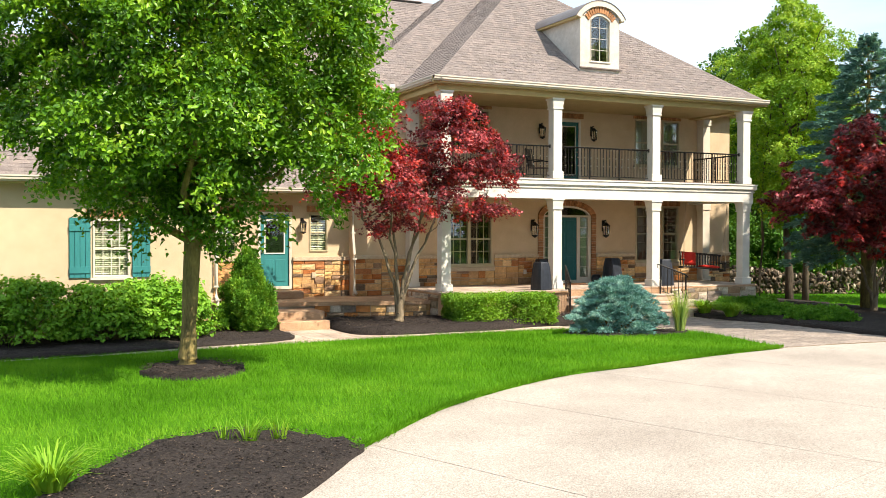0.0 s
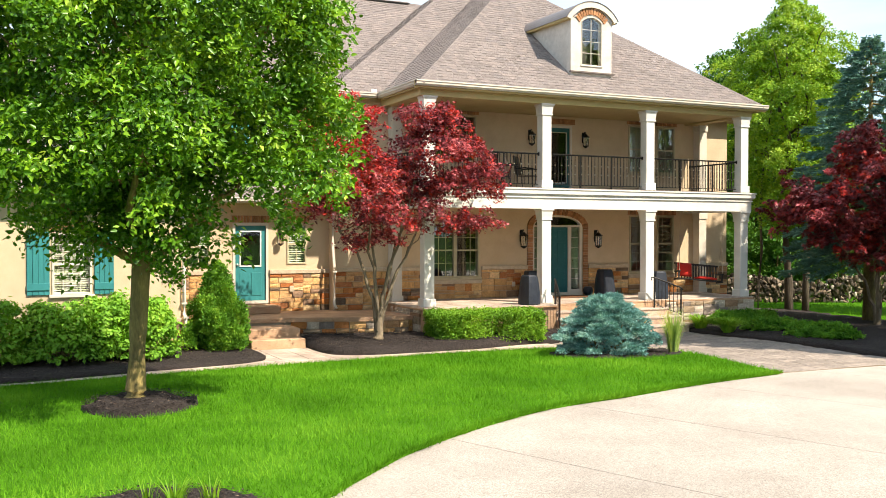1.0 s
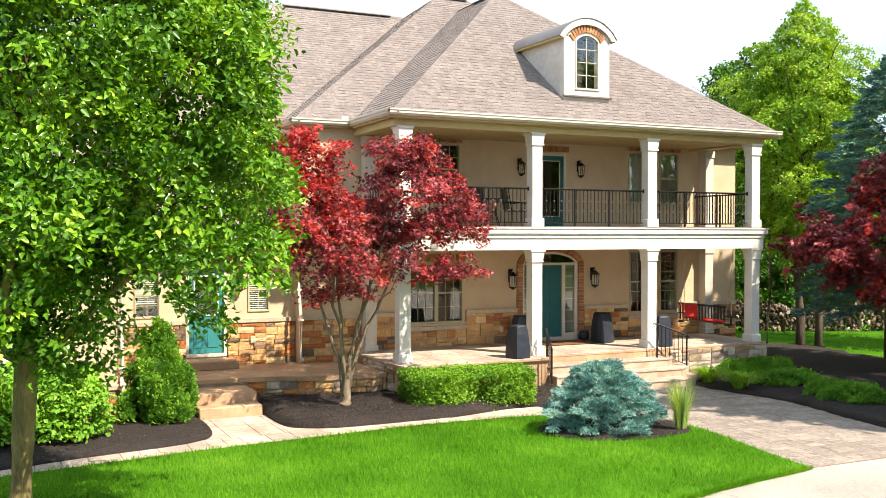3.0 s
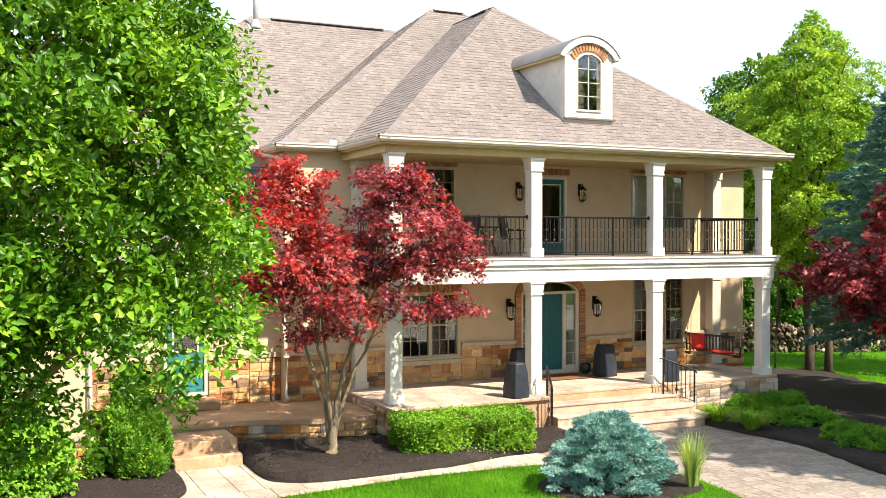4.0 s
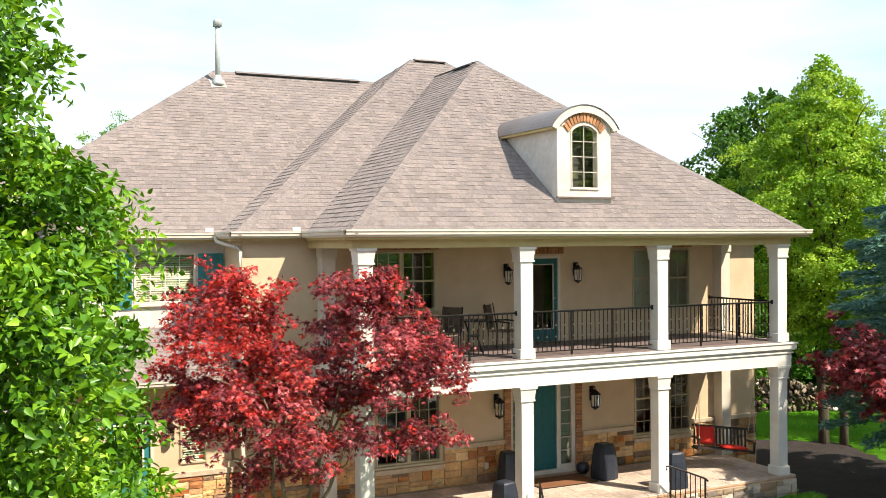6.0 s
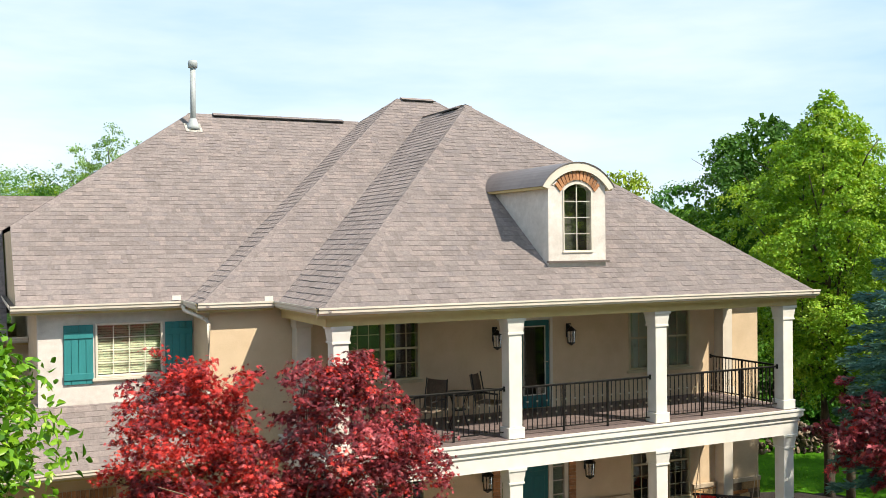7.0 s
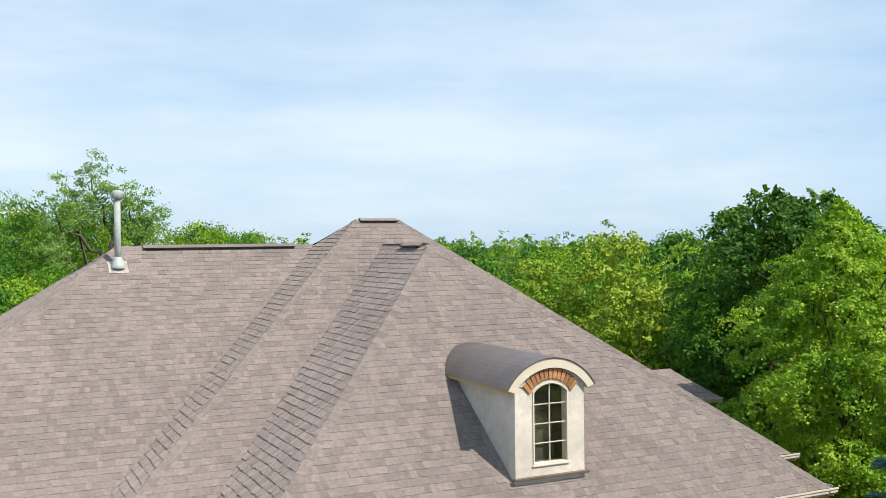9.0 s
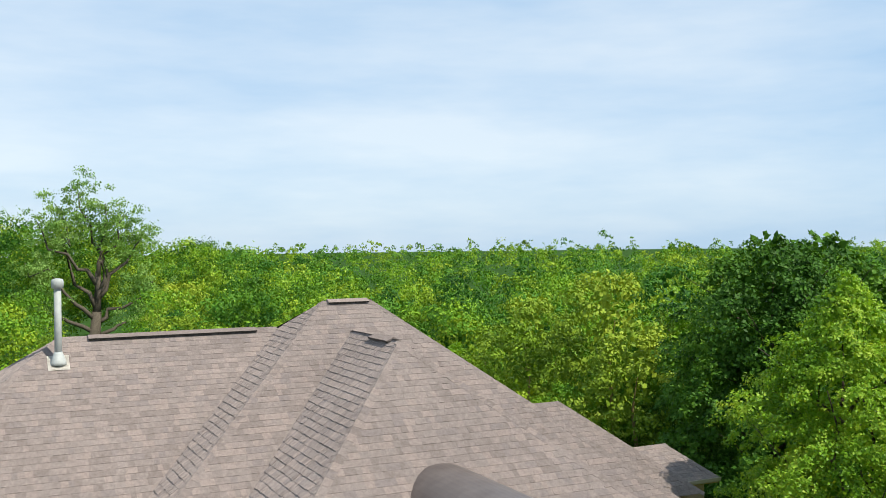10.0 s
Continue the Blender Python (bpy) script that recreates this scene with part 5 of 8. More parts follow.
base(wall_front, -1.50, 0.09, WY, 0.66, 1.74)
base(wall_front, 0.43, 1.36, WY, 0.90, 1.74)
base(wall_front, 1.36, 3.08, WY, 0.90, 1.34)
base(wall_front, 3.08, 4.65, WY, 0.90, 1.74)
base(wall_front, 6.86, 8.39, WY, 0.90, 1.74)
base(wall_front, 8.39, 10.28, WY, 0.90, 1.40)
base(wall_front, 10.28, 11.0, WY, 0.90, 1.74)
base(wall_front, 11.36, 12.45, WY, 0.10, 1.74)
base(wall_side_entry, -3.27, -1.56, LY, 0.66, 1.70)
base(wall_side_entry, -6.20, -4.28, LY, 0.30, 1.70)
base(wall_wing, -9.8, -6.24, EY, 0.15, 0.76)
stone_band(wall_wing, EY + 0.0, 0.9, -6.24, 0.15, 0.76, stone_me, side=1)
# long stone lintel band under the upper wall and small fittings
part("outlet_cover", cube(-2.72, LY - 0.11, 1.20, -2.60, LY - 0.07, 1.36), LIMESTONE, wall_side_entry, "small outdoor outlet cover", bevel=0.006)
part("outlet_cover", cube(4.10, WY - 0.11, 1.22, 4.20, WY - 0.07, 1.36), CREAM, wall_front, "small outdoor outlet cover", bevel=0.006)

# last: the roof's nearest shingles, one by one
wedge = {}
for args in single_shingle:
    o, u, v, n, s, e, va, vb, t, s1, e1 = args
    key = round(t, 3)
    if key not in wedge:
        me = bpy.data.meshes.new("shingle")
        me.from_pydata([(0, 0, 0.004), (1, 0, 0.004), (0, 0, t + 0.004), (1, 0, t + 0.004), (0, 1, 0.004), (1, 1, 0.004)], [], [(0, 1, 3, 2), (2, 3, 5, 4), (0, 2, 4), (1, 5, 3)])
        me.materials.append(SHINGLE_SINGLE)
        wedge[key] = me
    m = Matrix((u * (e - s), v * (vb - va), n)).transposed().to_4x4()
    m.translation = o + u * s + v * va
    piece("shingle", wedge[key], roof, m)

# ---- the ground ----
def lie(x, y):
    """Height of the land: it falls gently from the lawn towards the house, to its side and, behind it, towards the woods."""
    s = min(max((-2.5 - y) / 5.5, 0.0), 1.0)
    s = s * s * (3 - 2 * s)
    h = 0.06 + 0.22 * s * (1 - 0.5 * min(max((x - 5) / 7, 0.0), 1.0))
    d = max(0.0, y - 18)
    far = max(0.0, math.hypot(x, y + 8) - 30)
    a, b = min(max((x - 10) / 14, 0.0), 1.0), min(max((y + 9) / 10, 0.0), 1.0)
    side = 0.5 * a * a * (3 - 2 * a) * b * b * (3 - 2 * b)
    return h * math.exp(-far / 25) - side - 2.6 * (1 - math.exp(-d / 40))


def sheet(outline, lift, step=0.6, bump=0.0, seed=0, edge=0.08, dome=0.0):
    """A piece of ground within an outline, cut into a grid that follows the lie of the land, with a turned-down edge."""
    bm = bm_new()
    f = bm.faces.new([bm.verts.new((x, y, 0)) for x, y in outline])
    bmesh.ops.triangulate(bm, faces=[f])
    xs, ys = [p[0] for p in outline], [p[1] for p in outline]
    for axis, lo, hi in ((0, min(xs), max(xs)), (1, min(ys), max(ys))):
        k = int((hi - lo) / step)
        for i in range(1, k + 1):
            co, no = [0, 0, 0], [0, 0, 0]
            co[axis], no[axis] = lo + i * (hi - lo) / (k + 1), 1
            bmesh.ops.bisect_plane(bm, geom=bm.verts[:] + bm.edges[:] + bm.faces[:], plane_co=co, plane_no=no, dist=1e-5)
    rim = {v for e in bm.edges if len(e.link_faces) == 1 for v in e.verts}
    for v in bm.verts:
        w = 0.0 if v in rim else 1.0
        v.co.z = lie(v.co.x, v.co.y) + lift + w * (dome + bump * noise.noise((v.co.x * 1.7, v.co.y * 1.7, seed)))
    border = [e for e in bm.edges if len(e.link_faces) == 1]
    ext = bmesh.ops.extrude_edge_only(bm, edges=border)
    for v in [g for g in ext["geom"] if isinstance(g, bmesh.types.BMVert)]:
        v.co.z -= edge
    return bm


def smooth_line(pts, k=5, closed=False):
    """A soft curve through points."""
    out = []
    n = len(pts)
    for i in range(n if closed else n - 1):
        p = [Vector(pts[(i + d) % n] if closed else pts[min(max(i + d, 0), n - 1)]) for d in (-1, 0, 1, 2)]
        for j in range(k):
            t = j / k
            out.append(0.5 * ((2 * p[1]) + (p[2] - p[0]) * t + (2 * p[0] - 5 * p[1] + 4 * p[2] - p[3]) * t * t + (3 * p[1] - p[0] - 3 * p[2] + p[3]) * t ** 3))
    if not closed:
        out.append(Vector(pts[-1]))
    return [(v.x, v.y) for v in out]


# the land out to the horizon
bm = bm_new()
radii = [0, 6, 12, 18, 25, 34, 46, 62, 85, 120, 180, 300, 600, 1200, 2500]
ringv = []
for r in radii:
    ringv.append([bm.verts.new((r * math.cos(a * math.pi / 24), r * math.sin(a * math.pi / 24) - 4, 0)) for a in range(48)] if r else [bm.verts.new((0, -4, 0))])
for r0, r1 in zip(ringv, ringv[1:]):
    for k in range(48):
        if len(r0) == 1:
            bm.faces.new((r0[0], r1[k], r1[(k + 1) % 48]))
        else:
            bm.faces.new((r0[k], r1[k], r1[(k + 1) % 48], r0[(k + 1) % 48]))
for v in bm.verts:
    v.co.z = lie(v.co.x, v.co.y) - 0.06
ground = part("ground", bm, SOIL, None, "grassy ground running out to the woods", smooth=True)
tagged(ground, category="ground", kind="structure")

DRIVE_EDGE = smooth_line([(-14.5, -19.6), (-12.0, -18.4), (-10.3, -17.3), (-8.98, -16.15), (-8.1, -15.0), (-6.85, -13.7), (-5.8, -12.72), (-4.35, -11.75), (-2.9, -11.02), (-1.2, -10.6), (0.2, -10.2), (1.35, -9.95), (2.78, -9.7)], 4)
# driveway of separate slabs with joints between them
drive = thing("driveway", (0, 0, 0), "pale exposed-aggregate concrete driveway with saw-cut joints", "driveway", kind="structure")
full = DRIVE_EDGE + [(2.9, -9.62), (6.5, -9.62), (7.2, -10.3), (9.5, -11.8), (15, -13.6), (26, -15.5), (26, -36), (-24, -36), (-24, -22.0)]
jd = Vector((0.33, -0.944, 0))
jn = Vector((0.944, 0.33, 0))
for i in range(-9, 9):
    for j in (0, 1):
        bm = bm_new()
        f = bm.faces.new([bm.verts.new((x, y, 0)) for x, y in full])
        bmesh.ops.triangulate(bm, faces=[f])
        lo, hi = i * 3.05 + 1.32 - 10.2 + 0.005, (i + 1) * 3.05 + 1.32 - 10.2 - 0.005
        mid = jd.dot(Vector((0, -16.2, 0)))
        for co, no in ((jn * lo, -jn), (jn * hi, jn), (jd * mid + (jd * 0.004 if j else -jd * 0.004), -jd if j else jd)):
            bmesh.ops.bisect_plane(bm, geom=bm.verts[:] + bm.edges[:] + bm.faces[:], plane_co=co, plane_no=no, clear_outer=True)
        if not bm.faces:
            bm.free()
            continue
        for k in range(-30, 30, 2):
            bmesh.ops.bisect_plane(bm, geom=bm.verts[:] + bm.edges[:] + bm.faces[:], plane_co=(k, 0, 0), plane_no=(1, 0, 0))
            bmesh.ops.bisect_plane(bm, geom=bm.verts[:] + bm.edges[:] + bm.faces[:], plane_co=(0, k - 5, 0), plane_no=(0, 1, 0))
        for v in bm.verts:
            v.co.z = lie(v.co.x, v.co.y) - 0.015
        border = [e for e in bm.edges if len(e.link_faces) == 1]
        for v in [g for g in bmesh.ops.extrude_edge_only(bm, edges=border)["geom"] if isinstance(g, bmesh.types.BMVert)]:
            v.co.z -= 0.07
        part("slab", bm, CONCRETE, drive)

# lawn
WALK_F = smooth_line([(-16, -5.2), (-11, -4.75), (-9.0, -4.40), (-7.0, -3.95), (-5.1, -3.55), (-3.8, -3.40), (-2.4, -3.22), (-0.7, -3.05), (1.0, -3.10), (1.7, -3.15)], 4)
LAWN = WALK_F + [(2.5, -3.6), (3.3, -4.6)] + smooth_line([(3.60, -5.3), (3.50, -6.05), (3.2, -7.35), (2.98, -8.4), (2.80, -9.62)], 3) + DRIVE_EDGE[::-1][1:] + [(-24, -22.0), (-24, -5.2)]
lawn = part("lawn", sheet(LAWN, 0.02, 0.7, 0.012, 3, 0.10), TURF, None, "mown bright green lawn", smooth=True)
tagged(lawn, category="lawn", kind="structure")

# side lawn to the right, beyond the mulch
BED_EDGE = smooth_line([(26, -7.5), (20.5, -2.6), (18.6, 0.6), (18.2, 2.9), (18.6, 4.3), (19.2, 5.9), (17.9, 6.9), (15.6, 7.6), (13.0, 8.4)], 3)
RIGHT = BED_EDGE + [(13.0, 16), (60, 30), (70, -10), (30, -9)]
rl = part("side_lawn", sheet(RIGHT, 0.02, 2.5, 0.02, 5, 0.06), TURF, None, "sunlit side lawn beyond the beds", smooth=True)
tagged(rl, category="lawn", kind="structure")

# beds
def bed(name, outline, label, lift=0.05, dome=0.05):
    b = part(name, sheet(outline, lift, 0.35, 0.05, 9, 0.12, dome), MULCH, None, label, smooth=True)
    return tagged(b, category="flower bed", kind="structure")


BED_L = smooth_line([(-16, -4.65), (-11, -4.2), (-9.0, -3.85), (-7.2, -3.30), (-5.5, -2.92), (-4.85, -2.4), (-4.70, -1.5), (-4.70, -0.65)], 4) + [(-4.70, 3.0), (-6.22, 3.0), (-6.22, -0.32), (-16, -0.32)]
BED_M = smooth_line([(-3.34, -0.6), (-3.33, -1.7), (-3.15, -2.25), (-2.4, -2.60), (-1.1, -2.60), (0.1, -2.52), (1.5, -2.18), (2.4, -2.1), (3.3, -1.9), (3.66, -1.5)], 4) + [(3.66, -0.55), (0.0, -0.55), (0.0, 0.36), (-0.7, 0.4), (-1.5, 0.42), (-2.1, 0.64), (-2.8, 0.87), (-3.34, 0.9)]
BED_R = smooth_line([(7.75, -0.15), (7.6, -1.5), (7.75, -2.6), (7.8, -4.1), (7.3, -5.6), (6.72, -7.2), (6.60, -8.6), (7.4, -10.0), (9.6, -11.5), (15.0, -13.3), (26, -15.2)], 4) + [(x - 0.06, y - 0.06) for x, y in BED_EDGE] + [(12.5, 8.4), (12.5, 2.6), (11.05, 2.6), (11.05, -0.1)]
BED_T = smooth_line([(-9.12, -8.6), (-8.75, -9.3), (-8.2, -9.38), (-7.65, -8.95), (-7.48, -8.4), (-7.75, -7.7), (-8.3, -7.45), (-8.85, -7.85)], 4, True)
BED_C = smooth_line([(-7.72, -14.60), (-7.95, -14.2), (-8.30, -13.58), (-9.04, -13.32), (-9.70, -13.66), (-10.16, -14.26), (-10.55, -14.85), (-11.2, -16.0), (-12.1, -17.4), (-12.05, -18.50), (-11.15, -18.01), (-10.24, -17.36), (-9.53, -16.79), (-8.90, -16.19), (-8.44, -15.61), (-8.02, -15.03)], 4, True)
BED_S = smooth_line([(0.6, -5.3), (0.9, -6.4), (1.9, -6.85), (3.0, -6.6), (3.38, -5.9), (3.40, -5.0), (2.6, -4.3), (1.3, -4.4)], 4, True)
beds = [bed("mulch_bed", BED_L, "dark mulch bed in front of the wing"), bed("mulch_bed", BED_M, "dark mulch bed round the red maple", 0.06, 0.14),
        bed("mulch_bed", BED_R, "dark shaded mulch bed beside the paved walk"), bed("mulch_bed", BED_T, "mulch ring round the tree trunk", 0.015, 0.10),
        bed("mulch_bed", BED_S, "small mulch bed under the blue spruce", 0.025, 0.04),
        bed("mulch_bed", BED_C, "mulch bed at the driveway's edge", 0.022, 0.035)]

# walk of stamped concrete slabs along the beds
WALK_B = smooth_line([(-16, -4.70), (-11, -4.25), (-9.0, -3.90), (-7.2, -3.35), (-5.5, -2.97), (-4.85, -2.45), (-4.68, -1.5), (-4.66, -0.6), (-3.36, -0.6), (-3.36, -1.7), (-3.18, -2.28), (-2.4, -2.65), (-1.1, -2.65), (0.1, -2.57), (1.5, -2.23), (1.9, -2.2)], 4)
front_walk = thing("front_walk", (0, 0, 0), "narrow tan stamped-concrete walk along the mulch beds", "walkway", kind="structure")
outline = WALK_F + [(2.4, -3.4), (2.4, -2.2)] + WALK_B[::-1]
part("walk_bed", sheet(outline, -0.005, 0.8, 0, 1, 0.08), JOINT, front_walk)


def in_poly(x, y, poly):
    c = False
    for (x0, y0), (x1, y1) in zip(poly, poly[1:] + poly[:1]):
        if (y0 > y) != (y1 > y) and x < x0 + (y - y0) / (y1 - y0) * (x1 - x0):
            c = not c
    return c


def slab_mesh(name, mat, r):
    bm = cube(-0.5, -0.5, -0.5, 0.5, 0.5, 0.5)
    bmesh.ops.bevel(bm, geom=[e for e in bm.edges if e.verts[0].co.z > 0 and e.verts[1].co.z > 0], offset=0.04, segments=1, affect="EDGES")
    for v in bm.verts:
        v.co.x += r.normal() * 0.008
        v.co.y += r.normal() * 0.008
    return finish(bm, name, mat)


def clipped_slab(outl, x0, x1, y0, y1, lift, th, mat, parent, name="slab"):
    """One paving slab cut to an outline."""
    bm = bm_new()
    f = bm.faces.new([bm.verts.new((x, y, 0)) for x, y in outl])
    bmesh.ops.triangulate(bm, faces=[f])
    for co, no in (((x0, 0, 0), (-1, 0, 0)), ((x1, 0, 0), (1, 0, 0)), ((0, y0, 0), (0, -1, 0)), ((0, y1, 0), (0, 1, 0))):
        bmesh.ops.bisect_plane(bm, geom=bm.verts[:] + bm.edges[:] + bm.faces[:], plane_co=co, plane_no=no, clear_outer=True)
    if not bm.faces:
        bm.free()
        return
    bmesh.ops.dissolve_limit(bm, angle_limit=0.01, verts=bm.verts[:], edges=bm.edges[:])
    for v in bm.verts:
        v.co.z = lie(v.co.x, v.co.y) + lift
    border = [e for e in bm.edges if len(e.link_faces) == 1]
    for v in [g for g in bmesh.ops.extrude_edge_only(bm, edges=border)["geom"] if isinstance(g, bmesh.types.BMVert)]:
        v.co.z -= th
    part(name, bm, mat, parent)


def line_y(line, x):
    pts = sorted(line)
    return float(np.interp(x, [p[0] for p in pts], [p[1] for p in pts]))


for row in (0, 1, 2):
    x = -16.0 + 0.13 * row
    while x < 2.6:
        w = rng.uniform(0.30, 0.62)
        xm = x + w / 2
        front = line_y(WALK_F, xm)
        m1, m2 = front + 0.27 + 0.02 * math.sin(xm * 9), -2.62 if -4.9 < xm < -3.1 else 1.0
        for y0, y1 in ([(-9, m1)], [(m1, m2)], [(m2, m2 + 0.5), (m2 + 0.5, m2 + 1.1), (m2 + 1.1, 1.0)])[row]:
            if y1 > y0 and (row < 2 or -4.9 < xm < -3.1):
                clipped_slab(outline, x + 0.008, x + w - 0.008, y0 + 0.008, y1 - 0.008, 0.012, 0.03, STAMPED, front_walk)
        x += w

# paved walk up to the steps: rows of small setts
PAVE = [(2.82, -9.6)] + smooth_line([(2.98, -8.4), (3.2, -7.35), (3.5, -6.05), (3.6, -5.3)], 3) + [(3.3, -4.6), (2.5, -3.55), (2.42, -2.2), (3.3, -1.95), (3.68, -1.5), (3.68, -1.2), (7.6, -1.2)] + smooth_line([(7.6, -1.5), (7.75, -2.6), (7.8, -4.1), (7.3, -5.6), (6.72, -7.2), (6.6, -8.6)], 3) + [(6.55, -9.6)]
pave = thing("paved_walk", (0, 0, 0), "tan stamped paving walk leading to the front steps", "walkway", kind="structure")
part("paving_bed", sheet(PAVE, -0.009, 0.8, 0, 2, 0.06), JOINT, pave)
pv, pf, spots = [], [], []
y = -9.6
row = 0
while y < -1.1:
    h = float(rng.choice([0.2, 0.25, 0.32]))
    x = 2.2 - rng.uniform(0, 0.3)
    while x < 9.2:
        w = float(rng.choice([0.22, 0.3, 0.38, 0.48]))
        if in_poly(x + w / 2, y + h / 2, PAVE):
            spots.append((x + w / 2, y + h / 2, w - 0.013, h - 0.013))
        x += w
    y += h
near = [s for s in spots if 3.6 < s[0] < 7.4 and -5.4 < s[1] < -2.6][:295]
sett = [slab_mesh("paver", PAVER, np.random.default_rng(60 + i)) for i in range(3)]
nset = set(near)
for (cx, cy, w, h) in spots:
    if (cx, cy, w, h) in nset:
        continue
    z = lie(cx, cy) + 0.0 + rng.uniform(-0.003, 0.003)
    i = len(pv)
    e = 0.012
    pv += [(cx - w / 2, cy - h / 2, z - 0.008), (cx + w / 2, cy - h / 2, z - 0.008), (cx + w / 2, cy + h / 2, z - 0.008), (cx - w / 2, cy + h / 2, z - 0.008),
           (cx - w / 2 + e, cy - h / 2 + e, z), (cx + w / 2 - e, cy - h / 2 + e, z), (cx + w / 2 - e, cy + h / 2 - e, z), (cx - w / 2 + e, cy + h / 2 - e, z)]
    pf += [(i + 4, i + 5, i + 6, i + 7), (i, i + 1, i + 5, i + 4), (i + 1, i + 2, i + 6, i + 5), (i + 2, i + 3, i + 7, i + 6), (i + 3, i, i + 4, i + 7)]
me = bpy.data.meshes.new("pavers")
me.from_pydata(pv, [], pf)
me.materials.append(PAVER_FAR)
ob = new("pavers", me)
ob.parent = pave
tagged(ob, kind="stuff")
for cx, cy, w, h in near:
    piece("paver", sett[rng.integers(3)], pave, Matrix.Translation((cx, cy, lie(cx, cy) - 0.008 + rng.uniform(-0.002, 0.002))) @ Matrix.Diagonal((w, h, 0.016, 1)))

# ---- porch, steps and stoop ----
porch = thing("porch_floor", (0, 0, 0), "raised porch floor of tan stamped concrete on a stone base", "porch", kind="structure")
part("base", cube(-0.12, -0.06, -0.1, 11.02, WY - 0.002, 0.82), STEPCONC, porch)
part("base", cube(-0.12, -0.48, -0.1, 3.72, -0.062, 0.82), STEPCONC, porch)
part("edge_slab", cube(-0.18, -0.05, 0.822, 11.08, WY - 0.1, 0.872), STEPCONC, porch, bevel=0.012)
part("edge_slab", cube(-0.18, -0.55, 0.822, 3.74, -0.052, 0.872), STEPCONC, porch, bevel=0.012)
tile = slab_mesh("tile", STAMPED, np.random.default_rng(5))
y, r = -0.55, 0
while y < WY - 0.12:
    h = min([0.50, 0.62, 0.42, 0.52][r % 4], WY - 0.1 - y)
    x = -0.18
    end = 3.74 if y < -0.1 else 11.08
    while x < end - 0.01:
        w = min(float(rng.choice([0.42, 0.62, 0.85])), end - x)
        if end - (x + w) < 0.2:
            w = end - x
        piece("tile", tile, porch, Matrix.Translation((x + w / 2, y + h / 2, 0.887)) @ Matrix.Diagonal((w - 0.008, h - 0.008, 0.026, 1)))
        x += w
    y += h
    r += 1
part("mortar_bed", cube(7.9, -0.09, 0.0, 11.03, -0.061, 0.82), MORTAR, porch)
stone_band(porch, 7.7, 11.03, -0.075, 0.0, 0.82, grey_me)
stone_band(porch, -0.05, 1.9, -0.12, 0.05, 0.82, grey_me, side=-1)

steps = thing("front_steps", (0, 0, 0), "wide tan stamped-concrete front steps, flaring to one side", "steps", kind="structure")
for k, (z, y0) in enumerate(((0.69, -0.50), (0.48, -0.88), (0.27, -1.26))):
    outl = [(3.72, -0.065), (3.72, y0), (7.35 + 0.12 * k, y0), (7.62 + 0.16 * k, y0 + 0.22), (7.75 + 0.16 * k, -0.065)]
    bm = bm_new()
    prism(bm, outl, "z", -0.1, z - 0.05)
    part("riser", bm, RISER, steps)
    bm = bm_new()
    prism(bm, [(3.70, -0.065), (3.70, y0 - 0.025), (7.37 + 0.12 * k, y0 - 0.025), (7.65 + 0.16 * k, y0 + 0.205), (7.78 + 0.16 * k, -0.065)], "z", z - 0.05, z)
    part("tread", bm, STAMPED, steps, bevel=0.01)

stoop = thing("stoop", (0, 0, 0), "low stone stoop with tan concrete top before the side door", "stoop", kind="structure")
SO = smooth_line([(-3.30, 0.95), (-2.8, 0.85), (-2.1, 0.62), (-1.5, 0.40), (-0.7, 0.35), (-0.19, 0.36)], 4)
outl = [(-4.66, 0.98)] + SO + [(-0.19, 2.6), (-1.4, 2.6), (-1.6, LY - 0.1), (-4.66, LY - 0.1)]
bm = bm_new()
prism(bm, outl, "z", 0.0, 0.56)
part("core", bm, MORTAR, stoop)
outl2 = [(-4.69, 0.94)] + [(x, y - 0.09) for x, y in SO] + [(-0.186, 2.6), (-1.4, 2.6), (-1.6, LY - 0.1), (-4.69, LY - 0.1)]
bm = bm_new()
prism(bm, outl2, "z", 0.56, 0.665)
part("top_slab", bm, STEPCONC, stoop, bevel=0.012)
run = [0.0]
for (xa, ya), (xb, yb) in zip(SO, SO[1:]):
    run.append(run[-1] + math.hypot(xb - xa, yb - ya))


def along(u):
    return float(np.interp(u, run, [p[0] for p in SO])), float(np.interp(u, run, [p[1] for p in SO]))


z = 0.08
for h in (0.17, 0.12, 0.19):
    u = 0.0
    while u < run[-1] - 0.05:
        w = min(rng.uniform(0.18, 0.46), run[-1] - u)
        (xa, ya), (xb, yb) = along(u), along(u + w)
        m = Matrix.Translation(((xa + xb) / 2, (ya + yb) / 2 - 0.02, z + h / 2)) @ Matrix.Rotation(math.atan2(yb - ya, xb - xa), 4, "Z") @ Matrix.Diagonal((math.hypot(xb - xa, yb - ya) - 0.012, 0.09, h - 0.012, 1))
        piece("stone", (grey_me if rng.uniform() < 0.4 else stone_me)[rng.integers(6)], stoop, m)
        u += w
    z += h
for z, y0, y1 in ((0.50, -0.12, 0.95), (0.30, -0.62, -0.12)):
    part("step", cube(-4.66 - (z < 0.4) * 0.04, y0, 0.0, -3.36 - (z < 0.4) * 0.02, y1, z), STEPCONC, stoop, bevel=0.02)
part("step", cube(-4.45, 2.35, 0.666, -3.15, LY - 0.1, 0.87), STEPCONC, stoop, "single tan step under the side door", bevel=0.02)

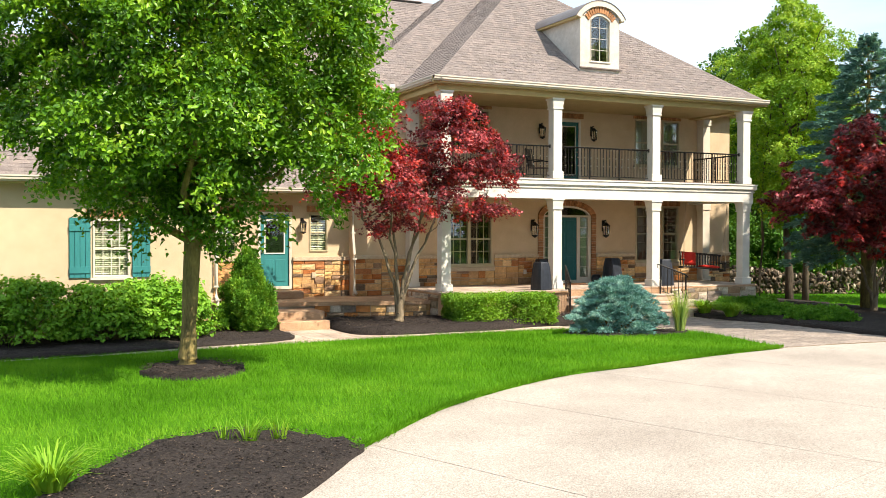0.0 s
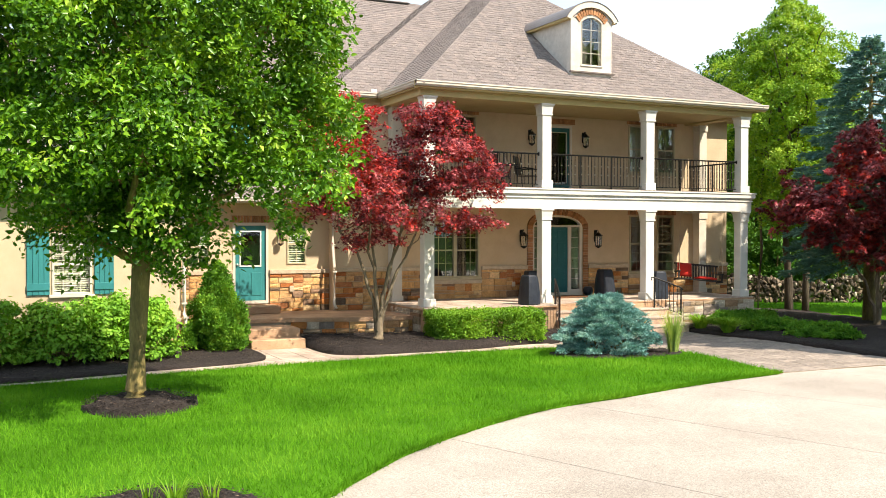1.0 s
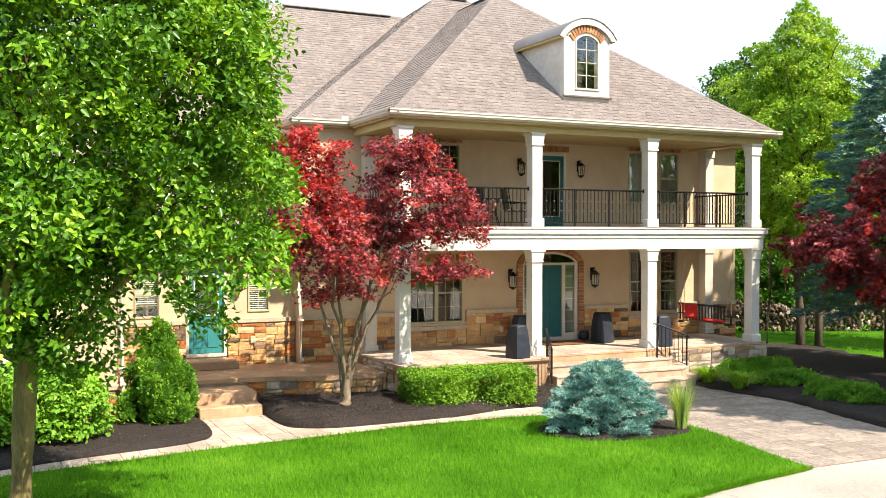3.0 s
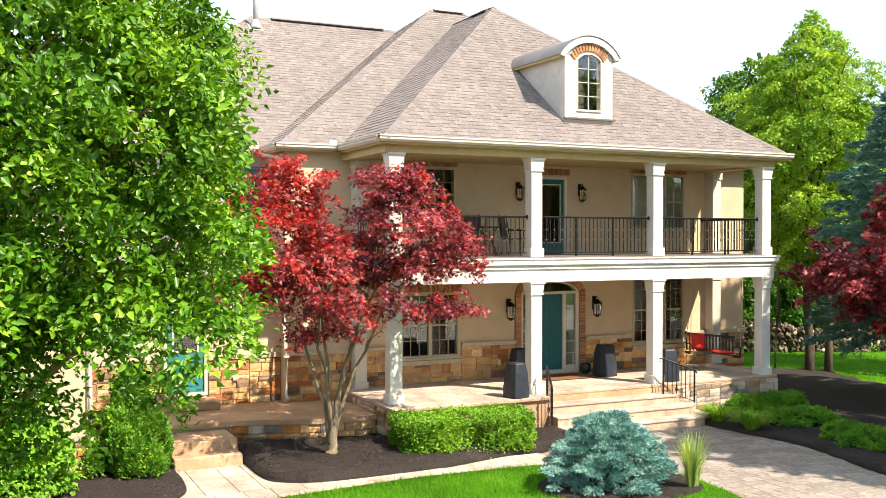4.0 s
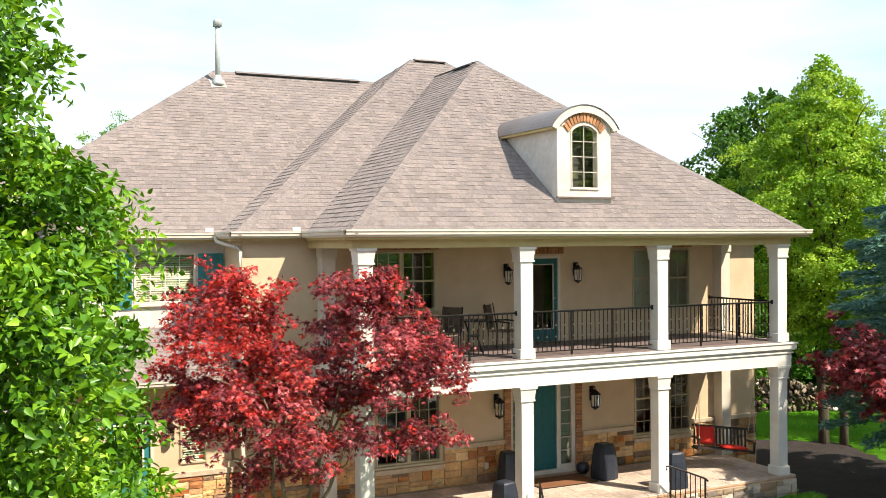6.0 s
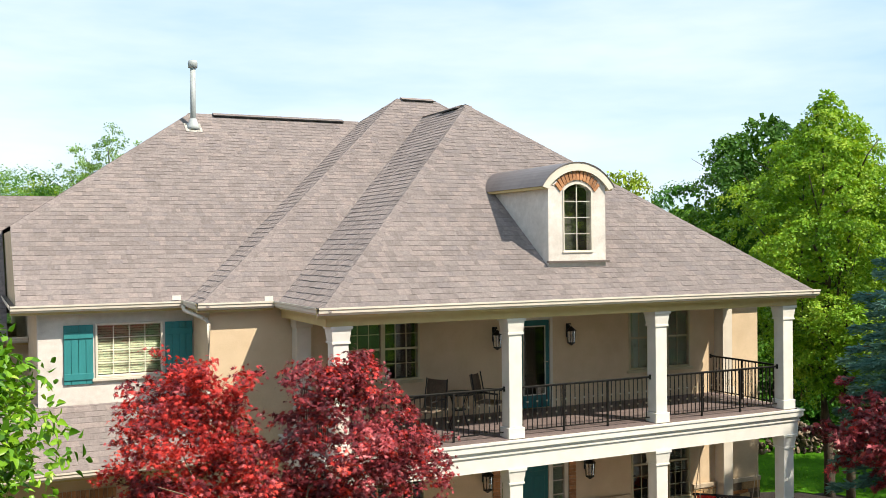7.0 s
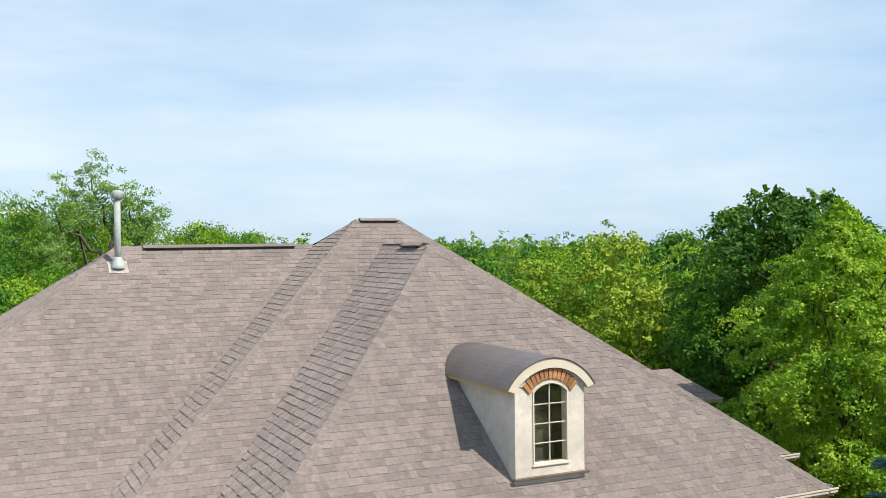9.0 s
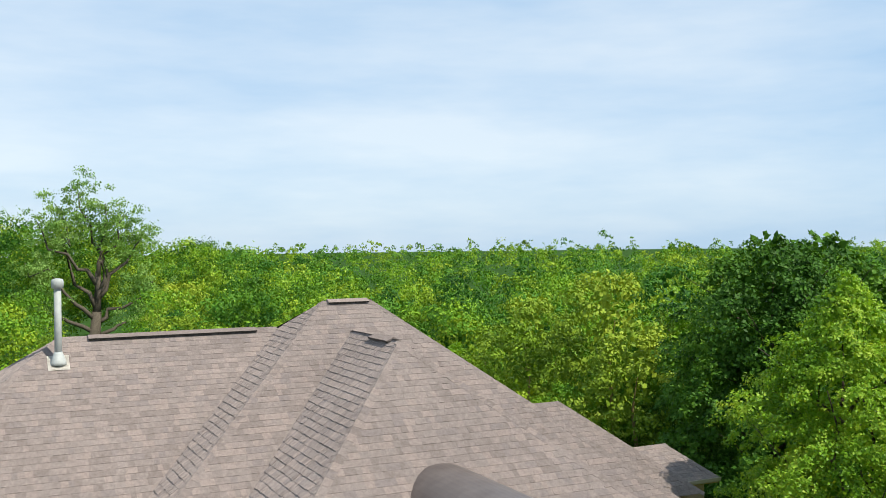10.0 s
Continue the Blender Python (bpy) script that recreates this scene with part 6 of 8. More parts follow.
# ---- railings ----
bal = finish(cube(-0.0075, -0.0075, 0, 0.0075, 0.0075, 0.83), "baluster", IRON)
KNUCKLE = part("collar", cube(-0.016, -0.016, -0.016, 0.016, 0.016, 0.016), BRASS, house)
knuckle_me = KNUCKLE.data
bpy.data.objects.remove(KNUCKLE)


def railing(p0, p1, posts, label):
    """An iron balcony rail from p0 to p1 (x, y) between columns."""
    z = 4.085
    d = Vector((p1[0] - p0[0], p1[1] - p0[1], 0))
    L = d.length
    rot = Matrix.Rotation(math.atan2(d.y, d.x), 4, "Z")
    rail = hpart("railing", bm_new(), IRON, label)
    rail.matrix_basis = Matrix.Translation((p0[0], p0[1], z)) @ rot
    part("top_rail", cube(0, -0.024, 0.925, L, 0.024, 0.955), IRON, rail, bevel=0.006)
    part("bottom_rail", cube(0, -0.012, 0.085, L, 0.012, 0.105), IRON, rail)
    n = round(L / 0.112)
    for i in range(1, n):
        piece("baluster", bal, rail, Matrix.Translation((i * L / n, 0, 0.095)))
        if i % 2 == 0:
            for zc in (0.40, 0.64):
                piece("collar", knuckle_me, rail, Matrix.Translation((i * L / n, 0, zc)))
    for q in posts:
        part("post", cube(q * L - 0.018, -0.018, 0.0, q * L + 0.018, 0.018, 0.94), IRON, rail)
    part("bracket", cube(0, -0.02, 0.88, 0.03, 0.02, 0.98), IRON, rail)
    part("bracket", cube(L - 0.03, -0.02, 0.88, L, 0.02, 0.98), IRON, rail)
    # flat bar under the top rail
    me = finish(cube(0, -0.010, 0.912, L, 0.010, 0.925), "railing", IRON)
    rail.data = me
    return rail


for a, b in zip(COLS, COLS[1:]):
    railing((a + CWID, 0.20), (b, 0.20), (0.33, 0.66), "black iron balcony railing between columns")
railing((10.74, 0.37), (10.74, WY - 0.17), (0.5,), "black iron side railing of the balcony")
railing((0.16, 0.37), (0.16, WY - 0.17), (0.5,), "black iron side railing of the balcony")


def stair_rail(p0, p1, label):
    """A short iron handrail from an upper post p0 down to a lower one p1."""
    r = thing("stair_railing", p0, label, "railing", "railings of the front steps")
    d = Vector(p1) - Vector(p0)
    h = 0.86
    part("post", cube(-0.016, -0.016, 0, 0.016, 0.016, h), IRON, r)
    part("post", cube(d.x - 0.016, d.y - 0.016, d.z, d.x + 0.016, d.y + 0.016, d.z + h), IRON, r)
    part("handrail", tube(bm_new(), [-d * 0.10 + Vector((0, 0, h - 0.10)), -d * 0.12 + Vector((0, 0, h - 0.02)), Vector((0, 0, h + 0.01)), d * 0.5 + Vector((0, 0, h + 0.01)), d + Vector((0, 0, h)), d * 1.08 + Vector((0, 0, h - 0.04))], 0.02, 8), IRON, r, smooth=True)
    part("lower_rail", tube(bm_new(), [Vector((0, 0, 0.10)), d + Vector((0, 0, 0.10))], 0.011, 6), IRON, r)
    n = max(3, round(Vector((d.x, d.y)).length / 0.12))
    for i in range(1, n):
        q = d * (i / n)
        part("baluster", cube(q.x - 0.007, q.y - 0.007, q.z + 0.10, q.x + 0.007, q.y + 0.007, q.z + h), IRON, r)
    return r


stair_rail((3.80, -0.28, 0.69), (3.62, -0.80, 0.30), "black iron handrail beside the front steps")
stair_rail((7.12, -0.30, 0.69), (7.88, -0.55, 0.40), "black iron handrail beside the front steps")


# ---- wall lanterns ----
def lantern(at, group, s=1.0, label="black wall lantern with seeded glass"):
    L = thing("wall_lantern", at, label, "lamp", group)
    part("back_plate", cube(-0.06 * s, -0.02, -0.03 * s, 0.06 * s, 0.0, 0.34 * s), IRON, L, bevel=0.006)
    part("arm", tube(bm_new(), [(0, -0.01, 0.26 * s), (0, -0.06 * s, 0.33 * s), (0, -0.14 * s, 0.34 * s), (0, -0.17 * s, 0.29 * s)], 0.014 * s, 6), IRON, L, smooth=True)
    part("roof", lathe(bm_new(), [(0.02 * s, 0.27 * s), (0.06 * s, 0.23 * s), (0.145 * s, 0.16 * s), (0.145 * s, 0.145 * s)], 8, (0, -0.17 * s, 0)), IRON, L)
    part("glass", lathe(bm_new(), [(0.085 * s, -0.16 * s), (0.105 * s, 0.14 * s)], 8, (0, -0.17 * s, 0)), LAMPGLASS, L, "pale seeded glass")
    for k in range(4):
        a = math.pi / 4 + k * math.pi / 2
        part("cage_bar", tube(bm_new(), [(0.094 * s * math.cos(a), -0.17 * s + 0.094 * s * math.sin(a), -0.17 * s), (0.118 * s * math.cos(a), -0.17 * s + 0.118 * s * math.sin(a), 0.15 * s)], 0.008 * s, 4), IRON, L)
    part("base", lathe(bm_new(), [(0.02 * s, -0.24 * s), (0.07 * s, -0.20 * s), (0.108 * s, -0.18 * s), (0.108 * s, -0.155 * s)], 8, (0, -0.17 * s, 0)), IRON, L)
    return L


for x, z in ((4.46, 2.60), (7.15, 2.60)):
    lantern((x, WY - 0.002, z), "porch lanterns", 0.98)
for x, z in ((4.74, 5.69), (6.68, 5.69)):
    lantern((x, WY - 0.002, z), "balcony lanterns", 0.86)
lantern((-2.98, LY - 0.002, 2.66), "", 0.8, "small black wall lantern beside the side door")


# ---- porch furniture ----
def planter(at, h, w, turn, label):
    p = thing("planter", at, label, "planter", "tall porch planters")
    bm = bm_new()
    rings = []
    prof = [(0.49, 0.0), (0.52, 0.03), (0.51, 0.30), (0.44, 0.75), (0.375, 0.97), (0.33, 1.0)]
    for r, z in prof:
        ring = []
        for k in range(16):
            a = 2 * math.pi * k / 16
            c, s_ = math.cos(a), math.sin(a)
            q = (abs(c) ** 6 + abs(s_) ** 6) ** (-1 / 6)
            ring.append(bm.verts.new((r * w * c * q, r * w * s_ * q, z * h)))
        rings.append(ring)
    for r0, r1 in zip(rings, rings[1:]):
        for k in range(16):
            bm.faces.new((r0[k], r0[(k + 1) % 16], r1[(k + 1) % 16], r1[k]))
    bm.faces.new(rings[0][::-1])
    bm.faces.new(rings[-1])
    part("body", bm, PLASTIC, p)
    part("rim", cube(-0.31 * w, -0.31 * w, h * 0.985, 0.31 * w, 0.31 * w, h + 0.010), PLASTIC, p, bevel=0.01)
    p.rotation_euler = (0, 0, radians(turn))
    return p


planter((3.00, -0.25, 0.90), 0.78, 0.46, 12, "tall dark grey tapered planter at the porch edge")
planter((4.40, 2.05, 0.90), 0.80, 0.45, 0, "tall dark grey tapered planter beside the front door")
planter((6.80, 1.72, 0.90), 0.82, 0.49, 8, "tall dark grey tapered planter beside the front door")
planter((7.72, 0.30, 0.90), 0.80, 0.47, -5, "tall dark grey tapered planter beside a column")
pot = thing("small_pot", (6.62, 2.35, 0.90), "small round grey pot beside the door", "pot")
part("bowl", lathe(bm_new(), [(0.08, 0.0), (0.15, 0.08), (0.16, 0.18), (0.12, 0.27), (0.10, 0.28)], 16), PLASTIC, pot, smooth=True)

mat_ = thing("doormat", (5.72, 1.95, 0.902), "large brown coir doormat before the front door", "doormat")
part("coir_surface", cube(-0.75, -0.42, 0, 0.75, 0.42, 0.02), MAT, mat_, bevel=0.006)
part("border", box(box(box(cube(-0.78, -0.45, 0, 0.78, -0.42, 0.015), -0.78, 0.42, 0, 0.78, 0.45, 0.015), -0.78, -0.42, 0, -0.75, 0.42, 0.015), 0.75, -0.42, 0, 0.78, 0.42, 0.015), DARKWOOD, mat_)

swing = thing("porch_swing", (10.0, 1.25, 1.36), "dark wooden porch swing on ropes with red cushions", "swing")
swing.rotation_euler = (radians(-4), radians(5), radians(-24))
bm = bm_new()
for i in range(5):
    part("seat_slat", cube(-0.68, -0.24 + i * 0.1, 0.0, 0.68, -0.16 + i * 0.1, 0.025), DARKWOOD, swing)
for i in range(15):
    x = -0.64 + i * 1.28 / 14
    m = part("back_slat", cube(-0.022, -0.009, 0.0, 0.022, 0.009, 0.44), DARKWOOD, swing)
    m.matrix_basis = Matrix.Translation((x, 0.25, 0.05)) @ Matrix.Rotation(radians(-14), 4, "X")
part("top_rail", cube(-0.70, 0.335, 0.47, 0.70, 0.375, 0.53), DARKWOOD, swing, bevel=0.006)
for x in (-0.70, 0.66):
    part("side_rail", cube(x, -0.28, -0.04, x + 0.04, 0.30, 0.0), DARKWOOD, swing)
    part("armrest", cube(x - 0.01, -0.28, 0.22, x + 0.06, 0.30, 0.25), DARKWOOD, swing, bevel=0.005)
    part("arm_post", cube(x, -0.26, 0.0, x + 0.04, -0.22, 0.22), DARKWOOD, swing)
    for y in (-0.24, 0.28):
        part("rope", tube(bm_new(), [(x + 0.02, y, 0.24), (x + 0.02, 0.02, 1.35), (x + 0.02, 0.02, 2.25)], 0.010, 6), LIMESTONE, swing)


def cushion(sx, sy, sz):
    bm = cube(-sx / 2, -sy / 2, 0, sx / 2, sy / 2, sz)
    bmesh.ops.subdivide_edges(bm, edges=bm.edges[:], cuts=4, use_grid_fill=True)
    for v in bm.verts:
        k = (1 - (2 * v.co.x / sx) ** 4) * (1 - (2 * v.co.y / sy) ** 4)
        v.co.z = sz / 2 + (v.co.z - sz / 2) * (0.35 + 0.75 * max(k, 0))
    return bm


part("seat_cushion", cushion(0.62, 0.42, 0.10), REDCLOTH, swing, "red seat cushion", smooth=True).location = (0.22, -0.03, 0.026)
pl = part("pillow", cushion(0.44, 0.44, 0.16), REDCLOTH, swing, "red throw pillow", smooth=True)
pl.matrix_basis = Matrix.Translation((-0.42, 0.12, 0.30)) @ Matrix.Rotation(radians(70), 4, "X") @ Matrix.Translation((0, 0, -0.08))


def patio_chair(at, turn):
    c = thing("patio_chair", at, "brown woven patio chair with black metal frame", "chair", "balcony chairs")
    part("seat", cube(-0.25, -0.25, 0.40, 0.25, 0.25, 0.43), WICKER, c, bevel=0.01)
    bm = bm_new()
    prev = None
    for j in range(6):
        z = 0.45 + j * 0.11
        y = 0.22 + 0.02 * j
        row = [bm.verts.new((-0.26 + i * 0.0867 * (1 - 0.03 * max(j - 3, 0)), y + 0.05 - 0.05 * math.cos((i - 3) / 3 * 1.2) * 2 + 0.05, z)) for i in range(7)]
        if prev:
            for i in range(6):
                bm.faces.new((prev[i], prev[i + 1], row[i + 1], row[i]))
        prev = row
    bmesh.ops.solidify(bm, geom=bm.faces[:], thickness=0.02)
    part("backrest", bm, WICKER, c)
    for sx in (-1, 1):
        part("leg", tube(bm_new(), [(sx * 0.26, -0.24, 0.0), (sx * 0.26, -0.24, 0.62)], 0.014, 6), IRON, c)
        part("leg", tube(bm_new(), [(sx * 0.25, 0.26, 0.0), (sx * 0.26, 0.24, 0.45), (sx * 0.25, 0.34, 1.02)], 0.014, 6), IRON, c)
        part("armrest", tube(bm_new(), [(sx * 0.26, -0.26, 0.62), (sx * 0.28, 0.0, 0.645), (sx * 0.26, 0.28, 0.63)], 0.02, 6), IRON, c)
    c.rotation_euler = (0, 0, radians(turn))
    return c


patio_chair((2.50, 1.45, 4.086), -60)
patio_chair((4.12, 1.78, 4.086), 40)
tb = thing("bistro_table", (3.22, 1.5, 4.086), "small round black metal table on the balcony", "table")
part("tabletop", lathe(bm_new(), [(0.36, 0.69), (0.37, 0.70), (0.37, 0.715), (0.35, 0.72)], 24), IRON, tb, smooth=False)
for k in range(4):
    a = k * math.pi / 2 + 0.4
    part("leg", tube(bm_new(), [(0.27 * math.cos(a), 0.27 * math.sin(a), 0.0), (0.12 * math.cos(a), 0.12 * math.sin(a), 0.38), (0.25 * math.cos(a), 0.25 * math.sin(a), 0.69)], 0.012, 6), IRON, tb, smooth=True)
part("shelf", lathe(bm_new(), [(0.14, 0.36), (0.15, 0.37), (0.15, 0.38), (0.14, 0.385)], 16), IRON, tb)

# ---- planting ----
def on(x, y, lift=0.05):
    return lie(x, y) + lift


def stems(parent, paths, mat, name="limb", n=8, label=""):
    for k, (pts, r0, r1) in enumerate(paths):
        rad = [r0 + (r1 - r0) * i / (len(pts) - 1) for i in range(len(pts))]
        part(name, tube(bm_new(), pts, rad, n), mat, parent, label, smooth=True)


# the shade tree on the lawn
g = np.random.default_rng(11)
tx, ty = -8.32, -8.22
tree = thing("shade_tree", (tx, ty, on(tx, ty, 0.1)), "leafy green shade tree with grey-brown trunk in a mulch ring", "tree")
part("trunk", tube(bm_new(), [(-0.02, 0, -0.15), (-0.02, 0, 0.0), (-0.01, 0.0, 0.12), (0.0, 0.0, 0.32), (0.03, 0.02, 1.0), (0.07, 0.0, 1.9), (0.10, 0.03, 2.6), (0.08, 0.0, 4.5), (0.05, 0.0, 7.0), (0.0, 0.0, 9.6)],
                      [0.22, 0.19, 0.155, 0.140, 0.128, 0.135, 0.14, 0.10, 0.06, 0.015], 16), BARK, tree, "grey-brown trunk", smooth=True)
paths = []
for k in range(22):
    a = k * 2.4 + g.uniform(-0.3, 0.3)
    z0 = 1.75 + 0.30 * k * g.uniform(0.8, 1.1)
    z0 = min(z0, 8.2)
    R = np.interp(z0, [1.7, 4, 8.4], [2.7, 2.9, 1.2])
    p1 = (R * 0.9 * math.cos(a), R * 0.9 * math.sin(a), z0 + R * 0.72 + 0.3)
    paths.append((bent(g, (0, 0, z0), p1, 5, 0.12), max(0.07 - 0.002 * k, 0.028), 0.008))
stems(tree, paths, BARK)
zs, rs = [2.3, 2.8, 3.2, 3.6, 4.6, 6.0, 7.7, 9.0, 10.2, 10.9], [0.35, 0.8, 2.1, 3.1, 3.3, 3.0, 2.5, 1.8, 0.9, 0.25]
cl = bough_centres(g, zs, rs, 225, 0.50, 1.0, 0.20)
cl[:, :2] *= np.minimum(1.0, 2.78 / np.hypot(cl[:, 0], cl[:, 1]))[:, None]
pts, face = sprays(g, cl, g.uniform(0.38, 0.90, len(cl)), 600, 0.60, 0.5, 0.10, 12)
inner = crown_points(g, zs, [r * 0.70 for r in rs], 22000, 0.5, 5, 0.15)
hang = face * np.array([1, 1, 0.1]) + np.array([0, 0, -0.12]) + g.normal(size=face.shape) * 0.7
cloud("crown", np.concatenate([pts, inner]), np.concatenate([g.uniform(0.062, 0.106, len(pts)), g.uniform(0.08, 0.13, len(inner))]), LEAF_TREE, tree, "broad", 0.45,
      np.concatenate([hang, g.normal(size=inner.shape)]), "dense mid-green leaves", g, np.concatenate([face, g.normal(size=inner.shape)]), 0.58)


# Japanese maples
def red_maple(name, at, lobes, stems_to, n_clump, n_leaf, size, label, seed, young=(0.14, 0.78)):
    g = np.random.default_rng(seed)
    t = thing(name, at, label, "tree")
    part("trunk", tube(bm_new(), [(0, 0, -0.12), (0.0, 0, 0.0), (0.01, 0, 0.10), (0.01, 0, 0.30), (0.02, 0, 0.50), (0.02, 0, 0.60)], [0.17, 0.135, 0.108, 0.098, 0.085, 0.03], 14), PALEBARK, t, "pale smooth trunk", smooth=True)
    paths = []
    for p in stems_to:
        q = Vector(p)
        s0 = Vector((0.035 * np.sign(q.x), 0.035 * np.sign(q.y), 0.16))
        mid = Vector((q.x * 0.28, q.y * 0.3, 0.35 + (q.z - 0.35) * 0.40))
        low = Vector((q.x * 0.07, q.y * 0.07, 0.62))
        line = [s0] + bent(g, low, mid, 3, 0.07) + bent(g, mid, q, 4, 0.12)[1:]
        paths.append((line, 0.056, 0.016))
        for k in range(5):
            s = line[-1 - (k % 4)]
            e = s + Vector((g.uniform(-1.1, 1.1), g.uniform(-1.0, 1.0), g.uniform(0.2, 0.9)))
            paths.append((bent(g, s, e, 4, 0.15), 0.02, 0.005))
    stems(t, paths, PALEBARK, n=7)
    tot = sum(l[6] for l in lobes)
    P_, D_ = {0: [], 1: []}, {0: [], 1: []}
    for cx, cy, cz, rx, ry, rz, w, scarlet in lobes:
        k = int(n_clump * w / tot)
        d = g.normal(size=(k, 3))
        d /= np.linalg.norm(d, axis=1)[:, None]
        q = g.uniform(0.15, 1.0, k) ** 0.45 * np.where(g.uniform(size=k) < 0.3, g.uniform(1.0, 1.34, k), 1.0)
        c = np.array([cx, cy, cz]) + d * q[:, None] * np.array([rx, ry, rz])
        p, f = sprays(g, c, np.where(q > 1.0, g.uniform(0.12, 0.24, k), g.uniform(0.24, 0.52, k)), n_leaf, 0.28, 0.5, 0.10, 8, (cx, cy))
        pick = np.repeat(g.uniform(size=len(p) // 20 + 1) < young[scarlet], 20)[:len(p)]
        for key in (0, 1):
            P_[key].append(p[pick == key])
            D_[key].append(f[pick == key])
    for key, mat, note in ((0, LEAF_RED, "feathery dark red leaves in layers"), (1, LEAF_SCARLET, "feathery scarlet young leaves in layers")):
        if P_[key]:
            pts, face = np.concatenate(P_[key]), np.concatenate(D_[key])
            out = face * np.array([1, 1, 0.1]) + np.array([0, 0, -0.35]) + g.normal(size=pts.shape) * 0.25
            cloud("crown", pts, g.uniform(size * 0.7, size * 1.3, len(pts)), mat, t, "palm", 0.6, out, note, g, face, 0.62)
    return t


red_maple("red_maple", (-1.76, -1.24, 0.30),
          [(-1.08, 0.2, 4.45, 1.15, 1.4, 1.2, 5, 1), (1.5, -0.1, 4.55, 1.1, 1.3, 1.15, 5, 0), (0.3, -0.3, 3.35, 1.6, 1.5, 0.75, 3.2, 0), (-1.35, 0.0, 3.6, 0.85, 1.2, 0.6, 1.8, 0), (2.6, -0.2, 4.05, 0.85, 0.8, 0.55, 1.5, 0),
           (1.75, 0.1, 5.40, 0.40, 0.6, 0.42, 0.7, 0), (-0.95, 0.0, 5.50, 0.40, 0.5, 0.42, 0.7, 1), (-0.2, 0.1, 5.25, 0.24, 0.4, 0.5, 0.35, 1), (-1.75, 0.0, 4.95, 0.35, 0.5, 0.30, 0.4, 1), (0.90, 0.2, 5.55, 0.28, 0.4, 0.36, 0.4, 0), (2.2, -0.4, 3.0, 0.5, 0.7, 0.4, 0.8, 0), (-0.3, -0.2, 2.65, 0.7, 0.7, 0.35, 0.8, 0), (0.2, 0.1, 4.1, 0.6, 0.9, 0.6, 1.2, 0)],
          [(-1.2, 0.2, 3.4), (-0.6, -0.5, 3.7), (-0.1, 0.5, 3.8), (0.75, -0.4, 3.7), (1.2, 0.2, 3.7), (1.75, 0.0, 3.5)], 320, 118, 0.070, "multi-stemmed Japanese maple with deep red leaves in a mulch bed", 21)
red_maple("red_maple", (13.9, -2.2, on(13.9, -2.2)),
          [(0, 0, 4.0, 2.9, 2.4, 1.5, 5, 0), (-1.6, 0.2, 3.6, 1.6, 1.8, 1.0, 3, 0), (1.6, -0.2, 3.9, 1.6, 1.8, 1.2, 3, 0), (0.2, 0, 5.4, 1.5, 1.4, 0.8, 2, 0), (0, -0.5, 2.6, 2.2, 1.8, 0.7, 2, 0)],
          [(-1.6, 0.2, 3.0), (-0.4, -0.5, 3.6), (0.6, 0.5, 3.6), (1.6, -0.2, 3.2)], 250, 110, 0.115, "broad dark red Japanese maple beside the drive", 22, (0.12, 0.12))


# clipped hedge below the porch
g = np.random.default_rng(31)
hedge = thing("boxwood_hedge", (1.05, -1.45, on(1.05, -1.45, 0.1)), "low clipped bright green boxwood hedge below the porch", "hedge")
paths = [([(x, 0, -0.1), (x + 0.05, 0.05, 0.35), (x + g.uniform(-0.2, 0.2), g.uniform(-0.3, 0.3), 0.55)], 0.02, 0.008) for x in np.linspace(-1.4, 1.4, 9)]
stems(hedge, paths, BARK, n=5)
N = 44000
a = g.uniform(0, 2 * np.pi, N)
u = g.uniform(-1, 1, N)
q = g.uniform(0.5, 1, N) ** 0.25
ex = np.sign(np.cos(a)) * np.abs(np.cos(a)) ** 0.45
ey = np.sign(np.sin(a)) * np.abs(np.sin(a)) ** 0.55
rad = (1 - np.abs(u) ** 6) ** (1 / 6)
top = g.uniform(size=N) < 0.42
pts = np.stack([ex * 1.48 * q * np.where(top, g.uniform(0, 1, N) ** 0.5, 1), ey * 0.74 * q * np.where(top, g.uniform(0, 1, N) ** 0.5, 1), np.where(top, 0.66 + g.normal(size=N) * 0.025, 0.36 + u * 0.34)], axis=1)
pts += np.stack([np.sin(pts[:, 1] * 5 + 1) * 0.05, 0.025 * np.sin(pts[:, 0] * 3), 0.035 * np.sin(pts[:, 0] * 5 + pts[:, 1] * 3)], axis=1)
pts[:, 1] -= 0.10 * (pts[:, 0] / 1.6)
pts += g.normal(size=pts.shape) * 0.028
pts[:, 1] += 0.05 * np.sin(pts[:, 0] * 17) * np.sin(pts[:, 2] * 19 + pts[:, 0] * 7)
M = 5000
pts[:M] = np.stack([g.uniform(-1.35, 1.35, M), g.uniform(-0.6, 0.6, M), g.uniform(0.08, 0.62, M)], axis=1)
cloud("foliage", pts, g.uniform(0.035, 0.068, N), LEAF_HEDGE, hedge, "leaf", 0.25, None, "small bright green leaves", g)

